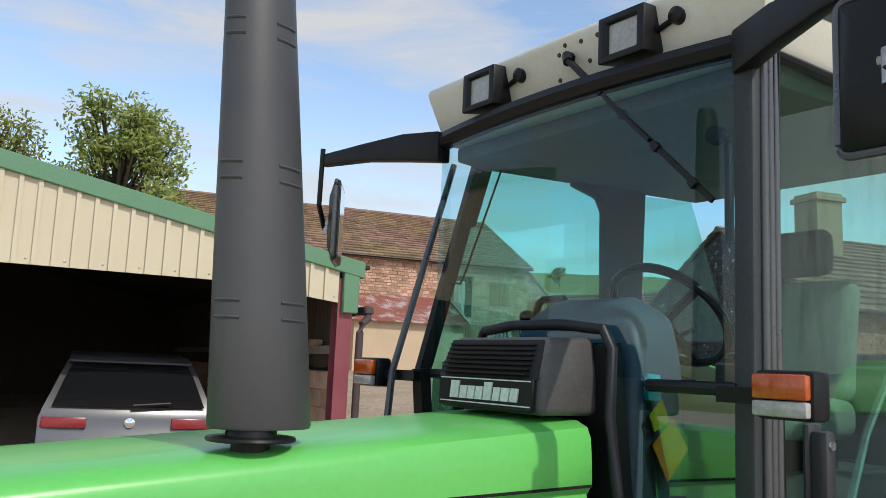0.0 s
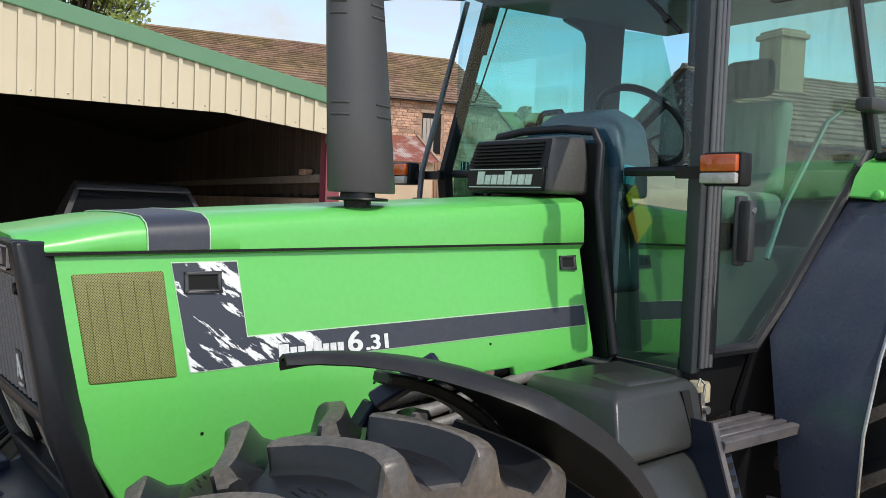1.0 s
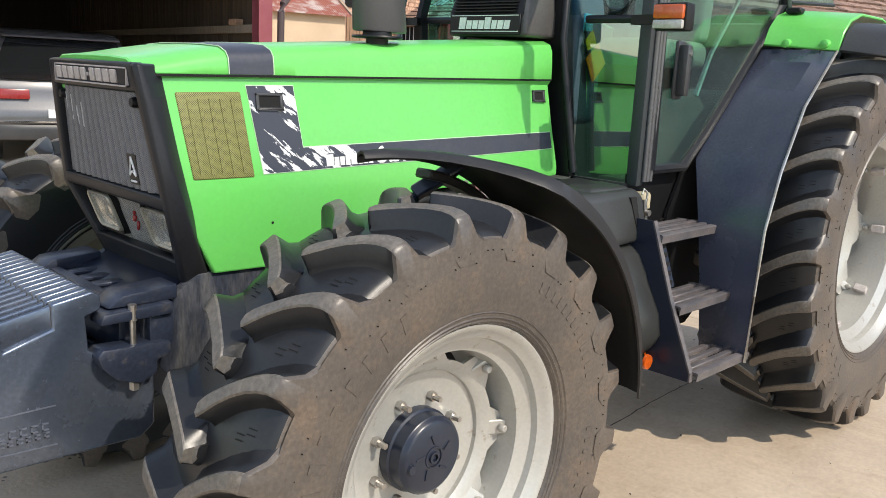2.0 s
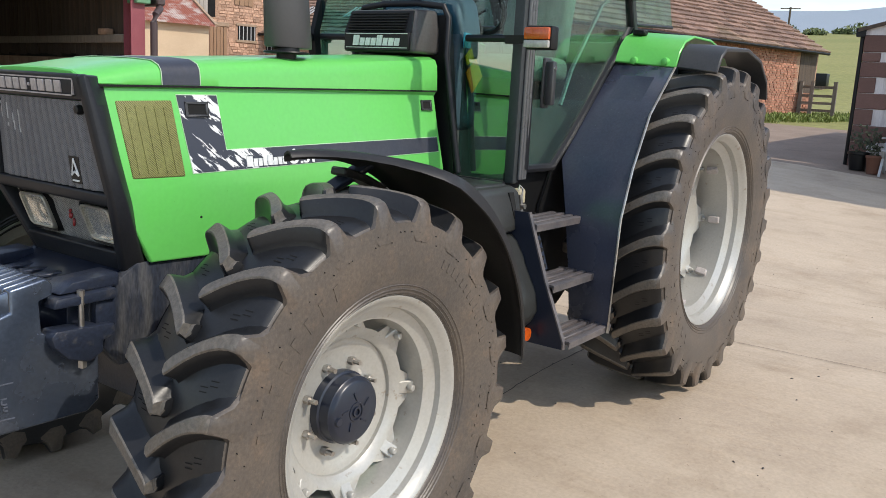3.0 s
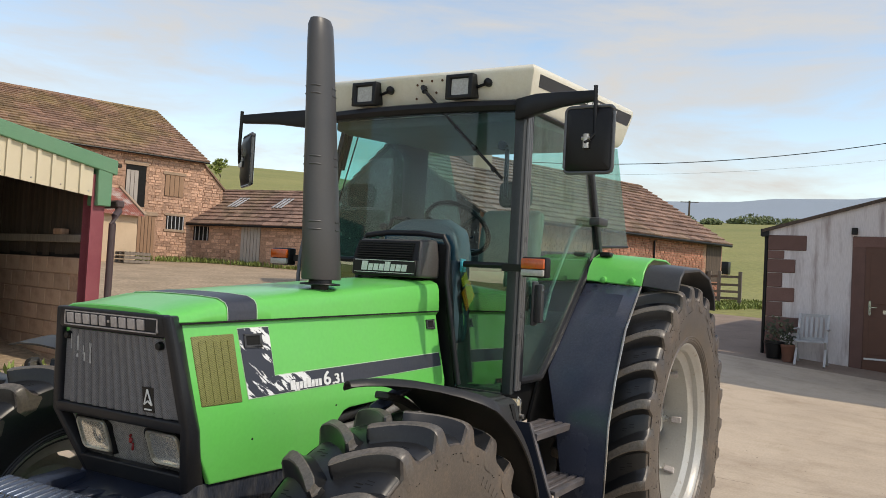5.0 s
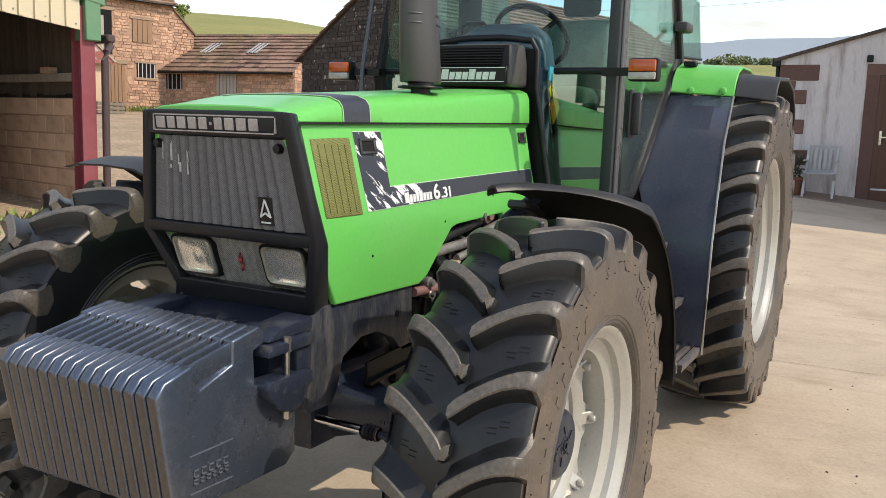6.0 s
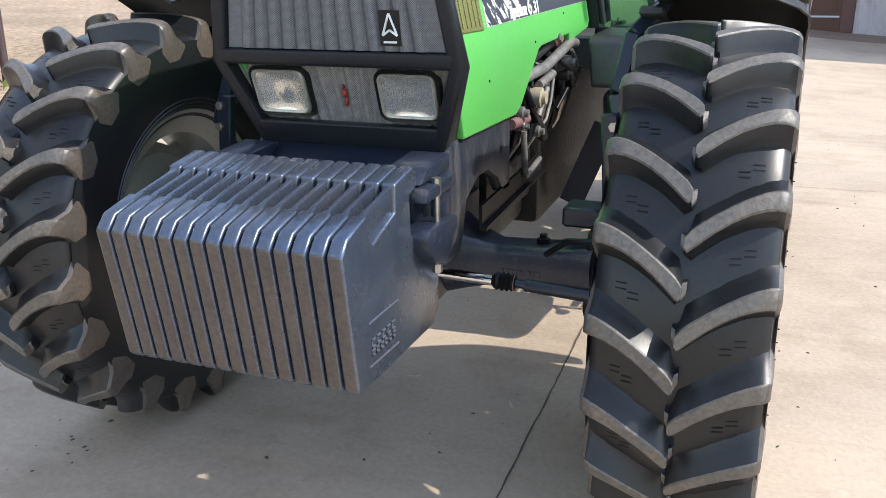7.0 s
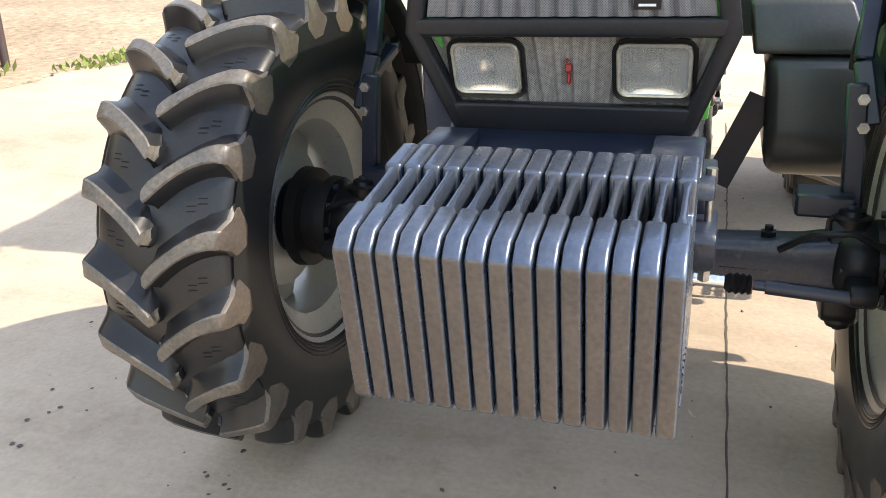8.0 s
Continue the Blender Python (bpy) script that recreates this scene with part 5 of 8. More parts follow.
    if front:
        lathe(bm, [(0.0, -0.072), (0.092, -0.072), (0.101, -0.066), (0.104, -0.058), (0.108, -0.055), (0.110, -0.020), (0.116, -0.016), (0.116, 0.03), (0.0, 0.03)], (0, 0, 0), 40)
        lathe(bm, [(0.010, -0.078), (0.016, -0.078), (0.017, -0.072)], (0, 0, 0), 16)
        lathe(bm, [(0.026, -0.075), (0.030, -0.075), (0.031, -0.072)], (0, 0, 0), 20)
        for k in range(5):
            a = 2 * math.pi * k / 5 + 0.3
            bar(bm, (0.038 * math.cos(a), -0.073, 0.038 * math.sin(a)), (0.064 * math.cos(a + 0.2), -0.073, 0.064 * math.sin(a + 0.2)), 0.005, 0.005, (0, 1, 0))
        lathe(bm, [(0.0, -0.030), (0.012, -0.030), (0.014, -0.022), (0.014, 0.0)], (-0.080, -0.05, -0.010), 10)
    else:
        lathe(bm, [(0.0, 0.02 * h), (0.06, 0.02 * h), (0.075, 0.06 * h), (0.12, 0.12 * h), (0.19, 0.2 * h), (0.19, 0.4 * h), (0.0, 0.4 * h)], (0, 0, 0), 40)
    kids.append(part("hub", bm, M_BLUE, tyre, "dark blue wheel hub"))
    for k in range(8):
        a = 2 * math.pi * (k + 0.5) / 8
        bm = B()
        r0 = 0.145 if front else 0.20
        y1 = disc_y
        cx, cz = r0 * math.cos(a), r0 * math.sin(a)
        loft(bm, [[(cx + 0.014 * math.cos(b * math.pi / 3), w, cz + 0.014 * math.sin(b * math.pi / 3)) for b in range(6)] for w in (y1 + 0.004, y1 - 0.020)])
        lathe(bm, [(0.0, -0.045), (0.008, -0.045), (0.008, 0)], (cx, y1, cz), 8)
        kids.append(part("wheel_nut", bm, M_STEEL, tyre))
    # bars in place of the raised lettering: tall ones over the front half, small ones opposite
    for a0_, a1_, n_, rq, hh in ((118, 232, 17, 0.42, 0.024), (18, 62, 13, 0.46, 0.014), (-22, -2, 6, 0.46, 0.012), (-60, -40, 7, 0.40, 0.009)):
        rm = lerp(bead, R, rq)
        for k in range(n_):
            if n_ > 15 and k in (8, 9):
                continue
            a = math.radians(180 - lerp(a0_, a1_, k / (n_ - 1)) if s > 0 else lerp(a0_, a1_, k / (n_ - 1)))
            bm = B()
            c, sn = math.cos(a), math.sin(a)
            wv = hh * 0.42
            q_y = lambda r: -h * float(np.interp((r - bead) / (R - bead), (0.10, 0.28, 0.45, 0.62, 0.72), (0.88, 0.955, 1.0, 0.995, 0.955)))
            p = [((rm + u) * c - v * sn, q_y(rm + u), (rm + u) * sn + v * c) for u, v in ((-hh, -wv), (-hh, wv), (hh, wv), (hh, -wv))]
            loft(bm, [[(x, y + 0.003, z) for x, y, z in p], [(x, y - 0.0022, z) for x, y, z in p]])
            part("sidewall_mark", bm, M_SIDEWALL, tyre)
    tyre.matrix_world = M
    return tyre


FW = dict(R=0.695, W=0.402, bead=0.356, nlug=21, lug_h=0.050, lug_w=0.043, sweep=0.165, front=True)
RW = dict(R=0.888, W=0.53, bead=0.500, nlug=26, lug_h=0.052, lug_w=0.050, sweep=0.16, front=False)
build_wheel("front_wheel", (AXF, -0.928, 0.657), -1, steer=0.0, phase=6.7, **FW)
build_wheel("front_wheel", (AXF, 0.943, 0.660), 1, steer=0.0, phase=12.2, **FW)
build_wheel("rear_wheel", (AXR, -0.955, 0.966), -1, steer=0, phase=7.8, **RW)
build_wheel("rear_wheel", (AXR, 0.955, 0.966), 1, steer=0, phase=3.0, **RW)

# front axle
bm = B()
secs = []
for y, zc, hw, hh in ((-0.66, 0.650, 0.075, 0.078), (-0.56, 0.640, 0.062, 0.070), (-0.34, 0.634, 0.058, 0.066), (-0.26, 0.640, 0.090, 0.085), (-0.18, 0.655, 0.14, 0.115), (0.18, 0.655, 0.14, 0.115), (0.26, 0.640, 0.090, 0.085), (0.34, 0.634, 0.058, 0.066), (0.56, 0.640, 0.062, 0.070), (0.66, 0.650, 0.075, 0.078)):
    secs.append([(AXF + u * hw, y, zc + v * hh) for u, v in ((-1, -0.62), (-0.72, -1), (0.72, -1), (1, -0.62), (1, 0.70), (0.84, 0.94), (-0.84, 0.94), (-1, 0.70))])
loft(bm, secs)
box(bm, AXF - 0.22, AXF + 0.22, -0.20, 0.20, 0.54, 0.80)
rounded(bm, 0.010, 2, 25)
axle = part("front_axle", bm, M_CHASSIS, tractor)
for s in (-1, 1):
    bm = B()  # forked swivel housing with its flange of bolts
    lathe(bm, [(0.0, -0.05), (0.085, -0.05), (0.105, -0.02), (0.108, 0.03), (0.085, 0.07), (0.0, 0.07)], (AXF, s * 0.70, 0.655), 24)
    prism(bm, [(AXF - 0.075, 0.52), (AXF - 0.055, 0.50), (AXF + 0.055, 0.50), (AXF + 0.075, 0.52), (AXF + 0.06, 0.74), (AXF + 0.04, 0.765), (AXF - 0.04, 0.765), (AXF - 0.06, 0.74)], "y", s * 0.615, s * 0.70)
    prism(bm, [(AXF - 0.21, 0.615), (AXF - 0.19, 0.60), (AXF + 0.02, 0.575), (AXF + 0.02, 0.635), (AXF - 0.19, 0.655), (AXF - 0.21, 0.64)], "y", s * 0.655, s * 0.72)
    rounded(bm, 0.010, 2, 40)
    kn = part("steering_knuckle", bm, M_BLACK, axle)
    bm = B()
    lathe(bm, [(0.0, s * -0.10), (0.095, s * -0.10), (0.100, s * -0.055), (0.126, s * -0.05), (0.130, s * -0.02), (0.112, s * -0.012), (0.116, s * 0.03), (0.150, s * 0.035), (0.154, s * 0.07), (0.0, s * 0.07)], (AXF, s * 0.80, 0.660), 40)
    part("hub_carrier", bm, M_BLACK, kn)
    for ka in range(10):
        bm = B()
        an = 2 * math.pi * ka / 10
        lathe(bm, [(0.0, s * -0.012), (0.010, s * -0.012), (0.010, s * 0.004)], (AXF + 0.113 * math.cos(an), s * 0.750, 0.660 + 0.113 * math.sin(an)), 6)
        part("carrier_bolt", bm, M_CHASSIS, kn)
    for kz, up in ((0.500, -1), (0.765, 1)):
        bm = B()
        lathe(bm, [(0.0, up * -0.02), (0.046, up * -0.02), (0.048, up * 0.006), (0.034, up * 0.012), (0.030, up * 0.024), (0.0, up * 0.026)], (AXF - 0.01, s * 0.665, kz), 18, "z")
        part("king_pin", bm, M_BLACK, kn)
        bm = B()
        lathe(bm, [(0.0, 0.0), (0.012, 0.0), (0.012, up * 0.012), (0.0, up * 0.012)], (AXF - 0.01, s * 0.665, kz + up * 0.024), 6, "z")
        part("grease_nut", bm, M_CHASSIS, kn)
    for ka in range(6):
        bm = B()
        lathe(bm, [(0.0, -0.012), (0.011, -0.012), (0.011, 0.012), (0.0, 0.012)], (AXF + 0.085 * math.cos(ka * 1.047), s * 0.655, 0.655 + 0.085 * math.sin(ka * 1.047)), 6)
        part("knuckle_bolt", bm, M_CHASSIS, kn)
    bm = B()  # brake or drive hose looping over the swivel
    tube(bm, [(AXF - 0.07, s * 0.50, 0.69), (AXF - 0.11, s * 0.57, 0.75), (AXF - 0.12, s * 0.66, 0.76), (AXF - 0.10, s * 0.74, 0.72), (AXF - 0.08, s * 0.78, 0.69)], 0.009, 8)
    part("hydraulic_hose", bm, M_BLACK, axle)
    bm = B()
    tube(bm, [(AXF - 0.19, s * 0.20, 0.642), (AXF - 0.18, s * 0.372, 0.634)], 0.017, 14)
    part("steering_ram_rod", bm, M_CHROME, axle, "polished steering ram rod")
    bm = B()  # ribbed rubber gaiter
    lathe(bm, [(0.014, -0.035), (0.022, -0.033), (0.026, -0.026), (0.021, -0.020), (0.027, -0.012), (0.022, -0.005), (0.028, 0.003), (0.022, 0.010), (0.026, 0.018), (0.020, 0.028), (0.012, 0.034)], (AXF - 0.179, s * 0.405, 0.632), 18)
    part("ram_gaiter", bm, M_BLACK, axle, "ribbed black rubber gaiter")
    bm = B()
    lathe(bm, [(0.0215, -0.004), (0.0235, -0.003), (0.0235, 0.003), (0.0215, 0.004)], (AXF - 0.178, s * 0.436, 0.631), 18)
    part("gaiter_clip", bm, M_PINKPIPE, axle)
    bm = B()
    tube(bm, [(AXF - 0.178, s * 0.43, 0.631), (AXF - 0.177, s * 0.475, 0.629)], 0.012, 10)
    tube(bm, [(AXF - 0.177, s * 0.47, 0.629), (AXF - 0.19, s * 0.69, 0.622)], [0.018, 0.0185], 12)
    part("tie_rod", bm, M_BLUE, axle)
    bm = B()
    lathe(bm, [(0.0, 0.0), (0.021, 0.0), (0.021, 0.016), (0.012, 0.018), (0.012, 0.030), (0.0, 0.030)], (AXF + 0.0, s * 0.475, 0.700), 6, "z")
    part("axle_bolt", bm, M_BLACK, axle)
    for k in range(9):  # cast marks along the front of the beam
        bm = B()
        box(bm, AXF - 0.0625, AXF - 0.056, s * (0.36 + 0.014 * k), s * (0.369 + 0.014 * k), 0.616, 0.628)
        part("cast_mark", bm, M_CHASSIS, axle)

# front mudguards
for s in (-1, 1):
    bm = B()
    outer, inner = [], []
    cx = AXF

    def guard(r, a, y):
        return (cx + r * math.cos(a), s * y, 0.665 + r * math.sin(a))
    secs = []
    for k in range(25):
        deg = lerp(95.5, 1.5, k / 24)
        a = math.radians(deg)
        full = smoothstep(98, 66, deg) if s < 0 else 1.0
        y_in = 0.735
        y_out = lerp(0.765, 1.155, full) + (0.04 if s > 0 else 0.0)
        R_ = 0.775 + 0.012 * full - (0.035 * smoothstep(80, 95, deg) if s > 0 else 0.0)
        lip = 0.042 * smoothstep(88, 60, deg) + 0.004
        w = y_out - y_in
        secs.append([guard(R_ - 0.022, a, y_in), guard(R_ - 0.004, a, y_in + 0.10 * w), guard(R_ + 0.006, a, y_in + 0.5 * w), guard(R_ + 0.002, a, y_in + 0.82 * w), guard(R_ - 0.010, a, y_in + 0.95 * w), guard(R_ - 0.010 - lip, a, y_out), guard(R_ - 0.012 - lip, a, y_out - 0.006), guard(R_ - 0.018, a, y_in + 0.94 * w - 0.004), guard(R_ - 0.006, a, y_in + 0.81 * w), guard(R_ - 0.002, a, y_in + 0.5 * w), guard(R_ - 0.012, a, y_in + 0.11 * w), guard(R_ - 0.030, a, y_in + 0.004)])
    loft(bm, secs)
    mg = part("front_mudguard", bm, M_GUARD, tractor, "dark plastic front mudguard", 50)
    for pts, w in ((((-0.49, 0.69, 0.985), (-0.46, 0.655, 1.14), (-0.36, 0.675, 1.30), (-0.25, 0.765, 1.40)), 0.032), (((-0.50, 0.672, 0.705), (-0.50, 0.645, 1.09)), 0.036), (((-0.46, 0.70, 1.04), (-0.15, 0.72, 1.12), (0.12, 0.80, 1.12)), 0.034)):
        for a, b in zip(pts, pts[1:]):
            bm = B()
            bar(bm, (a[0], s * a[1], a[2]), (b[0], s * b[1], b[2]), 0.045 if w < 0.035 else 0.05, w, (1, 0, 0) if w != 0.034 else (0, 0, 1))
            rounded(bm, 0.006, 1)
            part("mudguard_stay", bm, M_BLUE, mg, "dark blue steel stay")
    for by, bz in ((0.660, 1.055), (0.668, 0.985)):
        bm = B()
        lathe(bm, [(0.0, -0.030), (0.009, -0.030), (0.009, -0.022), (0.015, -0.022), (0.015, 0.0)], (-0.505, s * by, bz), 6, "x")
        part("stay_bolt", bm, M_STEEL, mg)
    bm = B()
    hoop = []
    for k in range(13):
        a = math.radians(lerp(76, 32, k / 12))
        r0 = 0.738 + 0.010 * math.sin(math.pi * k / 12)
        hoop.append([guard(r0, a, 0.69), guard(r0, a, 0.76), guard(r0 - 0.028, a, 0.76), guard(r0 - 0.028, a, 0.69)])
    loft(bm, hoop)
    rounded(bm, 0.006, 1)
    part("guard_hoop", bm, M_GUARD, mg)
    bm = B()
    box(bm, -0.56, -0.45, s * 0.60 - 0.07, s * 0.60 + 0.07, 0.76, 0.82)
    rounded(bm, 0.008, 1)
    part("stay_bracket", bm, M_BLUE, mg)

# rear fenders
FO = [(1.09, 1.07, 0.58), (1.10, 1.07, 0.85), (1.12, 1.07, 1.11), (1.22, 1.06, 1.33), (1.42, 1.035, 1.58), (1.76, 1.0, 1.815)]
FI = [(1.12, 0.850, 0.58), (1.13, 0.815, 0.85), (1.15, 0.765, 1.11), (1.27, 0.66, 1.34), (1.54, 0.65, 1.60), (1.775, 0.66, 1.825)]
GP = [(1.765, 1.82), (1.81, 1.90), (1.87, 1.955), (1.99, 1.99), (2.25, 1.99), (2.50, 1.94), (2.72, 1.80)]
for s in (-1, 1):
    bm = B()
    secs = []
    for a, b in zip(FI, FO):
        secs.append([(a[0], s * a[1], a[2]), (b[0], s * b[1], b[2]), (b[0] + 0.012, s * b[1], b[2] - 0.006), (a[0] + 0.012, s * a[1], a[2] - 0.006)])
    loft(bm, secs)
    rounded(bm, 0.003, 1, 60)
    fe = part("rear_fender", bm, M_FENDER, tractor, "dark blue rear wheel arch panel")

    def fend(profile, y0, y1, t=0.012, dz0=0.0):
        bm = B()
        up = []
        for i, (x, z) in enumerate(profile):
            a, b = profile[max(i - 1, 0)], profile[min(i + 1, len(profile) - 1)]
            d = Vector((b[0] - a[0], b[1] - a[1])).normalized()
            nx, nz = -d.y, d.x
            up.append([(x, s * y0, z + dz0), (x, s * y1, z), (x - nx * t, s * y1, z - nz * t), (x - nx * t, s * y0, z - nz * t + dz0)])
        loft(bm, up)
        rounded(bm, 0.004, 1, 50)
        return bm
    bm = B()
    tube(bm, [(x - 0.003, s * (y + 0.001), z) for x, y, z in FO], 0.006, 6)
    part("fender_edge", bm, M_STEEL, fe)
    gf = part("fender_top", fend(GP, 0.66, 1.0, 0.014, 0.02), M_GREEN, fe, "green upper fender")
    part("fender_extension", fend([(1.775, 1.80), (1.83, 1.885), (1.90, 1.925), (2.25, 1.945), (2.50, 1.90), (2.66, 1.79), (2.70, 1.69)], 1.0, 1.21, 0.02, 0.02), M_PLASTIC, fe, "black fender extension")
    for yy in (0.77, 0.94):
        bm = B()
        lathe(bm, [(0.0, 0.0), (0.022, 0.0), (0.018, -0.03), (0.008, -0.034), (0.0, -0.034)], (1.785, s * yy, 1.845), 12, "x")
        part("fender_knob", bm, M_GREEN, gf)
    bm = B()
    box(bm, 1.88, 1.93, s * 0.73 - 0.035, s * 0.73 + 0.035, 1.985, 2.012)
    rounded(bm, 0.006, 1)
    part("fender_slot", bm, M_BLACK, gf)
    bm = B()  # inner wall of the arch
    prism(bm, [(x, z) for x, y, z in FI] + [(1.87, 1.97), (2.72, 1.82), (2.72, 1.2), (1.9, 0.9), (1.4, 0.58)], "y", s * 0.61, s * 0.625)
    part("arch_wall", bm, M_BLACK, fe)

# fuel tank and steps
bm = B()
loft(bm, [[(0.36, -0.50, 0.625), (0.36, -0.82, 0.625), (0.70, -0.85, 0.625), (0.74, -0.50, 0.625)],
          [(0.32, -0.48, 0.71), (0.32, -0.87, 0.71), (0.82, -0.91, 0.71), (0.84, -0.48, 0.71)],
          [(0.33, -0.48, 0.80), (0.33, -0.86, 0.80), (0.835, -0.895, 0.80), (0.85, -0.48, 0.80)],
          [(0.34, -0.47, 0.95), (0.345, -0.82, 0.95), (0.815, -0.815, 0.95), (0.83, -0.48, 0.95)],
          [(0.35, -0.46, 1.047), (0.355, -0.775, 1.047), (0.778, -0.748, 1.047), (0.81, -0.46, 1.047)]])
rounded(bm, 0.045, 4, 50)
tank = part("fuel_tank", bm, M_TANK, tractor, "dark plastic fuel tank")
bm = B()
loft(bm, [[(0.35, -0.42, 1.052), (0.36, -0.778, 1.052), (0.785, -0.752, 1.052), (0.82, -0.42, 1.052)],
          [(0.35, -0.42, 1.075), (0.36, -0.782, 1.075), (0.787, -0.757, 1.075), (0.82, -0.42, 1.075)],
          [(0.37, -0.40, 1.222), (0.40, -0.727, 1.222), (0.785, -0.724, 1.222), (0.81, -0.40, 1.23)],
          [(0.40, -0.40, 1.246), (0.43, -0.695, 1.246), (0.770, -0.695, 1.246), (0.79, -0.40, 1.255)]])
rounded(bm, 0.020, 4, 25)
cover = part("battery_cover", bm, M_TANK, tank, "dark moulded battery cover with a tall slot")
bm = B()
loft(bm, [[(0.50, -0.685, 1.243), (0.755, -0.685, 1.243), (0.76, -0.54, 1.248), (0.51, -0.53, 1.248)], [(0.52, -0.670, 1.257), (0.74, -0.670, 1.257), (0.745, -0.555, 1.260), (0.53, -0.545, 1.260)]])
rounded(bm, 0.008, 2)
part("lid", bm, M_TANK, cover)
bm = B()  # tall slot that narrows to the knob
loft(bm, [[(0.690, y0, 1.222), (0.728, y0, 1.222), (0.728, y0 + 0.03, 1.222), (0.690, y0 + 0.03, 1.222)] if z > 1.2 else [(0.712, y0, z), (0.735, y0, z), (0.735, y0 + 0.03, z), (0.712, y0 + 0.03, z)] for z, y0 in ((1.222, -0.7325), (1.110, -0.7565))])
part("lid_slot", bm, M_FLATBLACK, cover)
bm = B()
lathe(bm, [(0.0, -0.016), (0.011, -0.014), (0.014, -0.004), (0.010, 0.006), (0.0, 0.006)], (0.733, -0.760, 1.108), 12)
part("lid_knob", bm, M_STEEL, cover)
bm = B()  # over-centre catch with its loop
bar(bm, (0.803, -0.735, 1.10), (0.800, -0.722, 1.205), 0.012, 0.018, (1, 0, 0))
lathe(bm, [(0.0, -0.010), (0.012, -0.010), (0.012, 0.010), (0.0, 0.010)], (0.806, -0.738, 1.155), 10)
tube(bm, [(0.808, -0.728, 1.20), (0.815, -0.724, 1.232), (0.802, -0.716, 1.246), (0.790, -0.716, 1.225)], 0.004, 6)
part("latch", bm, M_STEEL, cover)
bm = B()
lathe(bm, [(0.0, 0.0), (0.035, 0.0), (0.035, 0.05), (0.03, 0.06), (0.0, 0.06)], (0.88, -0.66, 1.16), 16, "z")
part("tank_cap", bm, M_CAPCOL, tank)
bm = B()
lathe(bm, [(0.0, -0.012), (0.028, -0.010), (0.03, 0.0), (0.0, 0.0)], (0.66, -0.885, 0.625), 16, "y")
bar(bm, (0.66, -0.882, 0.625), (0.72, -0.84, 0.632), 0.006, 0.022)
part("side_reflector", bm, M_ORANGE, tank, "round orange reflector")
# three treads between a plate on the tank's side and the wheel arch
for k, (yo, zz, x1) in enumerate(((-0.86, 1.095, 1.20), (-0.965, 0.843, 1.165), (-1.062, 0.612, 1.14))):
    bm = B()
    x0 = 0.732
    loft(bm, [[(x0, yo + 0.004, zz - 0.034), (x0, yo, zz - 0.004), (x0, yo + 0.006, zz), (x0, yo + 0.030, zz), (x0, yo + 0.030, zz - 0.006), (x0, yo + 0.010, zz - 0.008)], [(x1, yo + 0.004, zz - 0.034), (x1, yo, zz - 0.004), (x1, yo + 0.006, zz), (x1, yo + 0.030, zz), (x1, yo + 0.030, zz - 0.006), (x1, yo + 0.010, zz - 0.008)]])
    tread = part("step_tread", bm, M_STEP, tractor, "slotted dark steel step")
    for j in range(3):
        bm = B()
        ya = yo + 0.046 + 0.050 * j
        box(bm, x0, x1 - 0.014 * (j + 1), ya, ya + 0.026, zz - 0.016, zz + 0.002)
        rounded(bm, 0.003, 1)
        part("tread_bar", bm, M_STEP, tread)
    bm = B()
    for q in (0.10, 0.93):
        box(bm, lerp(x0, x1, q), lerp(x0, x1, q) + 0.014, yo + 0.012, yo + 0.185, zz - 0.030, zz - 0.012)
    bar(bm, (x1 - 0.004, yo + 0.008, zz - 0.012), (x1 - 0.050, yo + 0.19, zz - 0.012), 0.006, 0.026)
    part("tread_frame", bm, M_STEP, tread)
bm = B()
prism(bm, [(-0.66, 1.145), (-0.822, 1.145), (-0.925, 0.860), (-1.034, 0.610), (-1.034, 0.574), (-0.82, 0.574), (-0.66, 0.80)], "x", 0.715, 0.722)
step_side = part("step_side", bm, M_BLUE, tractor, "dark blue step plate with worn edge")
bm = B()  # folded worn front edge
for a, b in (((-0.823, 1.145), (-0.926, 0.860)), ((-0.926, 0.860), (-1.036, 0.606)), ((-1.036, 0.606), (-1.036, 0.574))):
    bar(bm, (0.724, a[0], a[1]), (0.724, b[0], b[1]), 0.007, 0.022, (1, 0, 0))
part("plate_edge", bm, M_STEP, step_side)
bm = B()  # slotted web under the top tread
loft(bm, [[(x, y, z), (x1, y, z), (x1, y + 0.006, z), (x, y + 0.006, z)] for x, x1, y, z in ((0.735, 0.812, -0.822, 1.060), (0.735, 0.822, -0.878, 0.890))])
web = part("slotted_web", bm, M_BLUE, step_side)
for k in range(5):
    bm = B()
    q = (k + 0.5) / 5
    box(bm, 0.745, 0.806, lerp(-0.824, -0.880, q) - 0.002, lerp(-0.824, -0.880, q) + 0.004, lerp(1.060, 0.890, q) - 0.009, lerp(1.060, 0.890, q) + 0.009)
    part("web_slot", bm, M_FLATBLACK, web)
# hanging bracket behind the wheel
bm = B()
bar(bm, (0.46, -0.47, 0.89), (0.50, -0.33, 0.55), 0.10, 0.008, (1, 0, 0))
part("guard_flap", bm, M_BLUE, tractor)

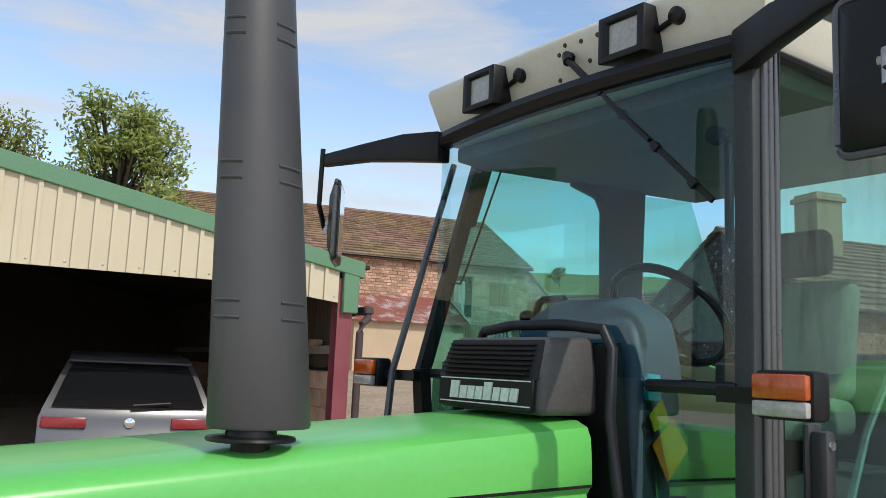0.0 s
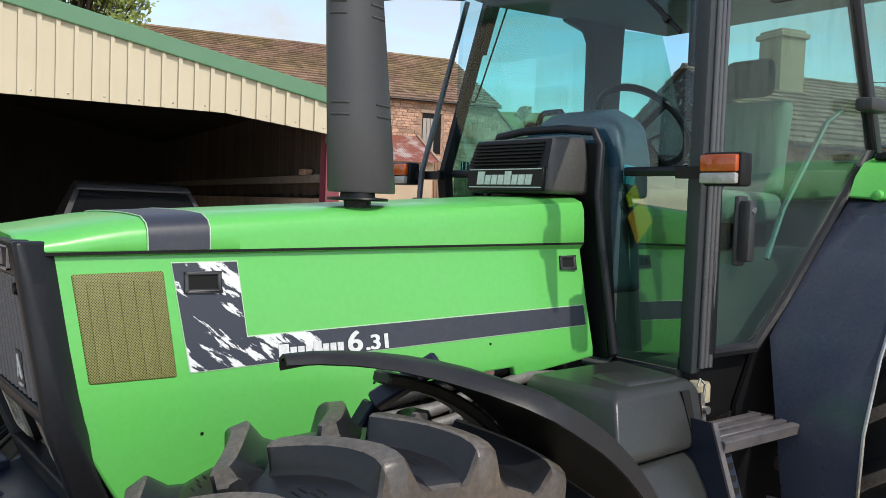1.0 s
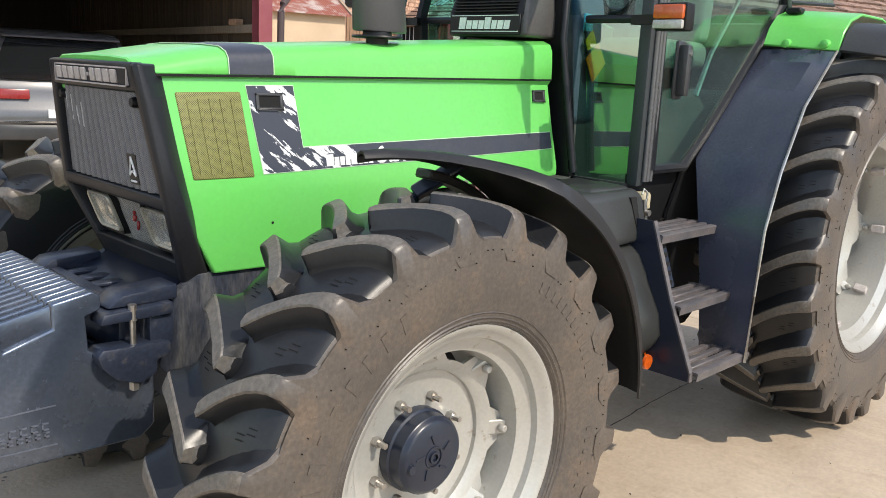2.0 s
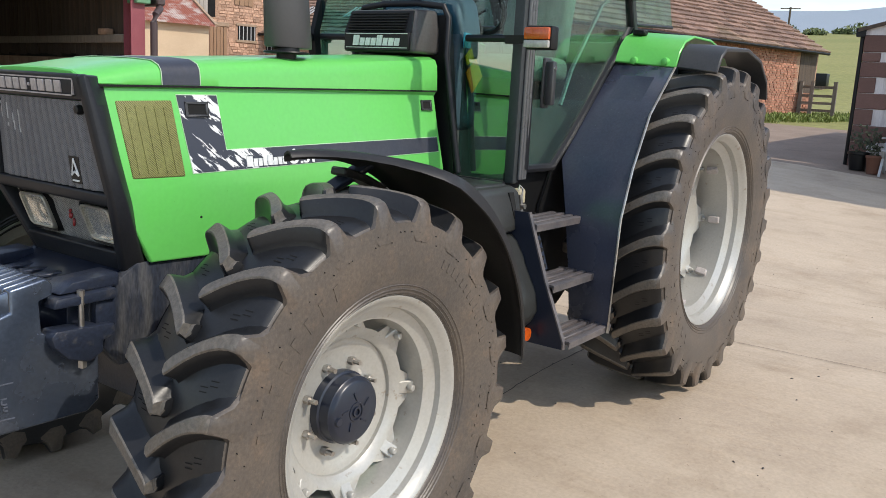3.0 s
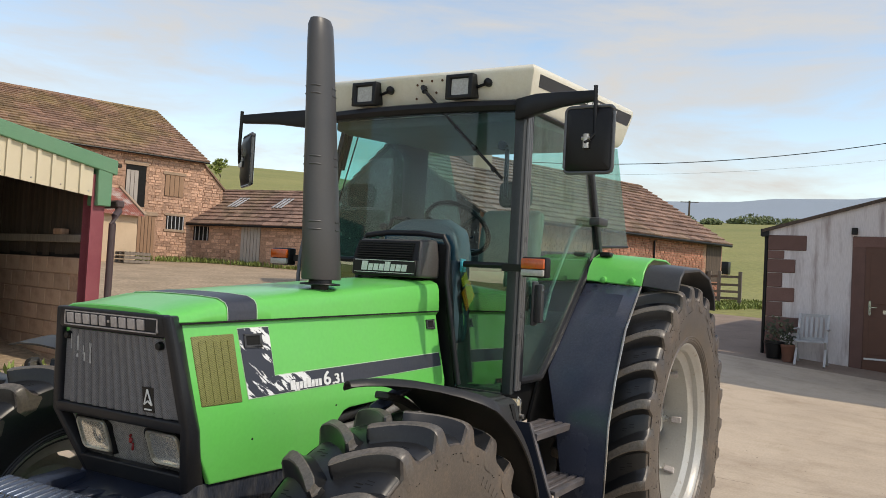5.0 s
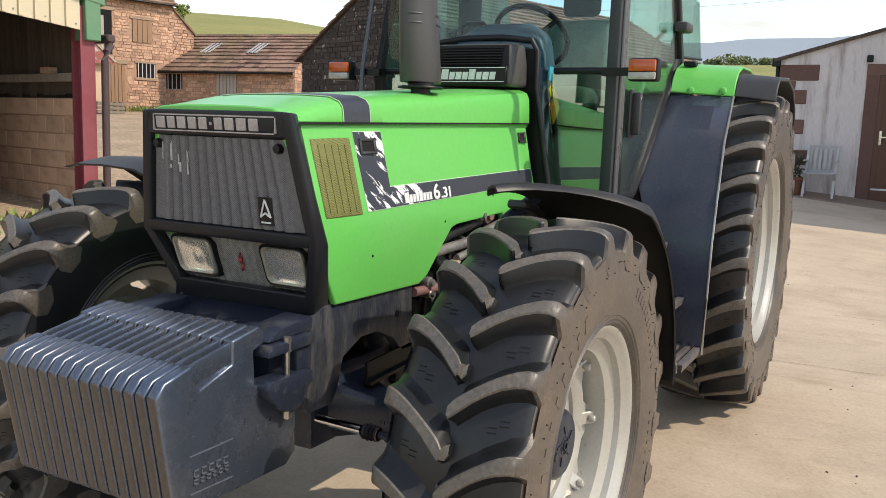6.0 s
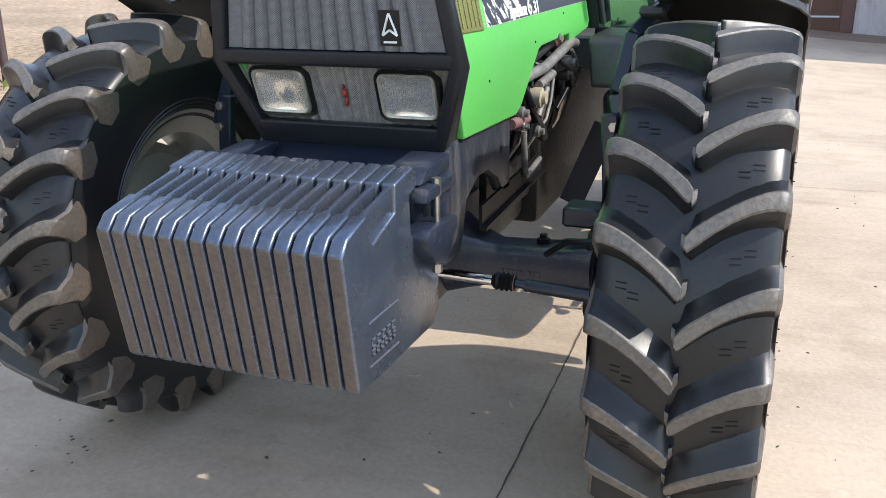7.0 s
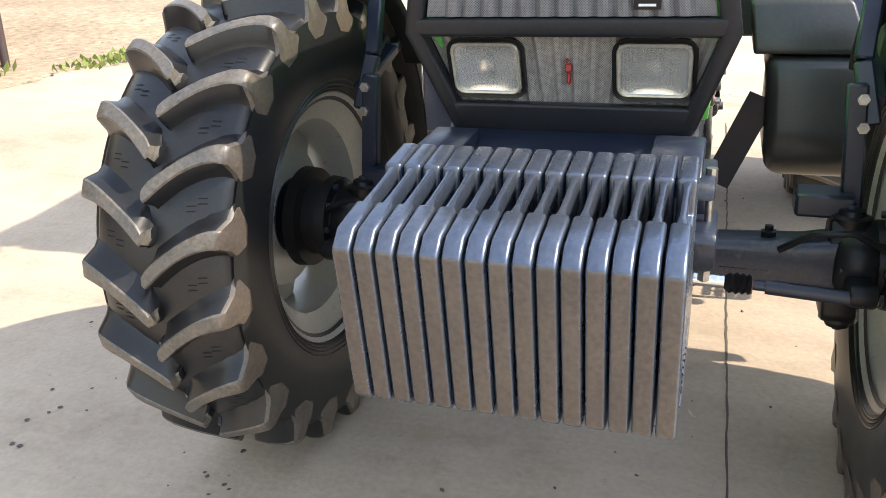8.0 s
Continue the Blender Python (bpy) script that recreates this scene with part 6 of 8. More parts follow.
# cab
bm = B()
prism(bm, [(0.86, 1.20), (1.24, 1.20), (1.55, 1.55), (1.80, 1.62), (2.36, 1.62), (2.36, 1.98), (2.46, 1.98), (2.46, 1.18), (0.86, 1.06)], "y", -0.58, 0.58)
rounded(bm, 0.01, 1)
cab = part("cab_floor", bm, M_CABTRIM, tractor, "grey trimmed cab floor")
bm = B()
prism(bm, [(0.86, 1.05), (0.86, 1.29), (1.22, 1.29), (1.46, 1.44), (1.52, 1.11)], "y", -0.602, -0.584)
rounded(bm, 0.005, 1)
part("door_sill", bm, M_BLACK, tractor)
PIL = [((0.885, 0.615, 1.24), (0.875, 0.625, 2.70), 0.055, 0.05), ((2.01, 0.64, 2.0), (1.75, 0.63, 2.68), 0.05, 0.045)]
for s in (-1, 1):
    for p0, p1, w, h in (PIL if s < 0 else ()):
        bm = B()
        bar(bm, (p0[0], s * p0[1], p0[2]), (p1[0], s * p1[1], p1[2]), w, h, (1, 0, 0))
        rounded(bm, 0.010, 2)
        part("cab_pillar", bm, M_PILLAR, tractor)
    for j in range(3 if s < 0 else 1):  # ribbed seal beside the front pillar
        bm = B()
        if s < 0:
            tube(bm, [(0.898 + 0.022 * j, s * 0.650, 1.26), (0.888 + 0.022 * j, s * 0.654, 2.69)], 0.0105, 10)
        else:
            tube(bm, [(0.70, 0.66, 1.30), (0.752, 0.677, 1.887), (1.022, 0.746, 2.661)], 0.012, 8)
        part("pillar_seal", bm, M_GLOSSBLACK, tractor, "glossy black rubber seal")
    if s > 0:
        bm = B()
        for p0, p1, w in (((0.885, 0.60, 1.24), (0.83, 0.62, 1.90), 0.05), ((0.83, 0.62, 1.88), (1.07, 0.64, 2.70), 0.03), ((1.10, 0.64, 2.70), (1.015, 0.64, 2.42), 0.05)):
            bar(bm, p0, p1, w, 0.04, (1, 0, 0))
        part("cab_pillar", bm, M_BLACK, tractor)
        bm = B()
        tube(bm, [(1.14, 0.60, 2.66), (0.985, 0.60, 2.24), (0.965, 0.60, 2.20), (0.93, 0.60, 2.20)], 0.004, 6)
        part("glass_trim", bm, M_BLACK, tractor)
        bm = B()  # broad trimmed door pillar
        prism(bm, [(1.68, 1.90), (1.87, 1.90), (1.90, 2.69), (1.50, 2.69), (1.50, 2.64), (1.64, 2.61), (1.67, 2.56)], "y", 0.57, 0.63)
        rounded(bm, 0.015, 2)
        part("cab_pillar", bm, M_PILLAR, tractor, "broad trimmed door pillar")
    DOOR = ([(0.945, 1.305)] if s < 0 else [(0.86, 1.88), (0.90, 1.305)]) + [ (1.20, 1.305), (1.36, 1.44), (1.52, 1.60), (1.75, 1.83), (1.955, 2.03), (1.715, 2.685), (0.935 if s < 0 else 1.09, 2.685)]
    bm = B()
    prism(bm, DOOR, "y", s * 0.640, s * 0.646)
    dg = part("door_glass", bm, M_DUSTGLASS, tractor, "tinted glass cab door", 0)
    dg.visible_shadow = False
    bm = B()
    tube(bm, [(x, s * 0.645, z) for x, z in DOOR] + [(DOOR[0][0], s * 0.645, DOOR[0][1])], 0.021, 8)
    part("door_frame", bm, M_FRAME, dg)
    bm = B()
    box(bm, 1.03, 1.07, s * 0.69 - 0.022, s * 0.69 + 0.022, 1.60, 1.80)
    box(bm, 1.035, 1.065, s * 0.665 - 0.02, s * 0.665 + 0.02, 1.61, 1.65)
    box(bm, 1.025, 1.085, s * 0.662 - 0.010, s * 0.662 + 0.010, 1.585, 1.815)
    rounded(bm, 0.01, 2)
    dh = part("door_handle", bm, M_PLASTIC, dg)
    bm = B()
    lathe(bm, [(0.0, s * 0.026), (0.011, s * 0.026), (0.012, s * 0.018), (0.012, 0.0)], (1.05, s * 0.69, 1.768), 12)
    part("lock_barrel", bm, M_CHROME, dh)
    bm = B()
    box(bm, 1.78, 1.93, s * 0.69 - 0.035, s * 0.69 + 0.035, 2.165, 2.215)
    rounded(bm, 0.012, 2)
    part("door_hinge", bm, M_PLASTIC, dg)
    bm = B()
    tube(bm, [(1.80, s * 0.60, 2.17), (1.72, s * 0.585, 2.12), (1.45, s * 0.58, 1.78), (1.36, s * 0.58, 1.60)], 0.011, 8)
    part("grab_rail", bm, M_STEEL, dg)
    bm = B()
    prism(bm, [(2.05, 2.05), (2.56, 2.08), (2.27, 2.70), (1.80, 2.66)], "y", s * 0.635, s * 0.64)
    qg = part("quarter_glass", bm, M_DUSTGLASS, tractor, "", 0)
    qg.visible_shadow = False
    bm = B()
    tube(bm, [(2.05, s * 0.638, 2.05), (2.56, s * 0.638, 2.08)], 0.010, 6)
    part("glass_frame", bm, M_FRAME, qg)
bm = B()
tube(bm, [(2.46, -0.58, 2.0), (2.46, 0.58, 2.0)], 0.03, 8)
part("rear_sill", bm, M_BLACK, tractor)
# windscreen, curved
def screen_x(y):
    return 0.865 - 0.05 * (1 - (y / 0.6) ** 2)


bm = B()
rows = []
ys = [lerp(-0.6, 0.6, k / 12) for k in range(13)]
for z in (1.90, 2.28, 2.70):
    rows.append([bm.verts.new((screen_x(y), y, z)) for y in ys])
for a, b in zip(rows, rows[1:]):
    for i in range(12):
        poly_face(bm, (a[i], a[i + 1], b[i + 1], b[i]))
ws = part("windscreen", bm, M_GLASS, tractor, "tinted curved windscreen", 60)
ws.visible_shadow = False
for s in (-1, 1):
    bm = B()
    prism(bm, [(s * 0.325, 1.25), (s * 0.595, 1.25), (s * 0.595, 1.875), (s * 0.325, 1.875)], "x", 0.862, 0.867)
    lg = part("lower_screen", bm, M_COATED, tractor, "", 0)
    lg.visible_shadow = False
    bm = B()
    tube(bm, [(0.862, s * 0.34, 1.885), (0.862, s * 0.60, 1.885)], 0.016, 8)
    part("screen_bar", bm, M_FRAME, tractor)
    bm = B()
    tube(bm, [(0.85, s * 0.60, 1.23), (0.85, s * 0.335, 1.23)], 0.02, 8)
    part("screen_bar", bm, M_FRAME, tractor)
bm = B()
tube(bm, [(0.80, -0.375, 1.27), (0.79, -0.345, 1.45), (0.775, -0.315, 1.66), (0.785, -0.285, 1.80), (0.80, -0.275, 1.97), (0.80, -0.245, 2.02), (0.79, -0.1, 2.035), (0.79, 0.1, 2.035), (0.80, 0.245, 2.02), (0.80, 0.275, 1.97), (0.785, 0.285, 1.80), (0.775, 0.315, 1.66), (0.79, 0.345, 1.45), (0.80, 0.375, 1.27)], 0.015, 10)
part("bulkhead_seal", bm, M_FRAME, tractor)
bm = B()
loft(bm, [[(0.79, y * w, z) for y, z in ((-0.36, 1.25), (0.36, 1.25), (0.30, 1.66), (0.26, 1.98), (-0.26, 1.98), (-0.30, 1.66))] for w in (1, )] + [[(0.86, y, z) for y, z in ((-0.34, 1.25), (0.34, 1.25), (0.29, 1.66), (0.25, 1.99), (-0.25, 1.99), (-0.29, 1.66))]])
part("bulkhead", bm, M_BLACK, tractor)
# roof
bm = B()
def roof_ring(x0, x1, y, z0, z1):
    return [(x0, -y, z0), (x0, y, z0), (x1, y, z1), (x1, -y, z1)]
loft(bm, [roof_ring(0.915, 2.30, 0.635, 2.69, 2.715), roof_ring(0.898, 2.33, 0.65, 2.716, 2.745), roof_ring(0.853, 2.40, 0.69, 2.868, 2.93), roof_ring(0.849, 2.405, 0.693, 2.893, 2.965), roof_ring(0.87, 2.39, 0.68, 2.908, 2.98), roof_ring(1.02, 2.25, 0.56, 2.935, 3.0)])
rounded(bm, 0.012, 2, 25)
roof = part("cab_roof", bm, M_CREAM, tractor, "cream moulded cab roof")
for s in (-1, 1):
    bm = B()
    loft(bm, [[(x, s * y, z) for x, y, z in ((0.95, 0.672 + o, 2.808), (2.33, 0.673 + o, 2.860), (2.36, 0.691 + o, 2.935), (0.93, 0.689 + o, 2.868))] for o in (-0.006, 0.004)])
    rs = part("roof_side_panel", bm, M_PLASTIC, roof)
    xb = 1.38
    for k in range(10):
        w = 0.058 if k != 5 else 0.03
        bm = B()
        loft(bm, [[(x, s * y, z) for x, y, z in ((xb, 0.678 + o, 2.830 + 0.042 * (xb - 1.05)), (xb + w, 0.678 + o, 2.832 + 0.042 * (xb - 1.05)), (xb + w, 0.687 + o, 2.866 + 0.042 * (xb - 1.05)), (xb, 0.687 + o, 2.864 + 0.042 * (xb - 1.05)))] for o in (0.0, 0.0075)])
        part("roof_badge_bar", bm, M_LABEL, rs)
        xb += w + 0.016
bm = B()
prism(bm, [(0.94, 2.635), (1.05, 2.628), (2.28, 2.69), (2.28, 2.725), (0.94, 2.689)], "y", -0.62, 0.62)
rounded(bm, 0.012, 2)
part("headliner", bm, M_LINER, tractor)
# open screw holes round the wiper and the lamps
for yh, zh in ((0.025, 2.775), (0.01, 2.845), (-0.085, 2.86), (-0.105, 2.80), (-0.02, 2.865), (0.46, 2.80), (0.445, 2.845), (-0.15, 2.86)):
    bm = B()
    lathe(bm, [(0.0, -0.003), (0.0065, -0.003), (0.0075, 0.004), (0.0, 0.004)], (lerp(0.898, 0.853, (zh - 2.716) / 0.152), yh, zh), 10, "x")
    part("screw_hole", bm, M_RUSTSPOT, roof)
# work lamps
for yl in (-0.283, 0.332):
    bm = B()
    loft(bm, [[(0.815 + dx, yl + sy * w, 2.808 + sz * h + dx * 0.12) for sy, sz in ((-1, -1), (1, -1), (1, 1), (-1, 1))] for dx, w, h in ((0.12, 0.060, 0.050), (0.08, 0.078, 0.062), (-0.012, 0.082, 0.066), (-0.012, 0.056, 0.046), (0.012, 0.050, 0.040))])
    rounded(bm, 0.006, 2)
    wl = part("work_lamp", bm, M_BLACK, tractor)
    bm = B()
    loft(bm, [[(0.818 + dx, yl + sy * w, 2.808 + sz * h) for sy, sz in ((-1, -1), (1, -1), (1, 1), (-1, 1))] for dx, w, h in ((0.012, 0.053, 0.043), (0.0, 0.052, 0.042))])
    part("lens", bm, M_CLEARLENS, wl)
    bm = B()
    tube(bm, [(0.862, yl - 0.08, 2.81), (0.862, yl - 0.135, 2.825)], 0.008, 8)
    lathe(bm, [(0.0, -0.02), (0.022, -0.01), (0.022, 0.015), (0.0, 0.02)], (0.857, yl - 0.145, 2.828), 14, "x")
    part("lamp_knob", bm, M_BLACK, wl)
# wiper
bm = B()
tube(bm, [(0.90, -0.035, 2.825), (0.845, -0.037, 2.825), (0.835, -0.055, 2.80)], 0.016, 8)
bar(bm, (0.838, -0.046, 2.812), (0.828, -0.20, 2.665), 0.024, 0.012)
bar(bm, (0.828, -0.195, 2.67), (0.83, -0.365, 2.505), 0.014, 0.010)
bar(bm, (0.836, -0.215, 2.645), (0.846, -0.545, 2.325), 0.010, 0.014)
for q in (0.15, 0.5, 0.85):
    bar(bm, (0.838, lerp(-0.215, -0.545, q) - 0.006, lerp(2.645, 2.325, q) - 0.008), (0.838, lerp(-0.215, -0.545, q) + 0.006, lerp(2.645, 2.325, q) + 0.008), 0.02, 0.02)
part("wiper", bm, M_BLACK, tractor)
# mirrors
for s, (hx, hy, hz), ang in ((-1, (0.680, -1.07, 2.475), 90), (1, (0.748, 1.122, 2.443), 57.0)):
    bm = B()
    loft(bm, [[(x, s * y, z + dz) for dz in (-h, h)] + [(x + w, s * y, z + dz) for dz in (h, -h)] for x, y, z, w, h in ((0.84, 0.60, 2.675, 0.06, 0.055), (0.78, 0.74, 2.685, 0.05, 0.05), (0.72, 0.90, 2.685, 0.04, 0.035), (0.65, 1.10, 2.675, 0.03, 0.025))])
    rounded(bm, 0.008, 2)
    arm = part("mirror_arm", bm, M_BLACK, tractor)
    bm = B()
    d = Vector((math.cos(math.radians(ang)), math.sin(math.radians(ang)), 0))
    nrm = Vector((d.y, -d.x, 0))
    C = Vector((hx, hy, hz))
    back = C - nrm * 0.05
    tube(bm, [(0.655, s * 1.10, 2.72), (0.655, s * 1.105, 2.50), back + Vector((0, 0, -0.02)), C - nrm * 0.02 + Vector((0, 0, -0.04))], 0.010, 8)
    part("mirror_rod", bm, M_BLACK, arm)
    bm = B()
    loft(bm, [[C + nrm * dx + d * yy * k + Vector((0, 0, zz * k)) for yy, zz in ((-0.117, -0.152), (0.117, -0.152), (0.117, 0.152), (-0.117, 0.152))] for dx, k in ((-0.030, 0.62), (-0.012, 0.93), (0.0, 1.0), (0.012, 1.0))])
    rounded(bm, 0.03, 4)
    mh = part("mirror_housing", bm, M_BLACK, arm, "black rounded mirror housing")
    bm = B()  # raised glossy rim and the clamp on the back
    edge = []
    for cy_, cz_, a0 in ((0.092, 0.127, 0), (-0.092, 0.127, 90), (-0.092, -0.127, 180), (0.092, -0.127, 270)):
        for j in range(5):
            an = math.radians(a0 + 22.5 * j)
            edge.append(C - nrm * 0.004 + d * (cy_ + 0.025 * math.cos(an)) + Vector((0, 0, cz_ + 0.025 * math.sin(an))))
    tube(bm, edge + edge[:1], 0.0085, 8, cap=False)
    part("mirror_rim", bm, M_GLOSSBLACK, mh)
    bm = B()
    q0 = C - nrm * 0.040
    tube(bm, [q0 + Vector((0, 0, -0.045)), q0 + Vector((0, 0, 0.02))], 0.016, 10)
    tube(bm, [q0 - d * 0.02, q0 + d * 0.02], 0.011, 8)
    part("mirror_clamp", bm, M_STEEL, mh)
    bm = B()
    loft(bm, [[C + nrm * dx + d * yy + Vector((0, 0, zz)) for yy, zz in ((-0.10, -0.135), (0.10, -0.135), (0.10, 0.135), (-0.10, 0.135))] for dx in (0.0125, 0.015)])
    part("mirror_glass", bm, M_MIRROR, mh)
    # front indicators
    bm = B()
    box(bm, 0.725, 0.785, s * 0.80 - 0.066, s * 0.80 + 0.066, 1.832, 1.93)
    rounded(bm, 0.01, 2)
    ind = part("front_indicator", bm, M_BLACK, tractor)
    bm = B()
    box(bm, 0.705, 0.726, s * 0.80 - 0.060, s * 0.80 + 0.060, 1.872, 1.922)
    rounded(bm, 0.006, 2)
    part("lens", bm, M_ORANGE, ind, "amber indicator lens")
    bm = B()
    box(bm, 0.705, 0.726, s * 0.80 - 0.060, s * 0.80 + 0.060, 1.838, 1.870)
    rounded(bm, 0.006, 2)
    part("lens", bm, M_CLEARLENS, ind, "clear side light lens")
    bm = B()
    bar(bm, (0.80, s * 0.60, 1.875), (0.77, s * 0.76, 1.875), 0.03, 0.035)
    part("indicator_arm", bm, M_BLACK, ind)
# interior
bm = B()
loft(bm, [[(0.90, -0.26, 1.45), (0.90, 0.22, 1.45), (1.16, 0.18, 1.45), (1.16, -0.22, 1.45)], [(0.89, -0.28, 1.93), (0.89, 0.24, 1.93), (1.14, 0.20, 1.93), (1.14, -0.24, 1.93)], [(0.91, -0.25, 2.06), (0.91, 0.22, 2.06), (1.12, 0.18, 2.08), (1.12, -0.22, 2.08)], [(0.96, -0.15, 2.125), (0.96, 0.13, 2.125), (1.08, 0.11, 2.13), (1.08, -0.13, 2.13)]])
rounded(bm, 0.045, 3)
part("steering_console", bm, M_DASH, tractor, "blue-grey steering console")
bm = B()
C = Vector((1.35, 0.0, 2.10))
ax = Vector((0.7071, 0, 0.7071))
u = Vector((0, 1, 0))
v = ax.cross(u)
ring = [C + 0.20 * (u * math.cos(2 * math.pi * k / 36) + v * math.sin(2 * math.pi * k / 36)) for k in range(37)]
tube(bm, ring, 0.015, 8, cap=False)
for a in (0.5, 2.6, 4.7):
    bar(bm, C - ax * 0.03, C + 0.195 * (u * math.cos(a) + v * math.sin(a)), 0.03, 0.012)
tube(bm, [C - ax * 0.02, C - ax * 0.30], 0.03, 10)
part("steering_wheel", bm, M_BLACK, tractor)
bm = B()
loft(bm, [[(1.62, -0.23, z), (1.62, 0.23, z), (2.08, 0.23, z), (2.08, -0.23, z)] for z in (1.72, 1.86)])
rounded(bm, 0.05, 3)
seat = part("driver_seat", bm, M_SEAT, tractor, "grey fabric driver's seat")
bm = B()
loft(bm, [[(1.99 + d, -0.23, z), (1.99 + d, 0.23, z), (2.11 + d, 0.21, z), (2.11 + d, -0.21, z)] for z, d in ((1.84, 0), (2.05, 0.02), (2.28, 0.06))])
rounded(bm, 0.05, 3)
part("seat_back", bm, M_SEAT, seat)
bm = B()
loft(bm, [[(2.07, -0.12, z), (2.07, 0.12, z), (2.15, 0.12, z), (2.15, -0.12, z)] for z in (2.30, 2.475)])
rounded(bm, 0.04, 3)
part("head_rest", bm, M_HEADREST, seat)
bm = B()
box(bm, 1.65, 2.05, -0.16, 0.16, 1.62, 1.73)
part("seat_base", bm, M_BLACK, seat)
bm = B()  # loop handle with a knob on the console's far shoulder
tube(bm, [(1.0, 0.30, 1.60), (1.0, 0.285, 2.02), (1.0, 0.275, 2.075)], 0.011, 8)
lathe(bm, [(0.0, -0.024), (0.017, -0.018), (0.022, 0.0), (0.017, 0.018), (0.0, 0.024)], (1.0, 0.282, 2.080), 14, "y")
tube(bm, [(1.0, 0.25, 2.06), (1.0, 0.225, 2.120), (1.0, 0.205, 2.132), (1.0, 0.115, 2.132), (1.0, 0.105, 2.118)], 0.012, 8)
part("console_handle", bm, M_BLACK, tractor)
bm = B()  # column shroud and stalks under the wheel
loft(bm, [[(1.10 + dx, -w, 2.02 + dz), (1.10 + dx, w, 2.02 + dz), (1.13 + dx, w, 1.93 + dz), (1.13 + dx, -w, 1.93 + dz)] for dx, dz, w in ((0.0, -0.02, 0.07), (0.10, 0.01, 0.06), (0.18, 0.04, 0.045))])
rounded(bm, 0.012, 2)
shroud = part("column_shroud", bm, M_BLACK, tractor)
for sy in (-1, 1):
    bm = B()
    tube(bm, [(1.22, sy * 0.05, 2.01), (1.24, sy * 0.13, 2.03), (1.25, sy * 0.17, 2.05)], 0.007, 8)
    part("stalk", bm, M_BLACK, shroud)
bm = B()  # grab handle hanging by the front pillar
tube(bm, [(0.918, -0.501, 2.507), (0.955, -0.505, 2.507), (0.963, -0.506, 2.49), (0.964, -0.506, 2.24)], 0.012, 10)
lathe(bm, [(0.0, -0.012), (0.024, -0.01), (0.026, 0.008), (0.0, 0.014)], (0.915, -0.501, 2.507), 16, "x")
part("grab_handle", bm, M_BLACK, tractor)
bm = B()
tube(bm, [(screen_x(y) + 0.012, y, 2.70) for y in ys], 0.034, 8)
part("screen_seal", bm, M_BLACK, tractor)
# labels on the console's side
for pts, m in (
        (((0.905, 1.915), (0.965, 1.91), (0.968, 1.845), (0.908, 1.845)), M_CYAN),
        (((0.972, 1.85), (1.005, 1.79), (0.945, 1.765), (0.925, 1.805)), M_YELLOW),
        (((1.018, 1.80), (1.078, 1.718), (0.998, 1.635), (0.938, 1.73)), M_ORLABEL)):
    bm = B()
    prism(bm, pts, "y", -0.292, -0.288)
    part("warning_label", bm, m, tractor)

tractor.scale = (1.018, 1.0, 1.007)
tractor.location = (0.8305, 0.006, 0.0)


# ---- buildings ----
EYE = (-2.953, -2.363, 1.785)


def along(az, d):
    return (EYE[0] + d * math.cos(radians(az)), EYE[1] + d * math.sin(radians(az)))


def frame_at(o, ang, side=-1):
    """Local axes on the ground: u along the wall, v behind it."""
    c, s = math.cos(ang), math.sin(ang)
    return lambda u, v, z: (o[0] + u * c - side * v * s, o[1] + u * s + side * v * c, z)


def lbox(bm, F, u0, u1, v0, v1, z0, z1):
    loft(bm, [[F(u, v0, z0), F(u, v1, z0), F(u, v1, z1), F(u, v0, z1)] for u in (u0, u1)])


BOXF = [(0, 1, 2, 3), (7, 6, 5, 4), (0, 4, 5, 1), (1, 5, 6, 2), (2, 6, 7, 3), (3, 7, 4, 0)]


def heap(name, blocks, material, parent, label="", kind="stuff"):
    """Many small eight-cornered pieces joined in one mesh."""
    vs, fs = [], []
    for b in blocks:
        n = len(vs)
        vs.extend(b)
        fs.extend(tuple(n + i for i in f) for f in BOXF)
    me = bpy.data.meshes.new(name)
    me.from_pydata(vs, [], fs)
    me.materials.append(material)
    ob = new(name, me)
    if parent is not None:
        ob.parent = parent
        ob.matrix_parent_inverse = parent.matrix_world.inverted()
    return tagged(ob, label, kind=kind)


def rubble(F, u0, u1, z0, top, v, rnd, holes=(), sw=(0.20, 0.50), sh=(0.11, 0.20)):
    """Coursed stones on the face v of a wall, proud of the mortar."""
    out = []
    z = z0
    zmax = max(top(u0), top(u1), top((u0 + u1) / 2))
    while z < zmax:
        h = rnd.uniform(*sh)
        u = u0 - rnd.uniform(0, 0.2)
        while u < u1:
            w = rnd.uniform(*sw)
            a, b = max(u, u0), min(u + w, u1)
            zt = min(z + h, top(a), top(b))
            if b - a > 0.06 and zt - z > 0.05 and not any(a < q[1] and b > q[0] and z < q[3] and zt > q[2] for q in holes):
                g, p = 0.012, rnd.uniform(0.01, 0.035)
                jz = rnd.uniform(-0.008, 0.008)
                k = [(a + g, z + g), (b - g, z + g + jz), (b - g, zt - g + jz), (a + g, zt - g)]
                out.append([F(x, v + 0.01, y) for x, y in k] + [F(lerp(x, (a + b) / 2, 0.06), v - p, lerp(y, (z + zt) / 2, 0.06)) for x, y in k])
            u += w
        z += h
    return out


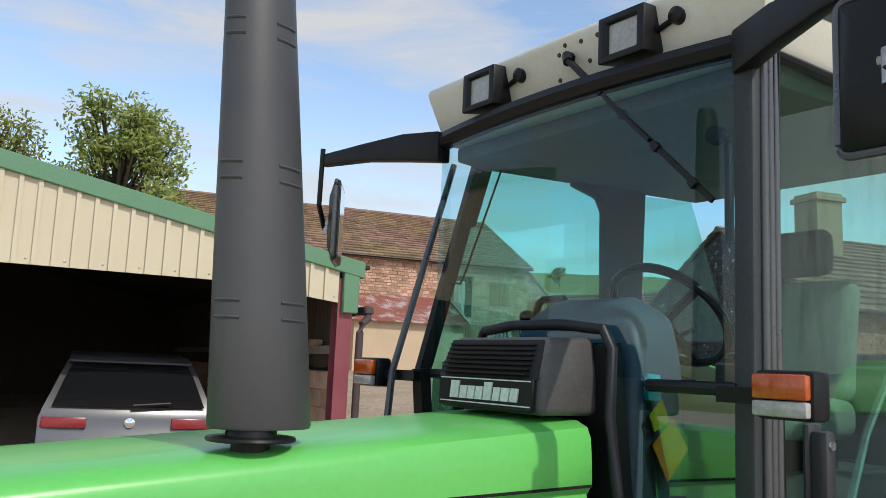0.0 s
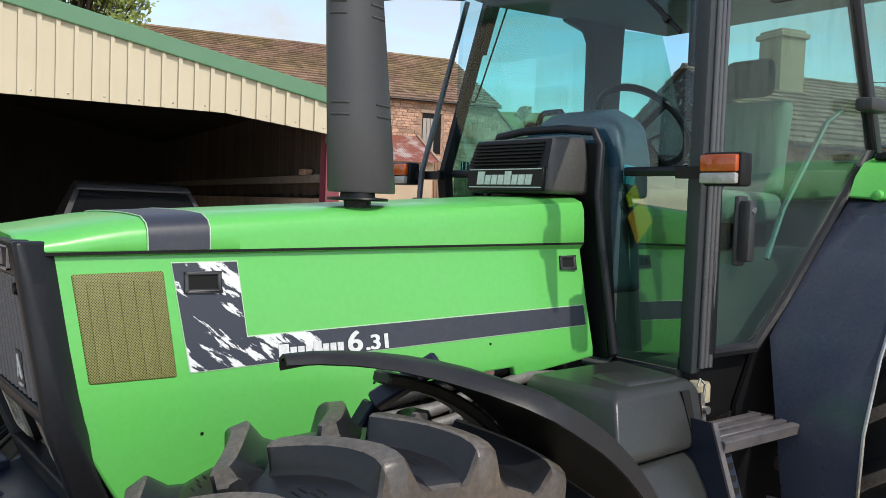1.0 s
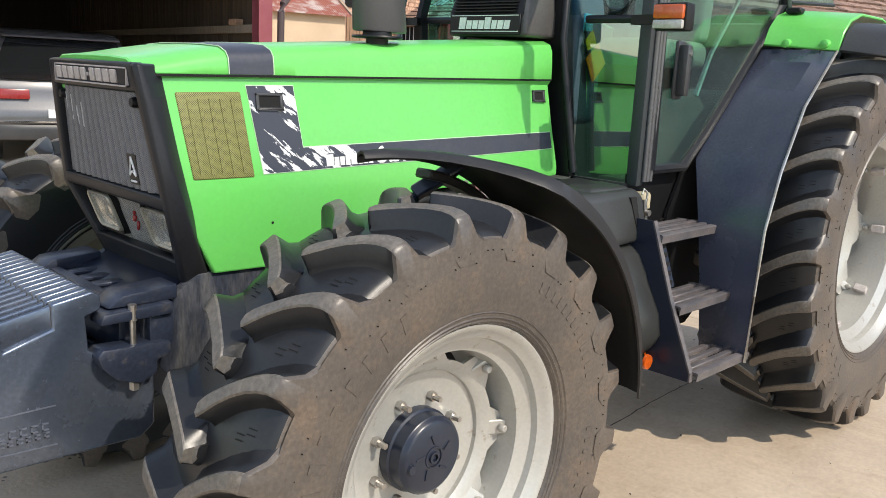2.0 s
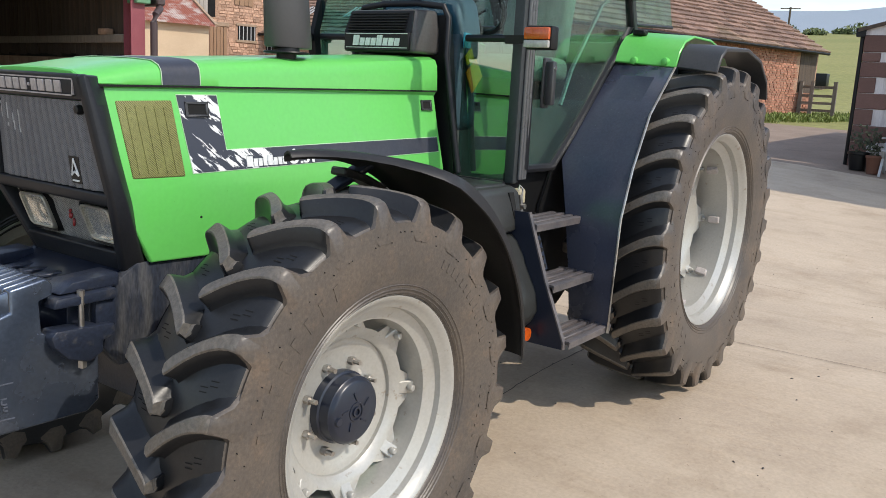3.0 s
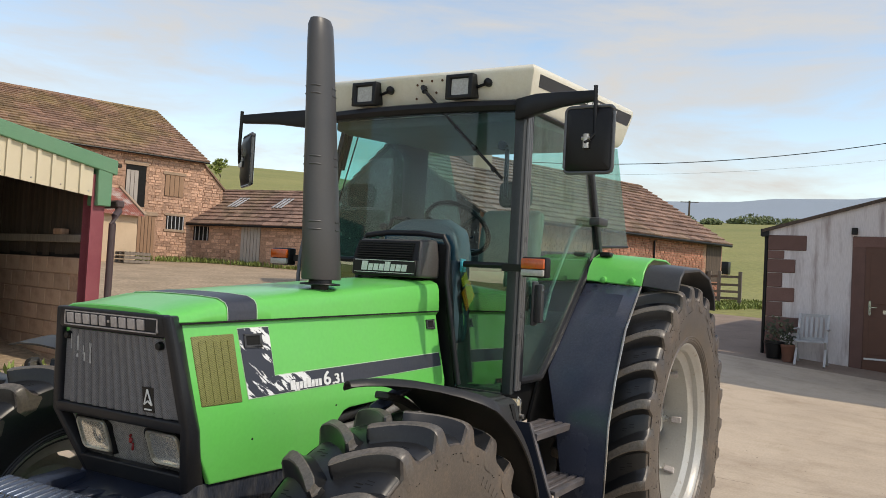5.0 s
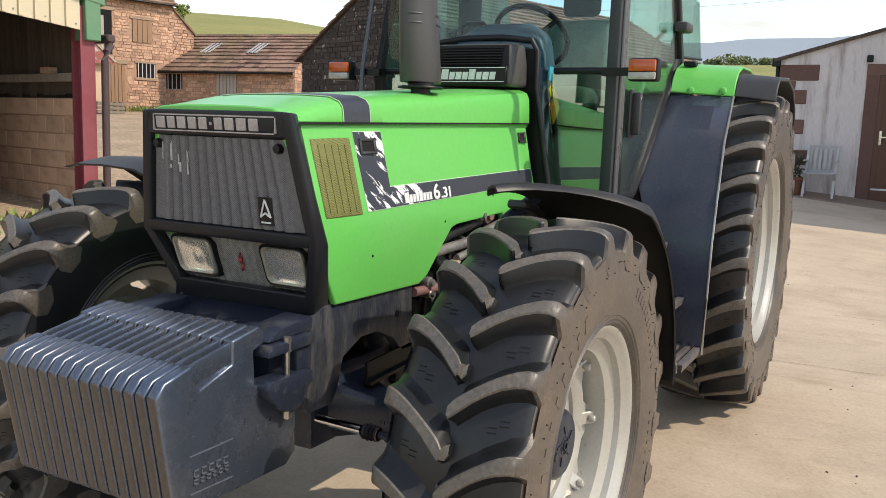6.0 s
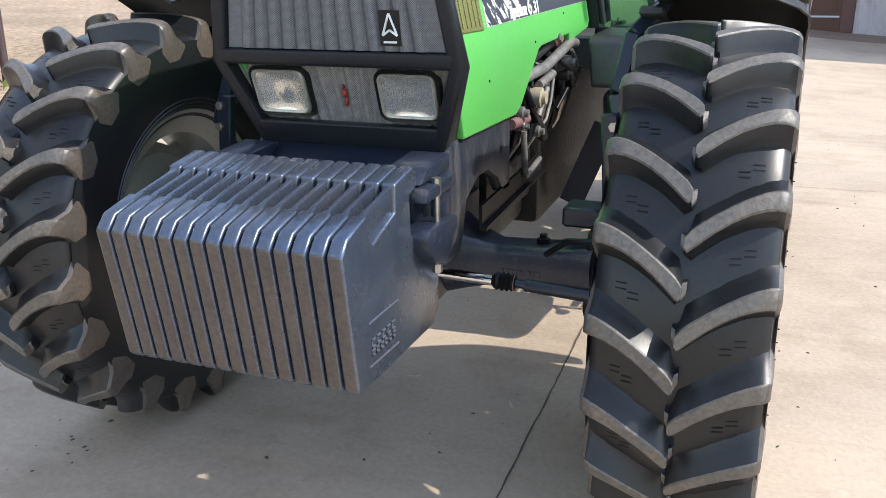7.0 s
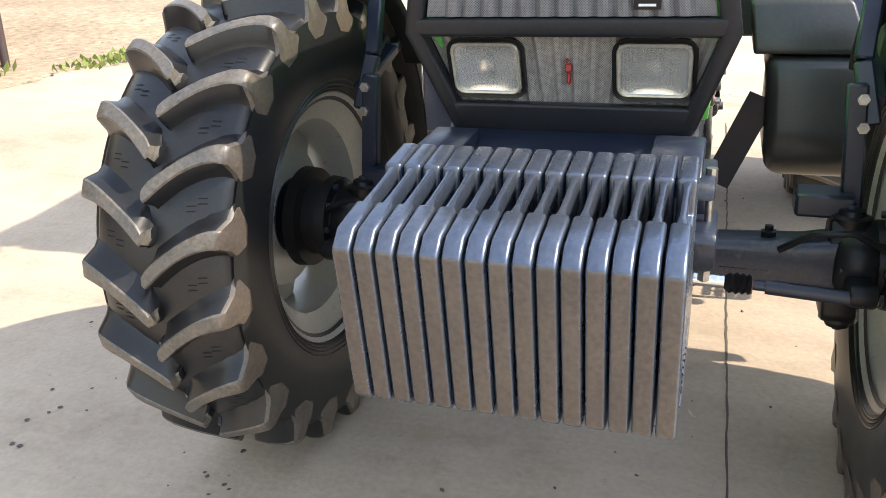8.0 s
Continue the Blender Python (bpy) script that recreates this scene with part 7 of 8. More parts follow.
def slates(F, u0, u1, a, b, rnd, course=0.33, wid=(0.28, 0.60)):
    """Overlapping courses from the eave a to the ridge b, both (v, z)."""
    out = []
    L = math.hypot(b[0] - a[0], b[1] - a[1])
    d = ((b[0] - a[0]) / L, (b[1] - a[1]) / L)
    n = (-d[1], d[0]) if d[0] > 0 else (d[1], -d[0])
    k = 0
    t = 0.0
    while t < L - 0.05:
        c = course * lerp(1.15, 0.8, t / L)
        u = u0 - rnd.uniform(0, 0.3)
        while u < u1:
            w = rnd.uniform(*wid)
            p, q = max(u, u0), min(u + w, u1)
            if q - p > 0.06:
                lift = rnd.uniform(0.0, 0.018)
                e = min(t + c + 0.08, L)
                t2 = t + rnd.uniform(-0.015, 0.015)
                def pt(uu, tt, hh):
                    return F(uu, a[0] + d[0] * tt + n[0] * hh, a[1] + d[1] * tt + n[1] * hh)
                out.append([pt(p + 0.006, t2, 0.035 + lift), pt(q - 0.006, t2, 0.035 + lift), pt(q - 0.006, e, 0.005), pt(p + 0.006, e, 0.005),
                            pt(p + 0.006, t2, 0.088 + lift), pt(q - 0.006, t2, 0.088 + lift), pt(q - 0.006, e, 0.03), pt(p + 0.006, e, 0.03)])
            u += w
        t += c
        k += 1
    return out


def plank_door(F, u0, u1, v, z0, z1, material, parent, name="door", n=5):
    bm = B()
    lbox(bm, F, u0, u1, v, v + 0.03, z0, z1)
    d = part(name, bm, M_WOODDARK, parent)
    w = (u1 - u0) / n
    for k in range(n):
        bm = B()
        lbox(bm, F, u0 + k * w + 0.012, u0 + (k + 1) * w - 0.012, v - 0.022, v - 0.001, z0 + 0.02 * (k % 2), z1)
        part("plank", bm, material, d)
    return d


# open-fronted shed
sx, sy = 4.08, 6.85
gz = ground_z(sx, sy)
shed = thing("open_shed", (sx, sy, gz), "open-fronted steel shed with cream cladding and green trim", "shed")
S = frame_at((sx, sy), math.radians(170))
vz = lambda u: 3.02 + 0.20 * u
vb = lambda u: float(np.interp(u, (0, 1.4, 2.4), (2.60, 2.76, 2.76)))
for k in range(11):
    bm = B()
    for j in range(6):
        u0 = 0.12 + k * 1.08 + j * 0.18
        for a, b, off in ((u0, u0 + 0.138, 0.0), (u0 + 0.138, u0 + 0.18, -0.03)):
            loft(bm, [[S(u, off - 0.004, vb(u)), S(u, 0.012, vb(u)), S(u, 0.012, vz(u)), S(u, off - 0.004, vz(u))] for u in (a, b)])
    part("cladding_sheet", bm, M_CLAD, shed, smooth=20)
bm = B()
for k in range(33):
    u0 = 0.17 + k * 0.36
    c = S(u0, -0.006, vb(u0) + 0.06)
    lathe(bm, [(0.0, -0.008), (0.011, -0.004), (0.011, 0.004)], c, 6, "y")
part("cladding_screw", bm, M_STEEL, shed)["kind"] = "stuff"
bm = B()
loft(bm, [[S(u, -0.06, vz(u) - 0.07), S(u, 0.1, vz(u) - 0.07), S(u, 0.1, vz(u) + 0.12), S(u, -0.06, vz(u) + 0.12)] for u in (-0.18, 12.2)])
rounded(bm, 0.01, 1)
part("verge_trim", bm, M_SHEDGREEN, shed, "green verge flashing")
bm = B()
lbox(bm, S, -0.12, 0.07, -0.05, 0.22, 2.50, 3.0)
rounded(bm, 0.01, 1)
part("corner_trim", bm, M_SHEDGREEN, shed)
for u in (0.02, 6.0, 11.9):
    bm = B()
    lbox(bm, S, u - 0.09, u + 0.09, 0.02, 0.035, gz - 0.2, 2.9)
    lbox(bm, S, u - 0.09, u + 0.09, 0.225, 0.24, gz - 0.2, 2.9)
    lbox(bm, S, u - 0.008, u + 0.008, 0.035, 0.225, gz - 0.2, 2.9)
    part("stanchion", bm, M_MAROON, shed, "maroon painted steel column")
bm = B()
lbox(bm, S, 0.1, 12, 0.05, 0.2, 2.80, 2.98)
part("lintel_beam", bm, M_MAROON, shed)
bm = B()
tube(bm, [S(-0.30, 0.10, 2.50), S(-0.27, 0.02, 2.46), S(-0.18, -0.05, 2.38), S(-0.15, -0.06, 2.28), S(-0.14, -0.06, gz)], 0.045, 10)
part("downpipe", bm, M_PIPE, shed, "dark plastic rainwater downpipe")
bm = B()
lbox(bm, S, -0.34, -0.22, 0.0, 12.0, 2.50, 2.60)
rounded(bm, 0.02, 1)
part("gutter", bm, M_PIPE, shed)
# roof, end walls and backing carry the interior shade in their colour
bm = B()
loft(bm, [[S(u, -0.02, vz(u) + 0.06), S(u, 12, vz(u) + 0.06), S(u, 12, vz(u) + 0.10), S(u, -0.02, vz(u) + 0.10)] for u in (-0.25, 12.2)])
part("shed_roof", bm, M_SHEDSHADE, shed)
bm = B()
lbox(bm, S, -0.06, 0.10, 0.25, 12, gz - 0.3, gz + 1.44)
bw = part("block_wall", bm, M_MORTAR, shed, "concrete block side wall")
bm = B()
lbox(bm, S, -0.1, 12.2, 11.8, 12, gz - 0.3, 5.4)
part("back_wall", bm, M_SHEDSHADE, shed)
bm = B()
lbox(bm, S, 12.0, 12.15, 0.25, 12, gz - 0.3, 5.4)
part("far_side_wall", bm, M_SHEDSHADE, shed)
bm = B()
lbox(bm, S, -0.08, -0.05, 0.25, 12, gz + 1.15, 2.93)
part("board_backing", bm, M_SHEDSHADE, shed)
rnd = random.Random(7)
bm = B()
box(bm, -0.012, 0.0, 0.0, 0.172, 0.0, 1.0)
board_me = to_mesh("board", bm, M_WOODDARK, 0)
c, sn = math.cos(math.radians(170)), math.sin(math.radians(170))
for k in range(62):
    ob = new("board", board_me)
    ob.parent = shed
    ob.matrix_parent_inverse = shed.matrix_world.inverted()
    p = S(-0.02 + rnd.uniform(0, 0.015), 0.28 + k * 0.185, gz + 1.50 - rnd.uniform(0, 0.05))
    ob.matrix_world = Matrix.Translation(p) @ Matrix.Rotation(math.radians(170), 4, "Z") @ Matrix.Diagonal((-1, -1, 1.28, 1))
bm = B()
box(bm, -0.012, 0.012, 0.0, 0.43, 0.0, 0.205)
rounded(bm, 0.006, 1)
block_me = to_mesh("block", bm, M_BLOCK, 0)
for r in range(7):
    for k in range(26):
        ob = new("block", block_me)
        ob.parent = bw
        ob.matrix_parent_inverse = bw.matrix_world.inverted()
        p = S(0.104, 0.26 + k * 0.442 + (0.22 if r % 2 else 0), gz - 0.07 + r * 0.216)
        ob.matrix_world = Matrix.Translation(p) @ Matrix.Rotation(math.radians(170), 4, "Z") @ Matrix.Diagonal((1, -1, 1, 1))
for zz, vv in ((gz + 1.64, 0.0),):
    bm = B()
    lbox(bm, S, 0.0, 0.12, 0.25, 11.8, zz, zz + 0.10)
    rounded(bm, 0.008, 1)
    part("wall_rail", bm, M_WOOD, shed)
bm = B()
lbox(bm, S, 0.02, 0.14, 0.75, 0.98, gz + 1.742, gz + 1.82)
rounded(bm, 0.01, 1)
tagged(part("ledge_brick", bm, M_MORTAR), "pale brick lying on the shed rail", "brick")

# hatchback parked inside the shed, tail to the yard
cx, cy = 2.02, 7.9
cgz = ground_z(cx, cy)
car = thing("hatchback_car", (cx, cy, cgz), "silver hatchback car parked tail-out inside the shed", "car")
K = frame_at((cx, cy), math.radians(168))
bm = B()
prof = [(0.02, 0.30), (-0.05, 0.50), (-0.04, 0.66), (0.02, 0.74), (0.02, 0.86), (0.07, 0.97), (0.30, 1.34), (0.50, 1.52), (1.4, 1.60), (2.2, 1.54), (3.0, 1.10), (4.0, 0.95), (4.15, 0.65), (4.15, 0.30)]
wid = [0.86, 0.92, 0.92, 0.92, 0.92, 0.89, 0.74, 0.66, 0.64, 0.64, 0.82, 0.80, 0.80, 0.80]
rings = []
for side in (-1, 1):
    rings.append([K(side * w, v, cgz + z) for (v, z), w in zip(prof, wid)])
mid = [[K(f * w, v - 0.04 * (1 - f * f), cgz + z) for (v, z), w in zip(prof, wid)] for f in (-0.6, 0.0, 0.6)]
loft(bm, [rings[0], *mid, rings[1]])
part("body", bm, M_CARPAINT, car, smooth=50)
bm = B()
loft(bm, [[K(f * 0.80, 0.03 + 0.04 * f * f - 0.03, cgz + 1.0), K(f * 0.68, 0.26 + 0.04 * f * f - 0.03, cgz + 1.34), K(f * 0.62, 0.38, cgz + 1.46), K(f * 0.62, 0.5, cgz + 1.42), K(f * 0.76, 0.14, cgz + 1.0)] for f in (-1, -0.5, 0, 0.5, 1)])
part("rear_window", bm, M_CARGLASS, car)
for side in (-1, 1):
    bm = B()
    loft(bm, [[K(side * a, v, cgz + z) for v, z in ((-0.035 + q, 0.77), (-0.02 + q, 0.885), (0.12 + q, 0.885), (0.12 + q, 0.77))] for a, q in ((0.44, -0.01), (0.70, 0.005), (0.88, 0.03), (0.93, 0.09))])
    rounded(bm, 0.015, 2)
    part("tail_light", bm, M_RED, car, "red tail light")
    for v in (0.75, 3.3):
        bm = B()
        lathe(bm, [(0.0, -0.10), (0.20, -0.10), (0.31, -0.10), (0.32, -0.06), (0.32, 0.08), (0.2, 0.10), (0.0, 0.10)], (0, 0, 0), 24, "x")
        w = part("wheel", bm, M_RUBBER, car)
        w.matrix_world = Matrix.Translation(K(side * 0.80, v, cgz + 0.32)) @ Matrix.Rotation(math.radians(168), 4, "Z")
bm = B()
tube(bm, [K(-0.02, -0.035, cgz + 1.02), K(-0.42, -0.015, cgz + 1.05)], 0.014, 6)
part("rear_wiper", bm, M_BLACK, car)
bm = B()
loft(bm, [[K(f * 0.66, v + 0.03 * f * f, cgz + z) for v, z in ((0.30, 1.475), (0.31, 1.50), (0.62, 1.56), (0.62, 1.50))] for f in (-1, -0.5, 0, 0.5, 1)])
rounded(bm, 0.008, 1)
part("roof_spoiler", bm, M_CARPAINT, car)
bm = B()
loft(bm, [[K(f * 0.91, v + 0.06 * f * f, cgz + z) for v, z in ((-0.10, 0.30), (-0.12, 0.42), (-0.10, 0.50), (0.05, 0.50), (0.05, 0.30))] for f in (-1, -0.6, 0, 0.6, 1)])
rounded(bm, 0.015, 1)
part("bumper", bm, M_PLASTIC, car)
bm = B()
loft(bm, [[K(f * 0.80, v + 0.05 * f * f, cgz + z) for v, z in ((-0.128, 0.505), (-0.128, 0.525), (-0.08, 0.525), (-0.08, 0.505))] for f in (-1, -0.6, 0, 0.6, 1)])
part("bumper_trim", bm, M_CHROME, car)
bm = B()
loft(bm, [[K(a, v, cgz + z) for v, z in ((-0.095, 0.56), (-0.095, 0.66), (-0.03, 0.66), (-0.03, 0.56))] for a in (-0.26, 0.26)])
part("plate_bar", bm, M_LABEL, car)
bm = B()
lathe(bm, [(0.0, -0.01), (0.04, -0.01), (0.055, 0.0), (0.0, 0.01)], (0, 0, 0), 20, "y")
w = part("round_emblem", bm, M_CHROME, car)
w.matrix_world = Matrix.Translation(K(0, -0.035, cgz + 0.83)) @ Matrix.Rotation(math.radians(168), 4, "Z")


# ---- stone buildings ----
def stone_house(name, o, ang, length, depth, z0, eave, ridge, label, roofmat, wallmat, gablemat=None, side=-1, holes=(), near_gable=True, seed=1, sizes=((0.20, 0.50), (0.11, 0.20)), words="coursed sandstone blocks"):
    h = thing(name, (o[0], o[1], z0), label, "building")
    F = frame_at(o, ang, side)
    rnd = random.Random(seed)
    bm = B()
    t = 0.5
    lbox(bm, F, 0, length, 0, 0.02, z0 - 0.4, eave)
    part("front_mortar", bm, M_MORTAR, h, smooth=0)
    bm = B()
    gp = [(0.02, z0 - 0.4), (depth, z0 - 0.4), (depth, eave), (depth / 2, ridge - 0.05), (0.02, eave)]
    for u in (0.0, length - t):
        loft(bm, [[F(x, v, z) for v, z in gp] for x in (u, u + t)])
    lbox(bm, F, t, length - t, depth - t, depth, z0 - 0.4, eave)
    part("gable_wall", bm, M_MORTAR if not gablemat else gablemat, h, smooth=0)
    stones = rubble(F, 0, length, z0 - 0.1, lambda u: eave, 0.0, rnd, holes, *sizes)
    w = heap("wall_stone", stones, wallmat, h, words)
    G = lambda a, b, z: F(b, a, z)
    gtop = lambda v: min(ridge - 0.1, eave + (ridge - eave) * (1 - abs(v - depth / 2) / (depth / 2)))
    if near_gable:
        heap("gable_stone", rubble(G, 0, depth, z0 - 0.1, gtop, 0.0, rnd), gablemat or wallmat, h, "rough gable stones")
    bm = B()
    ov = 0.28
    sl = (ridge - eave) / (depth / 2)
    for a, b in (((-ov, eave - ov * sl), (depth / 2, ridge)), ((depth / 2, ridge), (depth + ov, eave - ov * sl))):
        loft(bm, [[F(u, a[0], a[1]), F(u, b[0], b[1]), F(u, b[0], b[1] + 0.05), F(u, a[0], a[1] + 0.05)] for u in (-0.10, length + 0.10)])
    r = part("roof", bm, M_WOODDARK, h, smooth=0)
    sls = slates(F, -0.14, length + 0.14, (-ov - 0.05, eave - ov * sl - 0.03), (depth / 2, ridge + 0.05), rnd)
    heap("roof_slate", sls, roofmat, r, "overlapping stone slates")
    heap("back_slate", slates(F, -0.14, length + 0.14, (depth + ov, eave - ov * sl - 0.03), (depth / 2, ridge + 0.05), rnd, 0.5, (0.8, 1.4)), roofmat, r)
    blocks = []
    u = -0.14
    while u < length:
        w2 = rnd.uniform(0.4, 0.7)
        k = [(depth / 2 - 0.16, ridge - 0.02), (depth / 2 + 0.16, ridge - 0.02), (depth / 2 + 0.05, ridge + 0.13), (depth / 2 - 0.05, ridge + 0.13)]
        blocks.append([F(u, v, z) for v, z in k] + [F(min(u + w2 - 0.02, length + 0.14), v, z + rnd.uniform(-0.01, 0.01)) for v, z in k])
        u += w2
    heap("ridge_stone", blocks, roofmat, r)
    bm = B()
    tube(bm, [F(-0.1, -ov - 0.06, eave - ov * sl - 0.04), F(length + 0.1, -ov - 0.06, eave - ov * sl - 0.04)], 0.05, 8)
    part("gutter", bm, M_BLACK, r)
    return h, F, w, r


# tall barn
BARN_HOLES = [(3.0, 4.0, 4.4, 6.35), (1.05, 2.05, 5.05, 6.1), (0.92, 1.85, 3.45, 4.1), (2.38, 3.32, 1.5, 4.0)]
o = along(46.75, 44.0)
barn, BF, *_ = stone_house("stone_barn", o, math.radians(165), 26, 12, 1.9, 7.08, 10.1, "tall red sandstone barn with mossy stone slate roof", M_MOSSLATE, M_STONE, side=-1, holes=BARN_HOLES, seed=3)
# black panel on the wall face paints the opening's inner shade
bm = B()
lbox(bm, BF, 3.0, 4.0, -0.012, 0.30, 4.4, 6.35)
part("loft_opening", bm, M_FLATBLACK, barn)
plank_door(BF, 3.38, 3.98, -0.022, 4.42, 6.1, M_PALEDOOR, barn, "loft_door", 3)
for u0, u1, z0, z1 in ((2.9, 4.1, 6.35, 6.55), (0.95, 2.15, 6.1, 6.25), (0.85, 1.95, 4.1, 4.22), (0.85, 1.95, 3.32, 3.45), (2.3, 3.4, 4.0, 4.2)):
    bm = B()
    lbox(bm, BF, u0, u1, -0.05, 0.05, z0, z1)
    rounded(bm, 0.015, 1)
    part("lintel", bm, M_PALESTONE, barn)
plank_door(BF, 1.07, 2.03, -0.02, 5.05, 6.08, M_BOARDTAN, barn, "boarded_window", 4)
plank_door(BF, 2.42, 3.28, -0.01, 1.7, 3.98, M_BOARDTAN, barn, "barn_door", 5)
# window hole drawn as a black sheet, its darkness painted on
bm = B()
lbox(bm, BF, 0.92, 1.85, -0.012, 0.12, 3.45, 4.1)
wn = part("barn_window", bm, M_FLATBLACK, barn)
for k in range(5):
    bm = B()
    lbox(bm, BF, 0.95 + k * 0.2, 0.99 + k * 0.2, -0.035, -0.013, 3.45, 4.1)
    part("window_bar", bm, M_GREYWOOD, wn)
bm = B()
loft(bm, [[BF(u, v, z) for u, z in ((-1.15, 1.5), (0.05, 1.5), (0.05, 6.85), (-1.15, 5.7))] for v in (0.05, 0.5)])
part("shoulder_mortar", bm, M_MORTAR, barn, smooth=0)
heap("shoulder_stone", rubble(BF, -1.15, 0.0, 1.8, lambda u: 6.85 + u * 1.0, 0.04, random.Random(5)), M_STONE, barn)
bm = B()
loft(bm, [[BF(u, v, z) for u, z in ((-1.25, 5.61), (0.1, 6.90), (0.1, 7.0), (-1.25, 5.71))] for v in (-0.05, 0.6)])
part("shoulder_coping", bm, M_SLATE, barn)
# rusty lean-to
lean = thing("rusty_lean_to", BF(5.0, -2.0, 1.7), "cream walled lean-to with rusty tin roof", "lean-to")
bm = B()
lbox(bm, BF, 4.45, 9.5, -2.6, -0.05, 1.4, 3.85)
part("wall", bm, M_CREAMW, lean, smooth=0)
for k in range(10):
    bm = B()
    for j in range(5):
        u0 = 4.25 + k * 0.55 + j * 0.11
        loft(bm, [[BF(u, v, z + dz) for v, z in ((-2.9, 3.80), (-0.04, 5.15), (-0.04, 5.12), (-2.9, 3.77))] for u, dz in ((u0, 0), (u0 + 0.055, 0.035), (u0 + 0.11, 0))])
    part("tin_sheet", bm, M_RUST, lean)
bm = B()
bar(bm, BF(4.23, -2.9, 3.85), BF(4.23, -0.02, 5.22), 0.12, 0.10)
part("verge_board", bm, M_PALESTONE, lean)
# stacked pallets by the barn
for k in range(3):
    p0 = BF(4.8, -3.4, 0)
    zz = ground_z(p0[0], p0[1]) + k * 0.17
    pal = thing("wooden_pallet", (p0[0], p0[1], zz), "grey weathered wooden pallet stacked by the barn", "pallet", "pallets by the barn")
    for j in range(5):
        bm = B()
        lbox(bm, BF, 4.4 + j * 0.24, 4.55 + j * 0.24, -4.0, -3.0, zz + 0.11, zz + 0.135)
        part("board", bm, M_WOOD, pal)
    for j in range(3):
        bm = B()
        lbox(bm, BF, 4.4, 5.55, -4.0 + j * 0.45, -3.9 + j * 0.45, zz, zz + 0.11)
        part("bearer", bm, M_WOOD, pal)

# low range
o2 = along(39.25, 40.0)
LOW_HOLES = [(2.95, 4.15, 1.4, 3.8), (6.0, 6.9, 3.0, 3.7)]
low, LF, *_ = stone_house("low_stone_range", o2, math.radians(100), 7.4, 5.0, 1.85, 4.0, 5.7, "low sandstone outbuilding with stone slate roof", M_SLATE, M_STONE, side=-1, holes=LOW_HOLES, seed=8)
plank_door(LF, 3.0, 4.1, -0.01, 1.5, 3.75, M_PALEDOOR, low, "low_door", 6)
# black sheet stands in for the unlit inside of this window
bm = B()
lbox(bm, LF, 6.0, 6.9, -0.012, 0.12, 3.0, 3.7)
wn = part("low_window", bm, M_FLATBLACK, low)
for k in range(4):
    bm = B()
    lbox(bm, LF, 6.05 + k * 0.24, 6.09 + k * 0.24, -0.035, -0.013, 3.0, 3.7)
    part("window_bar", bm, M_GREYWOOD, wn)
for uu in (2.6, 5.2):
    for j in range(3):
        bm = B()
        bar(bm, LF(uu + j * 0.22, 0.95, 4.80), LF(uu - 0.25 + j * 0.22, 1.75, 5.33), 0.16, 0.02)
        part("roof_light", bm, M_GREYWOOD, low)

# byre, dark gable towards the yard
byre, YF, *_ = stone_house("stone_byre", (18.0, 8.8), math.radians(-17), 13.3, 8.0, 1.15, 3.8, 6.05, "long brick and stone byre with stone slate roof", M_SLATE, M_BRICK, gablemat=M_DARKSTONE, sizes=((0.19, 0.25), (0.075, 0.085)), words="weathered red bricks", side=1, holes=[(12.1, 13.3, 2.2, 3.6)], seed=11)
bm = B()
lbox(bm, YF, 2.3, 3.2, 2.8, 3.7, 5.3, 7.25)
lbox(bm, YF, 2.22, 3.28, 2.72, 3.78, 7.0, 7.15)
rounded(bm, 0.02, 1)
part("chimney", bm, M_PALESTONE, byre, "square stone chimney stack")
bm = B()
lbox(bm, YF, 12.15, 13.2, -0.02, 0.03, 2.2, 3.6)
part("shutter", bm, M_WOODDARK, byre)
bm = B()
tube(bm, [YF(8.6, -0.06, 3.5), YF(8.6, -0.06, 1.2)], 0.035, 6)
part("downpipe", bm, M_BLACK, byre)

# white cottage
CX, CY = 13.85, 0.35
cz = 0.72
house = thing("white_cottage", (CX, CY, cz), "stained white rendered cottage with brown stone quoins", "house")
vg = lambda y: 3.03 + (CY - y) * 0.29
bm = B()
prism(bm, [(CY, 0.2), (CY, vg(CY)), (-4.6, vg(-4.6)), (-9.5, 3.03), (-9.5, 0.2)], "x", CX, CX + 9)
part("wall", bm, M_RENDERW, house, smooth=0)
bm = B()
for (ya, za), (yb2, zb) in (((CY + 0.12, vg(CY + 0.12)), (-4.6, vg(-4.6))), ((-4.6, vg(-4.6)), (-9.7, 2.95))):
    loft(bm, [[(CX - 0.06, ya, za), (CX + 9, ya, za), (CX + 9, ya, za + 0.06), (CX - 0.06, ya, za + 0.06)], [(CX - 0.06, yb2, zb), (CX + 9, yb2, zb), (CX + 9, yb2, zb + 0.06), (CX - 0.06, yb2, zb + 0.06)]])
part("roof", bm, M_WOODDARK, house)
for k, (w, h0, h1) in enumerate(((0.26, 0.3, 1.14), (0.60, 1.14, 1.42), (0.28, 1.42, 1.70), (0.48, 1.70, 1.97), (0.26, 1.97, 2.24), (0.48, 2.24, 2.50), (0.28, 2.50, 2.66), (0.66, 2.66, 2.95))):
    bm = B()
    box(bm, CX - 0.02, CX + 0.2, CY - w, CY + 0.012, h0 + 0.004, h1 - 0.004)
    rounded(bm, 0.012, 1)
    part("quoin", bm, M_QUOIN, house)
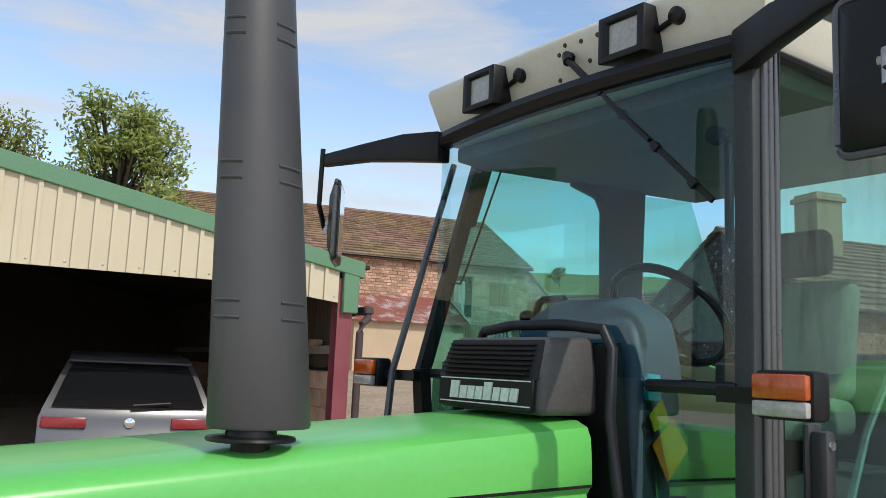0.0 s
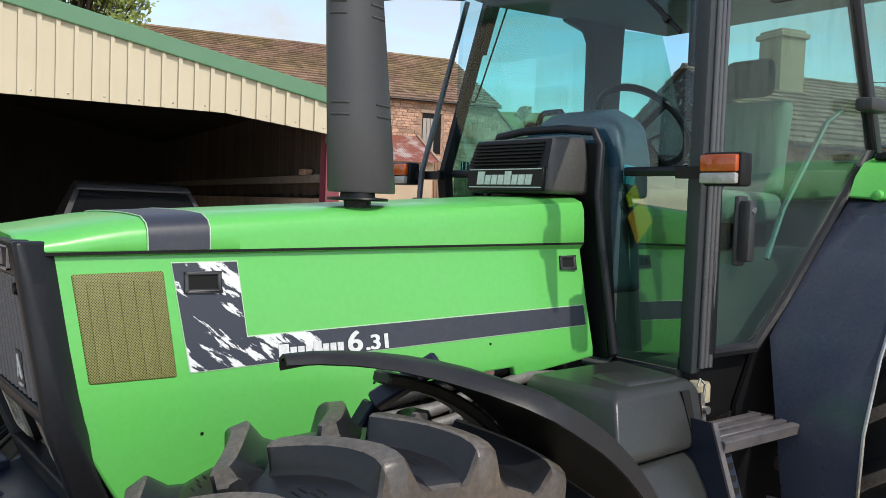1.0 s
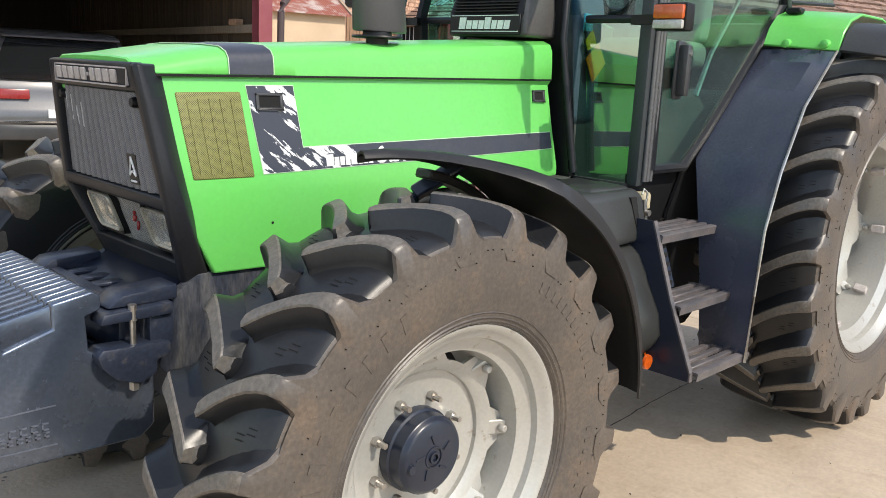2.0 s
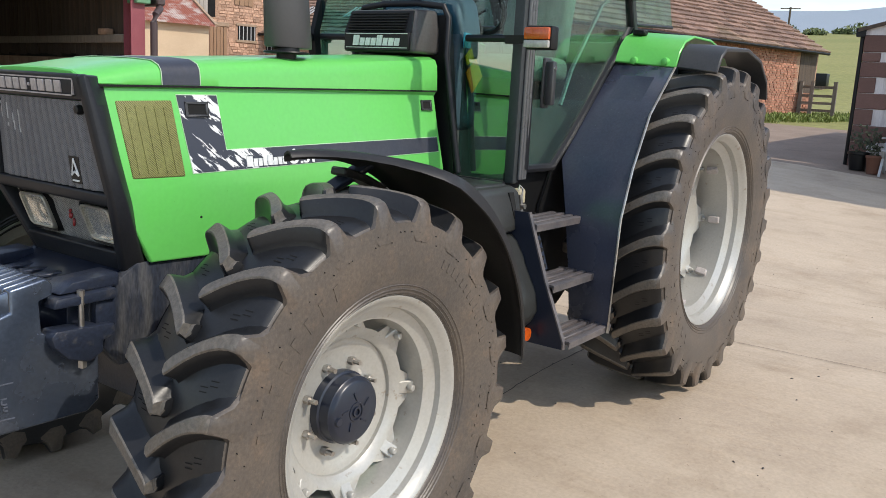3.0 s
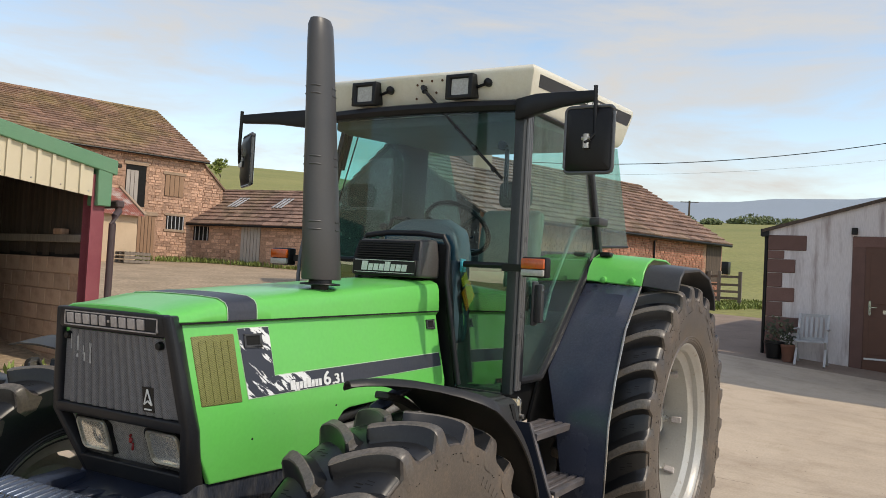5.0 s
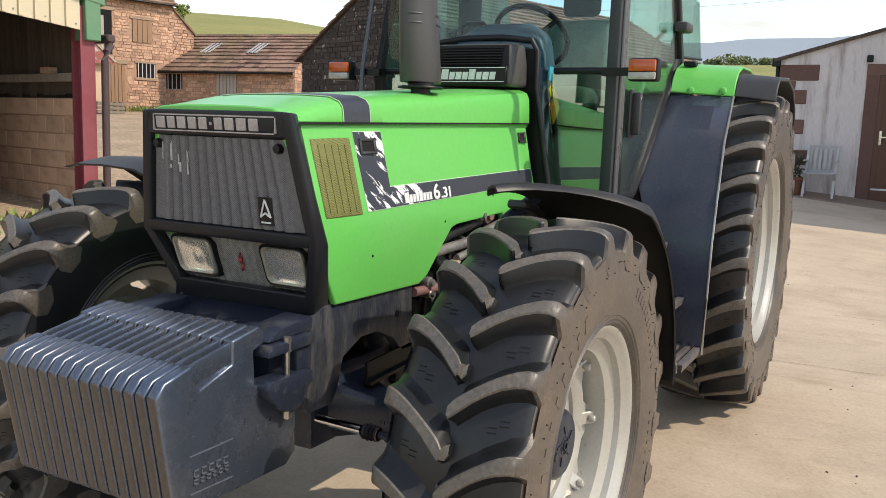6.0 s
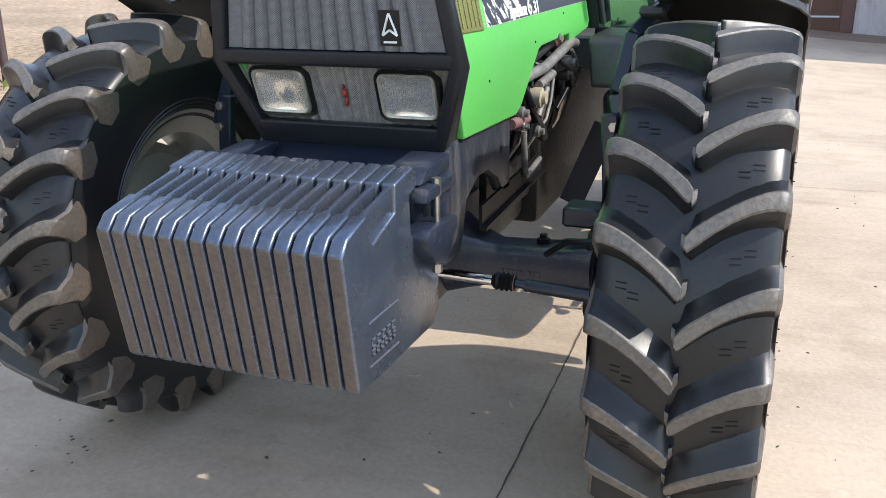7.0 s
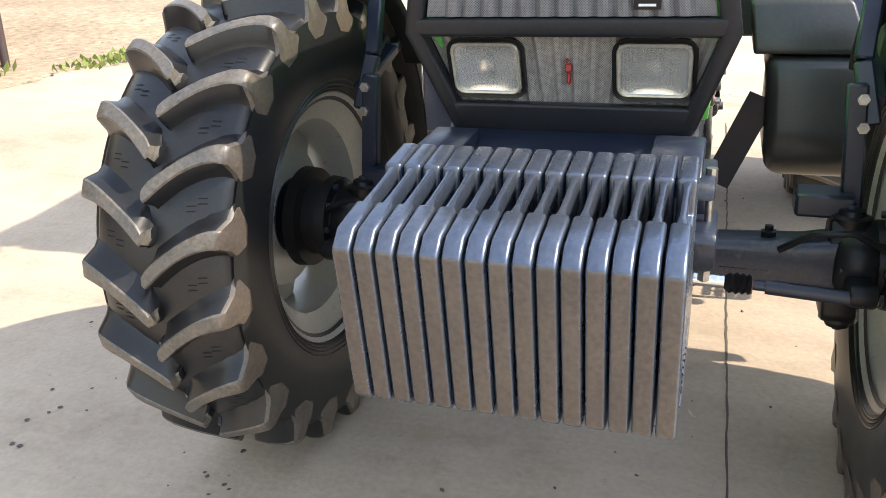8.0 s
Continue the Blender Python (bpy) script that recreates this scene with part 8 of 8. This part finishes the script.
for y0, y1, z0, z1 in ((-1.30, -1.08, 0.5, 2.95), (-2.42, -2.20, 0.5, 2.95), (-2.42, -1.08, 2.75, 2.95)):
    bm = B()
    box(bm, CX - 0.025, CX + 0.1, y0, y1, z0, z1) if z1 - z0 > 1 else box(bm, CX - 0.03, CX + 0.1, y0 - 0.0, y1, z0, z1)
    rounded(bm, 0.012, 1)
    part("door_surround", bm, M_QUOIN, house)
bm = B()
box(bm, CX - 0.008, CX + 0.06, -2.20, -1.30, 0.5, 2.75)
dr = part("front_door", bm, M_DOORBROWN, house, "brown panelled front door")
for y0, y1, z0, z1 in ((-2.12, -1.80, 1.75, 2.65), (-1.70, -1.38, 1.75, 2.65), (-2.12, -1.38, 0.85, 1.5)):
    bm = B()
    box(bm, CX - 0.016, CX - 0.004, y0, y1, z0, z1)
    rounded(bm, 0.004, 1)
    part("door_panel", bm, M_DOORBROWN, dr)
bm = B()
box(bm, CX - 0.03, CX + 0.0, -1.41, -1.37, 1.55, 1.80)
box(bm, CX - 0.06, CX - 0.03, -1.50, -1.38, 1.68, 1.70)
part("door_handle", bm, M_CHROME, dr)
bm = B()
box(bm, CX - 0.02, CX + 0.0, -1.90, -1.60, 1.58, 1.65)
part("letter_flap", bm, M_CHROME, dr)
bm = B()
box(bm, CX - 0.03, CX + 0.0, -2.18, -1.32, 0.76, 0.79)
part("weather_bar", bm, M_LABEL, dr)
bm = B()
box(bm, CX - 0.09, CX - 0.01, -1.16, -1.06, 2.98, 3.10)
rounded(bm, 0.01, 1)
part("wall_lamp", bm, M_BLACK, house)
bm = B()
tube(bm, [(CX + 0.06, CY + 0.06, 3.0), (CX + 0.05, CY + 0.05, 2.7), (CX + 0.04, CY + 0.05, 0.55)], 0.035, 8)
box(bm, CX - 0.04, CX + 0.14, CY + 0.0, CY + 0.15, 2.92, 3.06)
part("rain_pipe", bm, M_BLACK, house)
# unseen taller wing, added so that its shade falls across the doorway
wing = thing("unseen_wing", (12.2, -6.0, cz), "unseen white rendered wing added to shade the cottage doorway", "house")
bm = B()
box(bm, 11.35, 13.8, -9.5, -3.2, 0.0, 6.2)
part("wall", bm, M_RENDERW, wing, smooth=0)
bm = B()
prism(bm, [(-9.7, 6.1), (-6.35, 7.6), (-3.0, 6.1), (-3.0, 6.22), (-6.35, 7.75), (-9.7, 6.22)], "x", 11.25, 13.8)
part("roof", bm, M_SLATE, wing)

# folding garden chair
gx, gy = 13.35, -0.52
gg = ground_z(gx, gy)
chair = thing("garden_chair", (gx, gy, gg), "pale grey slatted folding garden chair against the cottage wall", "chair")
for k in range(6):
    bm = B()
    y = gy - 0.20 + k * 0.08
    bar(bm, (gx + 0.18, y, gg + 0.42), (gx + 0.30, y, gg + 0.88), 0.045, 0.014, (1, 0, 0))
    part("back_slat", bm, M_GREYWOOD, chair)
for k in range(5):
    bm = B()
    bar(bm, (gx - 0.22 + k * 0.09, gy - 0.22, gg + 0.42), (gx - 0.22 + k * 0.09, gy + 0.22, gg + 0.42), 0.06, 0.016)
    part("seat_slat", bm, M_GREYWOOD, chair)
for s in (-1, 1):
    for a, b in (((gx - 0.24, gg), (gx + 0.30, gg + 0.90)), ((gx + 0.26, gg), (gx - 0.20, gg + 0.44))):
        bm = B()
        bar(bm, (a[0], gy + s * 0.24, a[1]), (b[0], gy + s * 0.24, b[1]), 0.03, 0.04, (0, 1, 0))
        part("leg", bm, M_GREYWOOD, chair)
    bm = B()
    bar(bm, (gx - 0.26, gy + s * 0.25, gg + 0.64), (gx + 0.22, gy + s * 0.25, gg + 0.64), 0.05, 0.02)
    part("arm_rest", bm, M_GREYWOOD, chair)
for a in (0.88, 0.46):
    bm = B()
    bar(bm, (gx + (0.29 if a > 0.6 else 0.19), gy - 0.24, gg + a), (gx + (0.29 if a > 0.6 else 0.19), gy + 0.24, gg + a), 0.02, 0.05)
    part("back_rail", bm, M_GREYWOOD, chair)


def leaf_cloud(rnd, centre, r, n, size, squash=1.0):
    out = []
    for _ in range(n):
        d = Vector((rnd.gauss(0, 1), rnd.gauss(0, 1), rnd.gauss(0, 1))).normalized() * (rnd.random() ** 0.45)
        p = Vector(centre) + Vector((d.x * r[0], d.y * r[1], d.z * r[2] * squash))
        a = Vector((rnd.gauss(0, 1), rnd.gauss(0, 1), rnd.gauss(0, 1))).normalized()
        b = a.orthogonal().normalized()
        s = size * rnd.uniform(0.6, 1.3)
        out.append((p, a * s, b * s * 0.6))
    return out


def leaf_mesh(name, leaves, material):
    vs, fs = [], []
    for p, a, b in leaves:
        n = len(vs)
        vs.extend([p - a, p + b, p + a, p - b])
        fs.append((n, n + 1, n + 2, n + 3))
    me = bpy.data.meshes.new(name)
    me.from_pydata(vs, [], fs)
    me.materials.append(material)
    return me


rnd = random.Random(21)
for k, (px, py, r) in enumerate(((13.45, 0.12, 0.17), (13.3, -0.14, 0.12))):
    pg = ground_z(px, py)
    pot = thing("flower_pot", (px, py, pg), "dark clay pot with a dull straggly plant by the cottage", "flower pot", "pots by the cottage")
    bm = B()
    lathe(bm, [(0.0, 0.0), (r * 0.75, 0.0), (r, 0.26), (r * 1.08, 0.27), (r * 1.08, 0.31), (r * 0.9, 0.31), (r * 0.85, 0.25), (0.0, 0.25)], (px, py, pg), 24, "z")
    part("pot", bm, M_TERRA if k else M_BLACK, pot)
    ob = new("plant", leaf_mesh("plant", leaf_cloud(rnd, (px, py, pg + 0.52), (r * 1.2, r * 1.2, 0.26), 90, 0.045), M_DULLPLANT))
    ob.parent = pot
    ob["kind"] = "stuff"
    ob.matrix_parent_inverse = pot.matrix_world.inverted()


# ---- trees, hedges, far country ----
def make_tree(x, y, h, spread, seed, material, n_clump, leaf, label, density=120):
    z0 = ground_z(x, y)
    rnd = random.Random(seed)
    t = thing("tree", (x, y, z0), label, "tree")
    bm = B()
    tube(bm, [(x, y, z0 - 0.3), (x + 0.1, y, z0 + h * 0.25), (x - 0.1, y + 0.1, z0 + h * 0.5), (x, y, z0 + h * 0.85)], [h * 0.035, h * 0.028, h * 0.018, h * 0.005], 10)
    leaves = []
    for k in range(n_clump):
        a = rnd.uniform(0, 2 * math.pi)
        hh = rnd.uniform(0.35, 1.0)
        reach = spread * (1.0 - 0.55 * abs(hh - 0.6) / 0.4) * rnd.uniform(0.45, 1.0)
        tip = Vector((x + math.cos(a) * reach, y + math.sin(a) * reach, z0 + h * hh))
        base = Vector((x, y, z0 + h * max(0.22, hh - 0.25)))
        midp = base.lerp(tip, 0.5) + Vector((0, 0, -0.04 * h))
        tube(bm, [base, midp, tip], [h * 0.010, h * 0.006, h * 0.002], 6)
        cs = spread * rnd.uniform(0.16, 0.30)
        leaves += leaf_cloud(rnd, tip, (cs, cs, cs * 0.75), density, leaf)
    part("trunk", bm, M_BARK, t)
    ob = new("crown", leaf_mesh("crown", leaves, material))
    ob.parent = t
    ob.matrix_parent_inverse = t.matrix_world.inverted()
    return t


make_tree(7.55, 31.4, 10.0, 3.5, 4, M_LEAF, 120, 0.12, "young leafy tree behind the shed", 110)
make_tree(2.9, 33.6, 9.1, 4.0, 9, M_PALELEAF, 110, 0.10, "pale green tree behind the shed", 75)
hx, hy = along(45.8, 150.0)
make_tree(hx, hy, 3.6, 2.0, 12, M_LEAF, 18, 0.22, "small round tree on the hill crest", 60)

rnd = random.Random(33)
for az, d, r in ((15.0, 240, 3.6), (13.1, 222, 2.6), (11.6, 240, 2.4), (10.6, 238, 4.4), (9.8, 242, 3.6), (8.4, 240, 3.0), (6.2, 238, 3.8), (3.5, 240, 4.0), (17.0, 238, 3.0)):
    x, y = along(az, d)
    ob = new("hedge", leaf_mesh("hedge", leaf_cloud(rnd, (x, y, ground_z(x, y) + r * 0.2), (r * 1.1, r * 1.1, r * 0.42), 420, 0.4), M_HEDGE))
    tagged(ob, "dark green field hedge trees on the rise", "hedge", kind="stuff")
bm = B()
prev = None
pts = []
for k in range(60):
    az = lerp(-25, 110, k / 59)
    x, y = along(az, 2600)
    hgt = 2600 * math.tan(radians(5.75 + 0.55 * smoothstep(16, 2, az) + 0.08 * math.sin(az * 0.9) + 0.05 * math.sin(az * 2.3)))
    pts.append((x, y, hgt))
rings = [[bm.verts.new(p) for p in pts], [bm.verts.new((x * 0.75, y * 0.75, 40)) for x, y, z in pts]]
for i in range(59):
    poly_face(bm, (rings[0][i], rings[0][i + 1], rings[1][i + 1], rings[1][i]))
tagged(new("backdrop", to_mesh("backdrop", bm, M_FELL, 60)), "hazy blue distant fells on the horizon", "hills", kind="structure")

# power pole and wires
px, py = along(14.45, 75)
pole = thing("power_pole", (px, py, ground_z(px, py)), "dark wooden power pole beyond the byre", "power pole")
pt = EYE[2] + 75 * math.tan(radians(5.85))
bm = B()
tube(bm, [(px, py, ground_z(px, py) - 0.3), (px, py, pt)], 0.08, 8)
part("post", bm, M_BARK, pole)
bm = B()
bar(bm, (px - 0.2, py + 0.72, pt - 0.1), (px + 0.2, py - 0.72, pt - 0.1), 0.07, 0.07)
part("cross_arm", bm, M_BARK, pole)
for el0, el1, sag, r in ((9.75, 8.1, 0.7, 0.017), (8.55, 7.3, 0.5, 0.004)):
    bm = B()
    a, b = along(-2.0, 38), along(28.0, 38)
    za, zb = EYE[2] + 38 * math.tan(radians(el0 + 0.5)), EYE[2] + 38 * math.tan(radians(el1 + 0.1))
    tube(bm, [(lerp(a[0], b[0], q), lerp(a[1], b[1], q), lerp(za, zb, q) - sag * 4 * q * (1 - q)) for q in [j / 16 for j in range(17)]], r, 5)
    tagged(part("overhead_wire", bm, M_BLACK), "black overhead power wire", "wire", "overhead wires")

# field gate and trailer beyond the byre
g0, g1 = along(12.9, 33.5), along(11.0, 33.0)
gate = thing("wooden_gate", (g0[0], g0[1], ground_z(*g0)), "weathered wooden field gate between posts", "gate")
zg = ground_z(*g0)
for hgt in (0.25, 0.5, 0.75, 1.05):
    bm = B()
    bar(bm, (g0[0], g0[1], zg + hgt), (g1[0], g1[1], zg + hgt), 0.04, 0.09)
    part("rail", bm, M_WOOD, gate)
for q in (0.0, 0.33, 1.0):
    bm = B()
    bar(bm, (lerp(g0[0], g1[0], q), lerp(g0[1], g1[1], q), zg - 0.2), (lerp(g0[0], g1[0], q), lerp(g0[1], g1[1], q), zg + 1.25), 0.12, 0.12, (1, 0, 0))
    part("post", bm, M_WOOD, gate)
rx, ry = along(12.55, 62)
rz = ground_z(rx, ry)
stack = thing("cattle_trough", (rx, ry, rz), "dark low boxy cattle trough standing in the field", "trough")
bm = B()
box(bm, rx - 0.4, rx + 0.4, ry - 0.85, ry + 0.85, rz + 0.12, rz + 1.0)
rounded(bm, 0.05, 2)
part("tank", bm, M_BLACK, stack)
for k in (-0.6, 0.6):
    bm = B()
    box(bm, rx - 0.4, rx + 0.4, ry + k - 0.08, ry + k + 0.08, rz - 0.05, rz + 0.14)
    part("foot", bm, M_BLOCK, stack)

# weeds along the foot of the buildings
def tufts(name, spots, rnd, h, label):
    leaves = []
    for x, y in spots:
        z = ground_z(x, y)
        for _ in range(14):
            a = rnd.uniform(0, 2 * math.pi)
            tip = Vector((math.cos(a) * 0.5, math.sin(a) * 0.5, 1.0)).normalized() * h * rnd.uniform(0.4, 1.2)
            p = Vector((x + rnd.gauss(0, 0.14), y + rnd.gauss(0, 0.14), z)) + tip * 0.5
            side = Vector((-math.sin(a), math.cos(a), 0)) * 0.03
            leaves.append((p, tip * 0.5, side))
    tagged(new(name, leaf_mesh(name, leaves, M_WEED)), label, "weeds", kind="stuff")


rnd = random.Random(14)
tufts("barn_weeds", [BF(rnd.uniform(-1.2, 3.6), rnd.uniform(-1.6, -0.1), 0)[:2] for _ in range(80)] + [LF(rnd.uniform(0.2, 7.2), rnd.uniform(-0.6, -0.1), 0)[:2] for _ in range(50)], rnd, 0.30, "green weeds along the barn wall")
tufts("byre_weeds", [YF(rnd.uniform(7, 16.5), rnd.uniform(-2.4, -0.05), 0)[:2] for _ in range(300)], rnd, 0.20, "long grass at the foot of the byre")
tufts("edge_weeds", [(x, edge_y(x) + rnd.gauss(0.05, 0.07)) for x in [rnd.uniform(4.3, 6.3) for _ in range(26)]], rnd, 0.09, "small weeds along the edge of the slab")
tufts("yard_weeds", [(rnd.uniform(2.4, 4.1), rnd.uniform(6.4, 7.1)) for _ in range(14)], rnd, 0.16, "small weeds at the shed threshold")
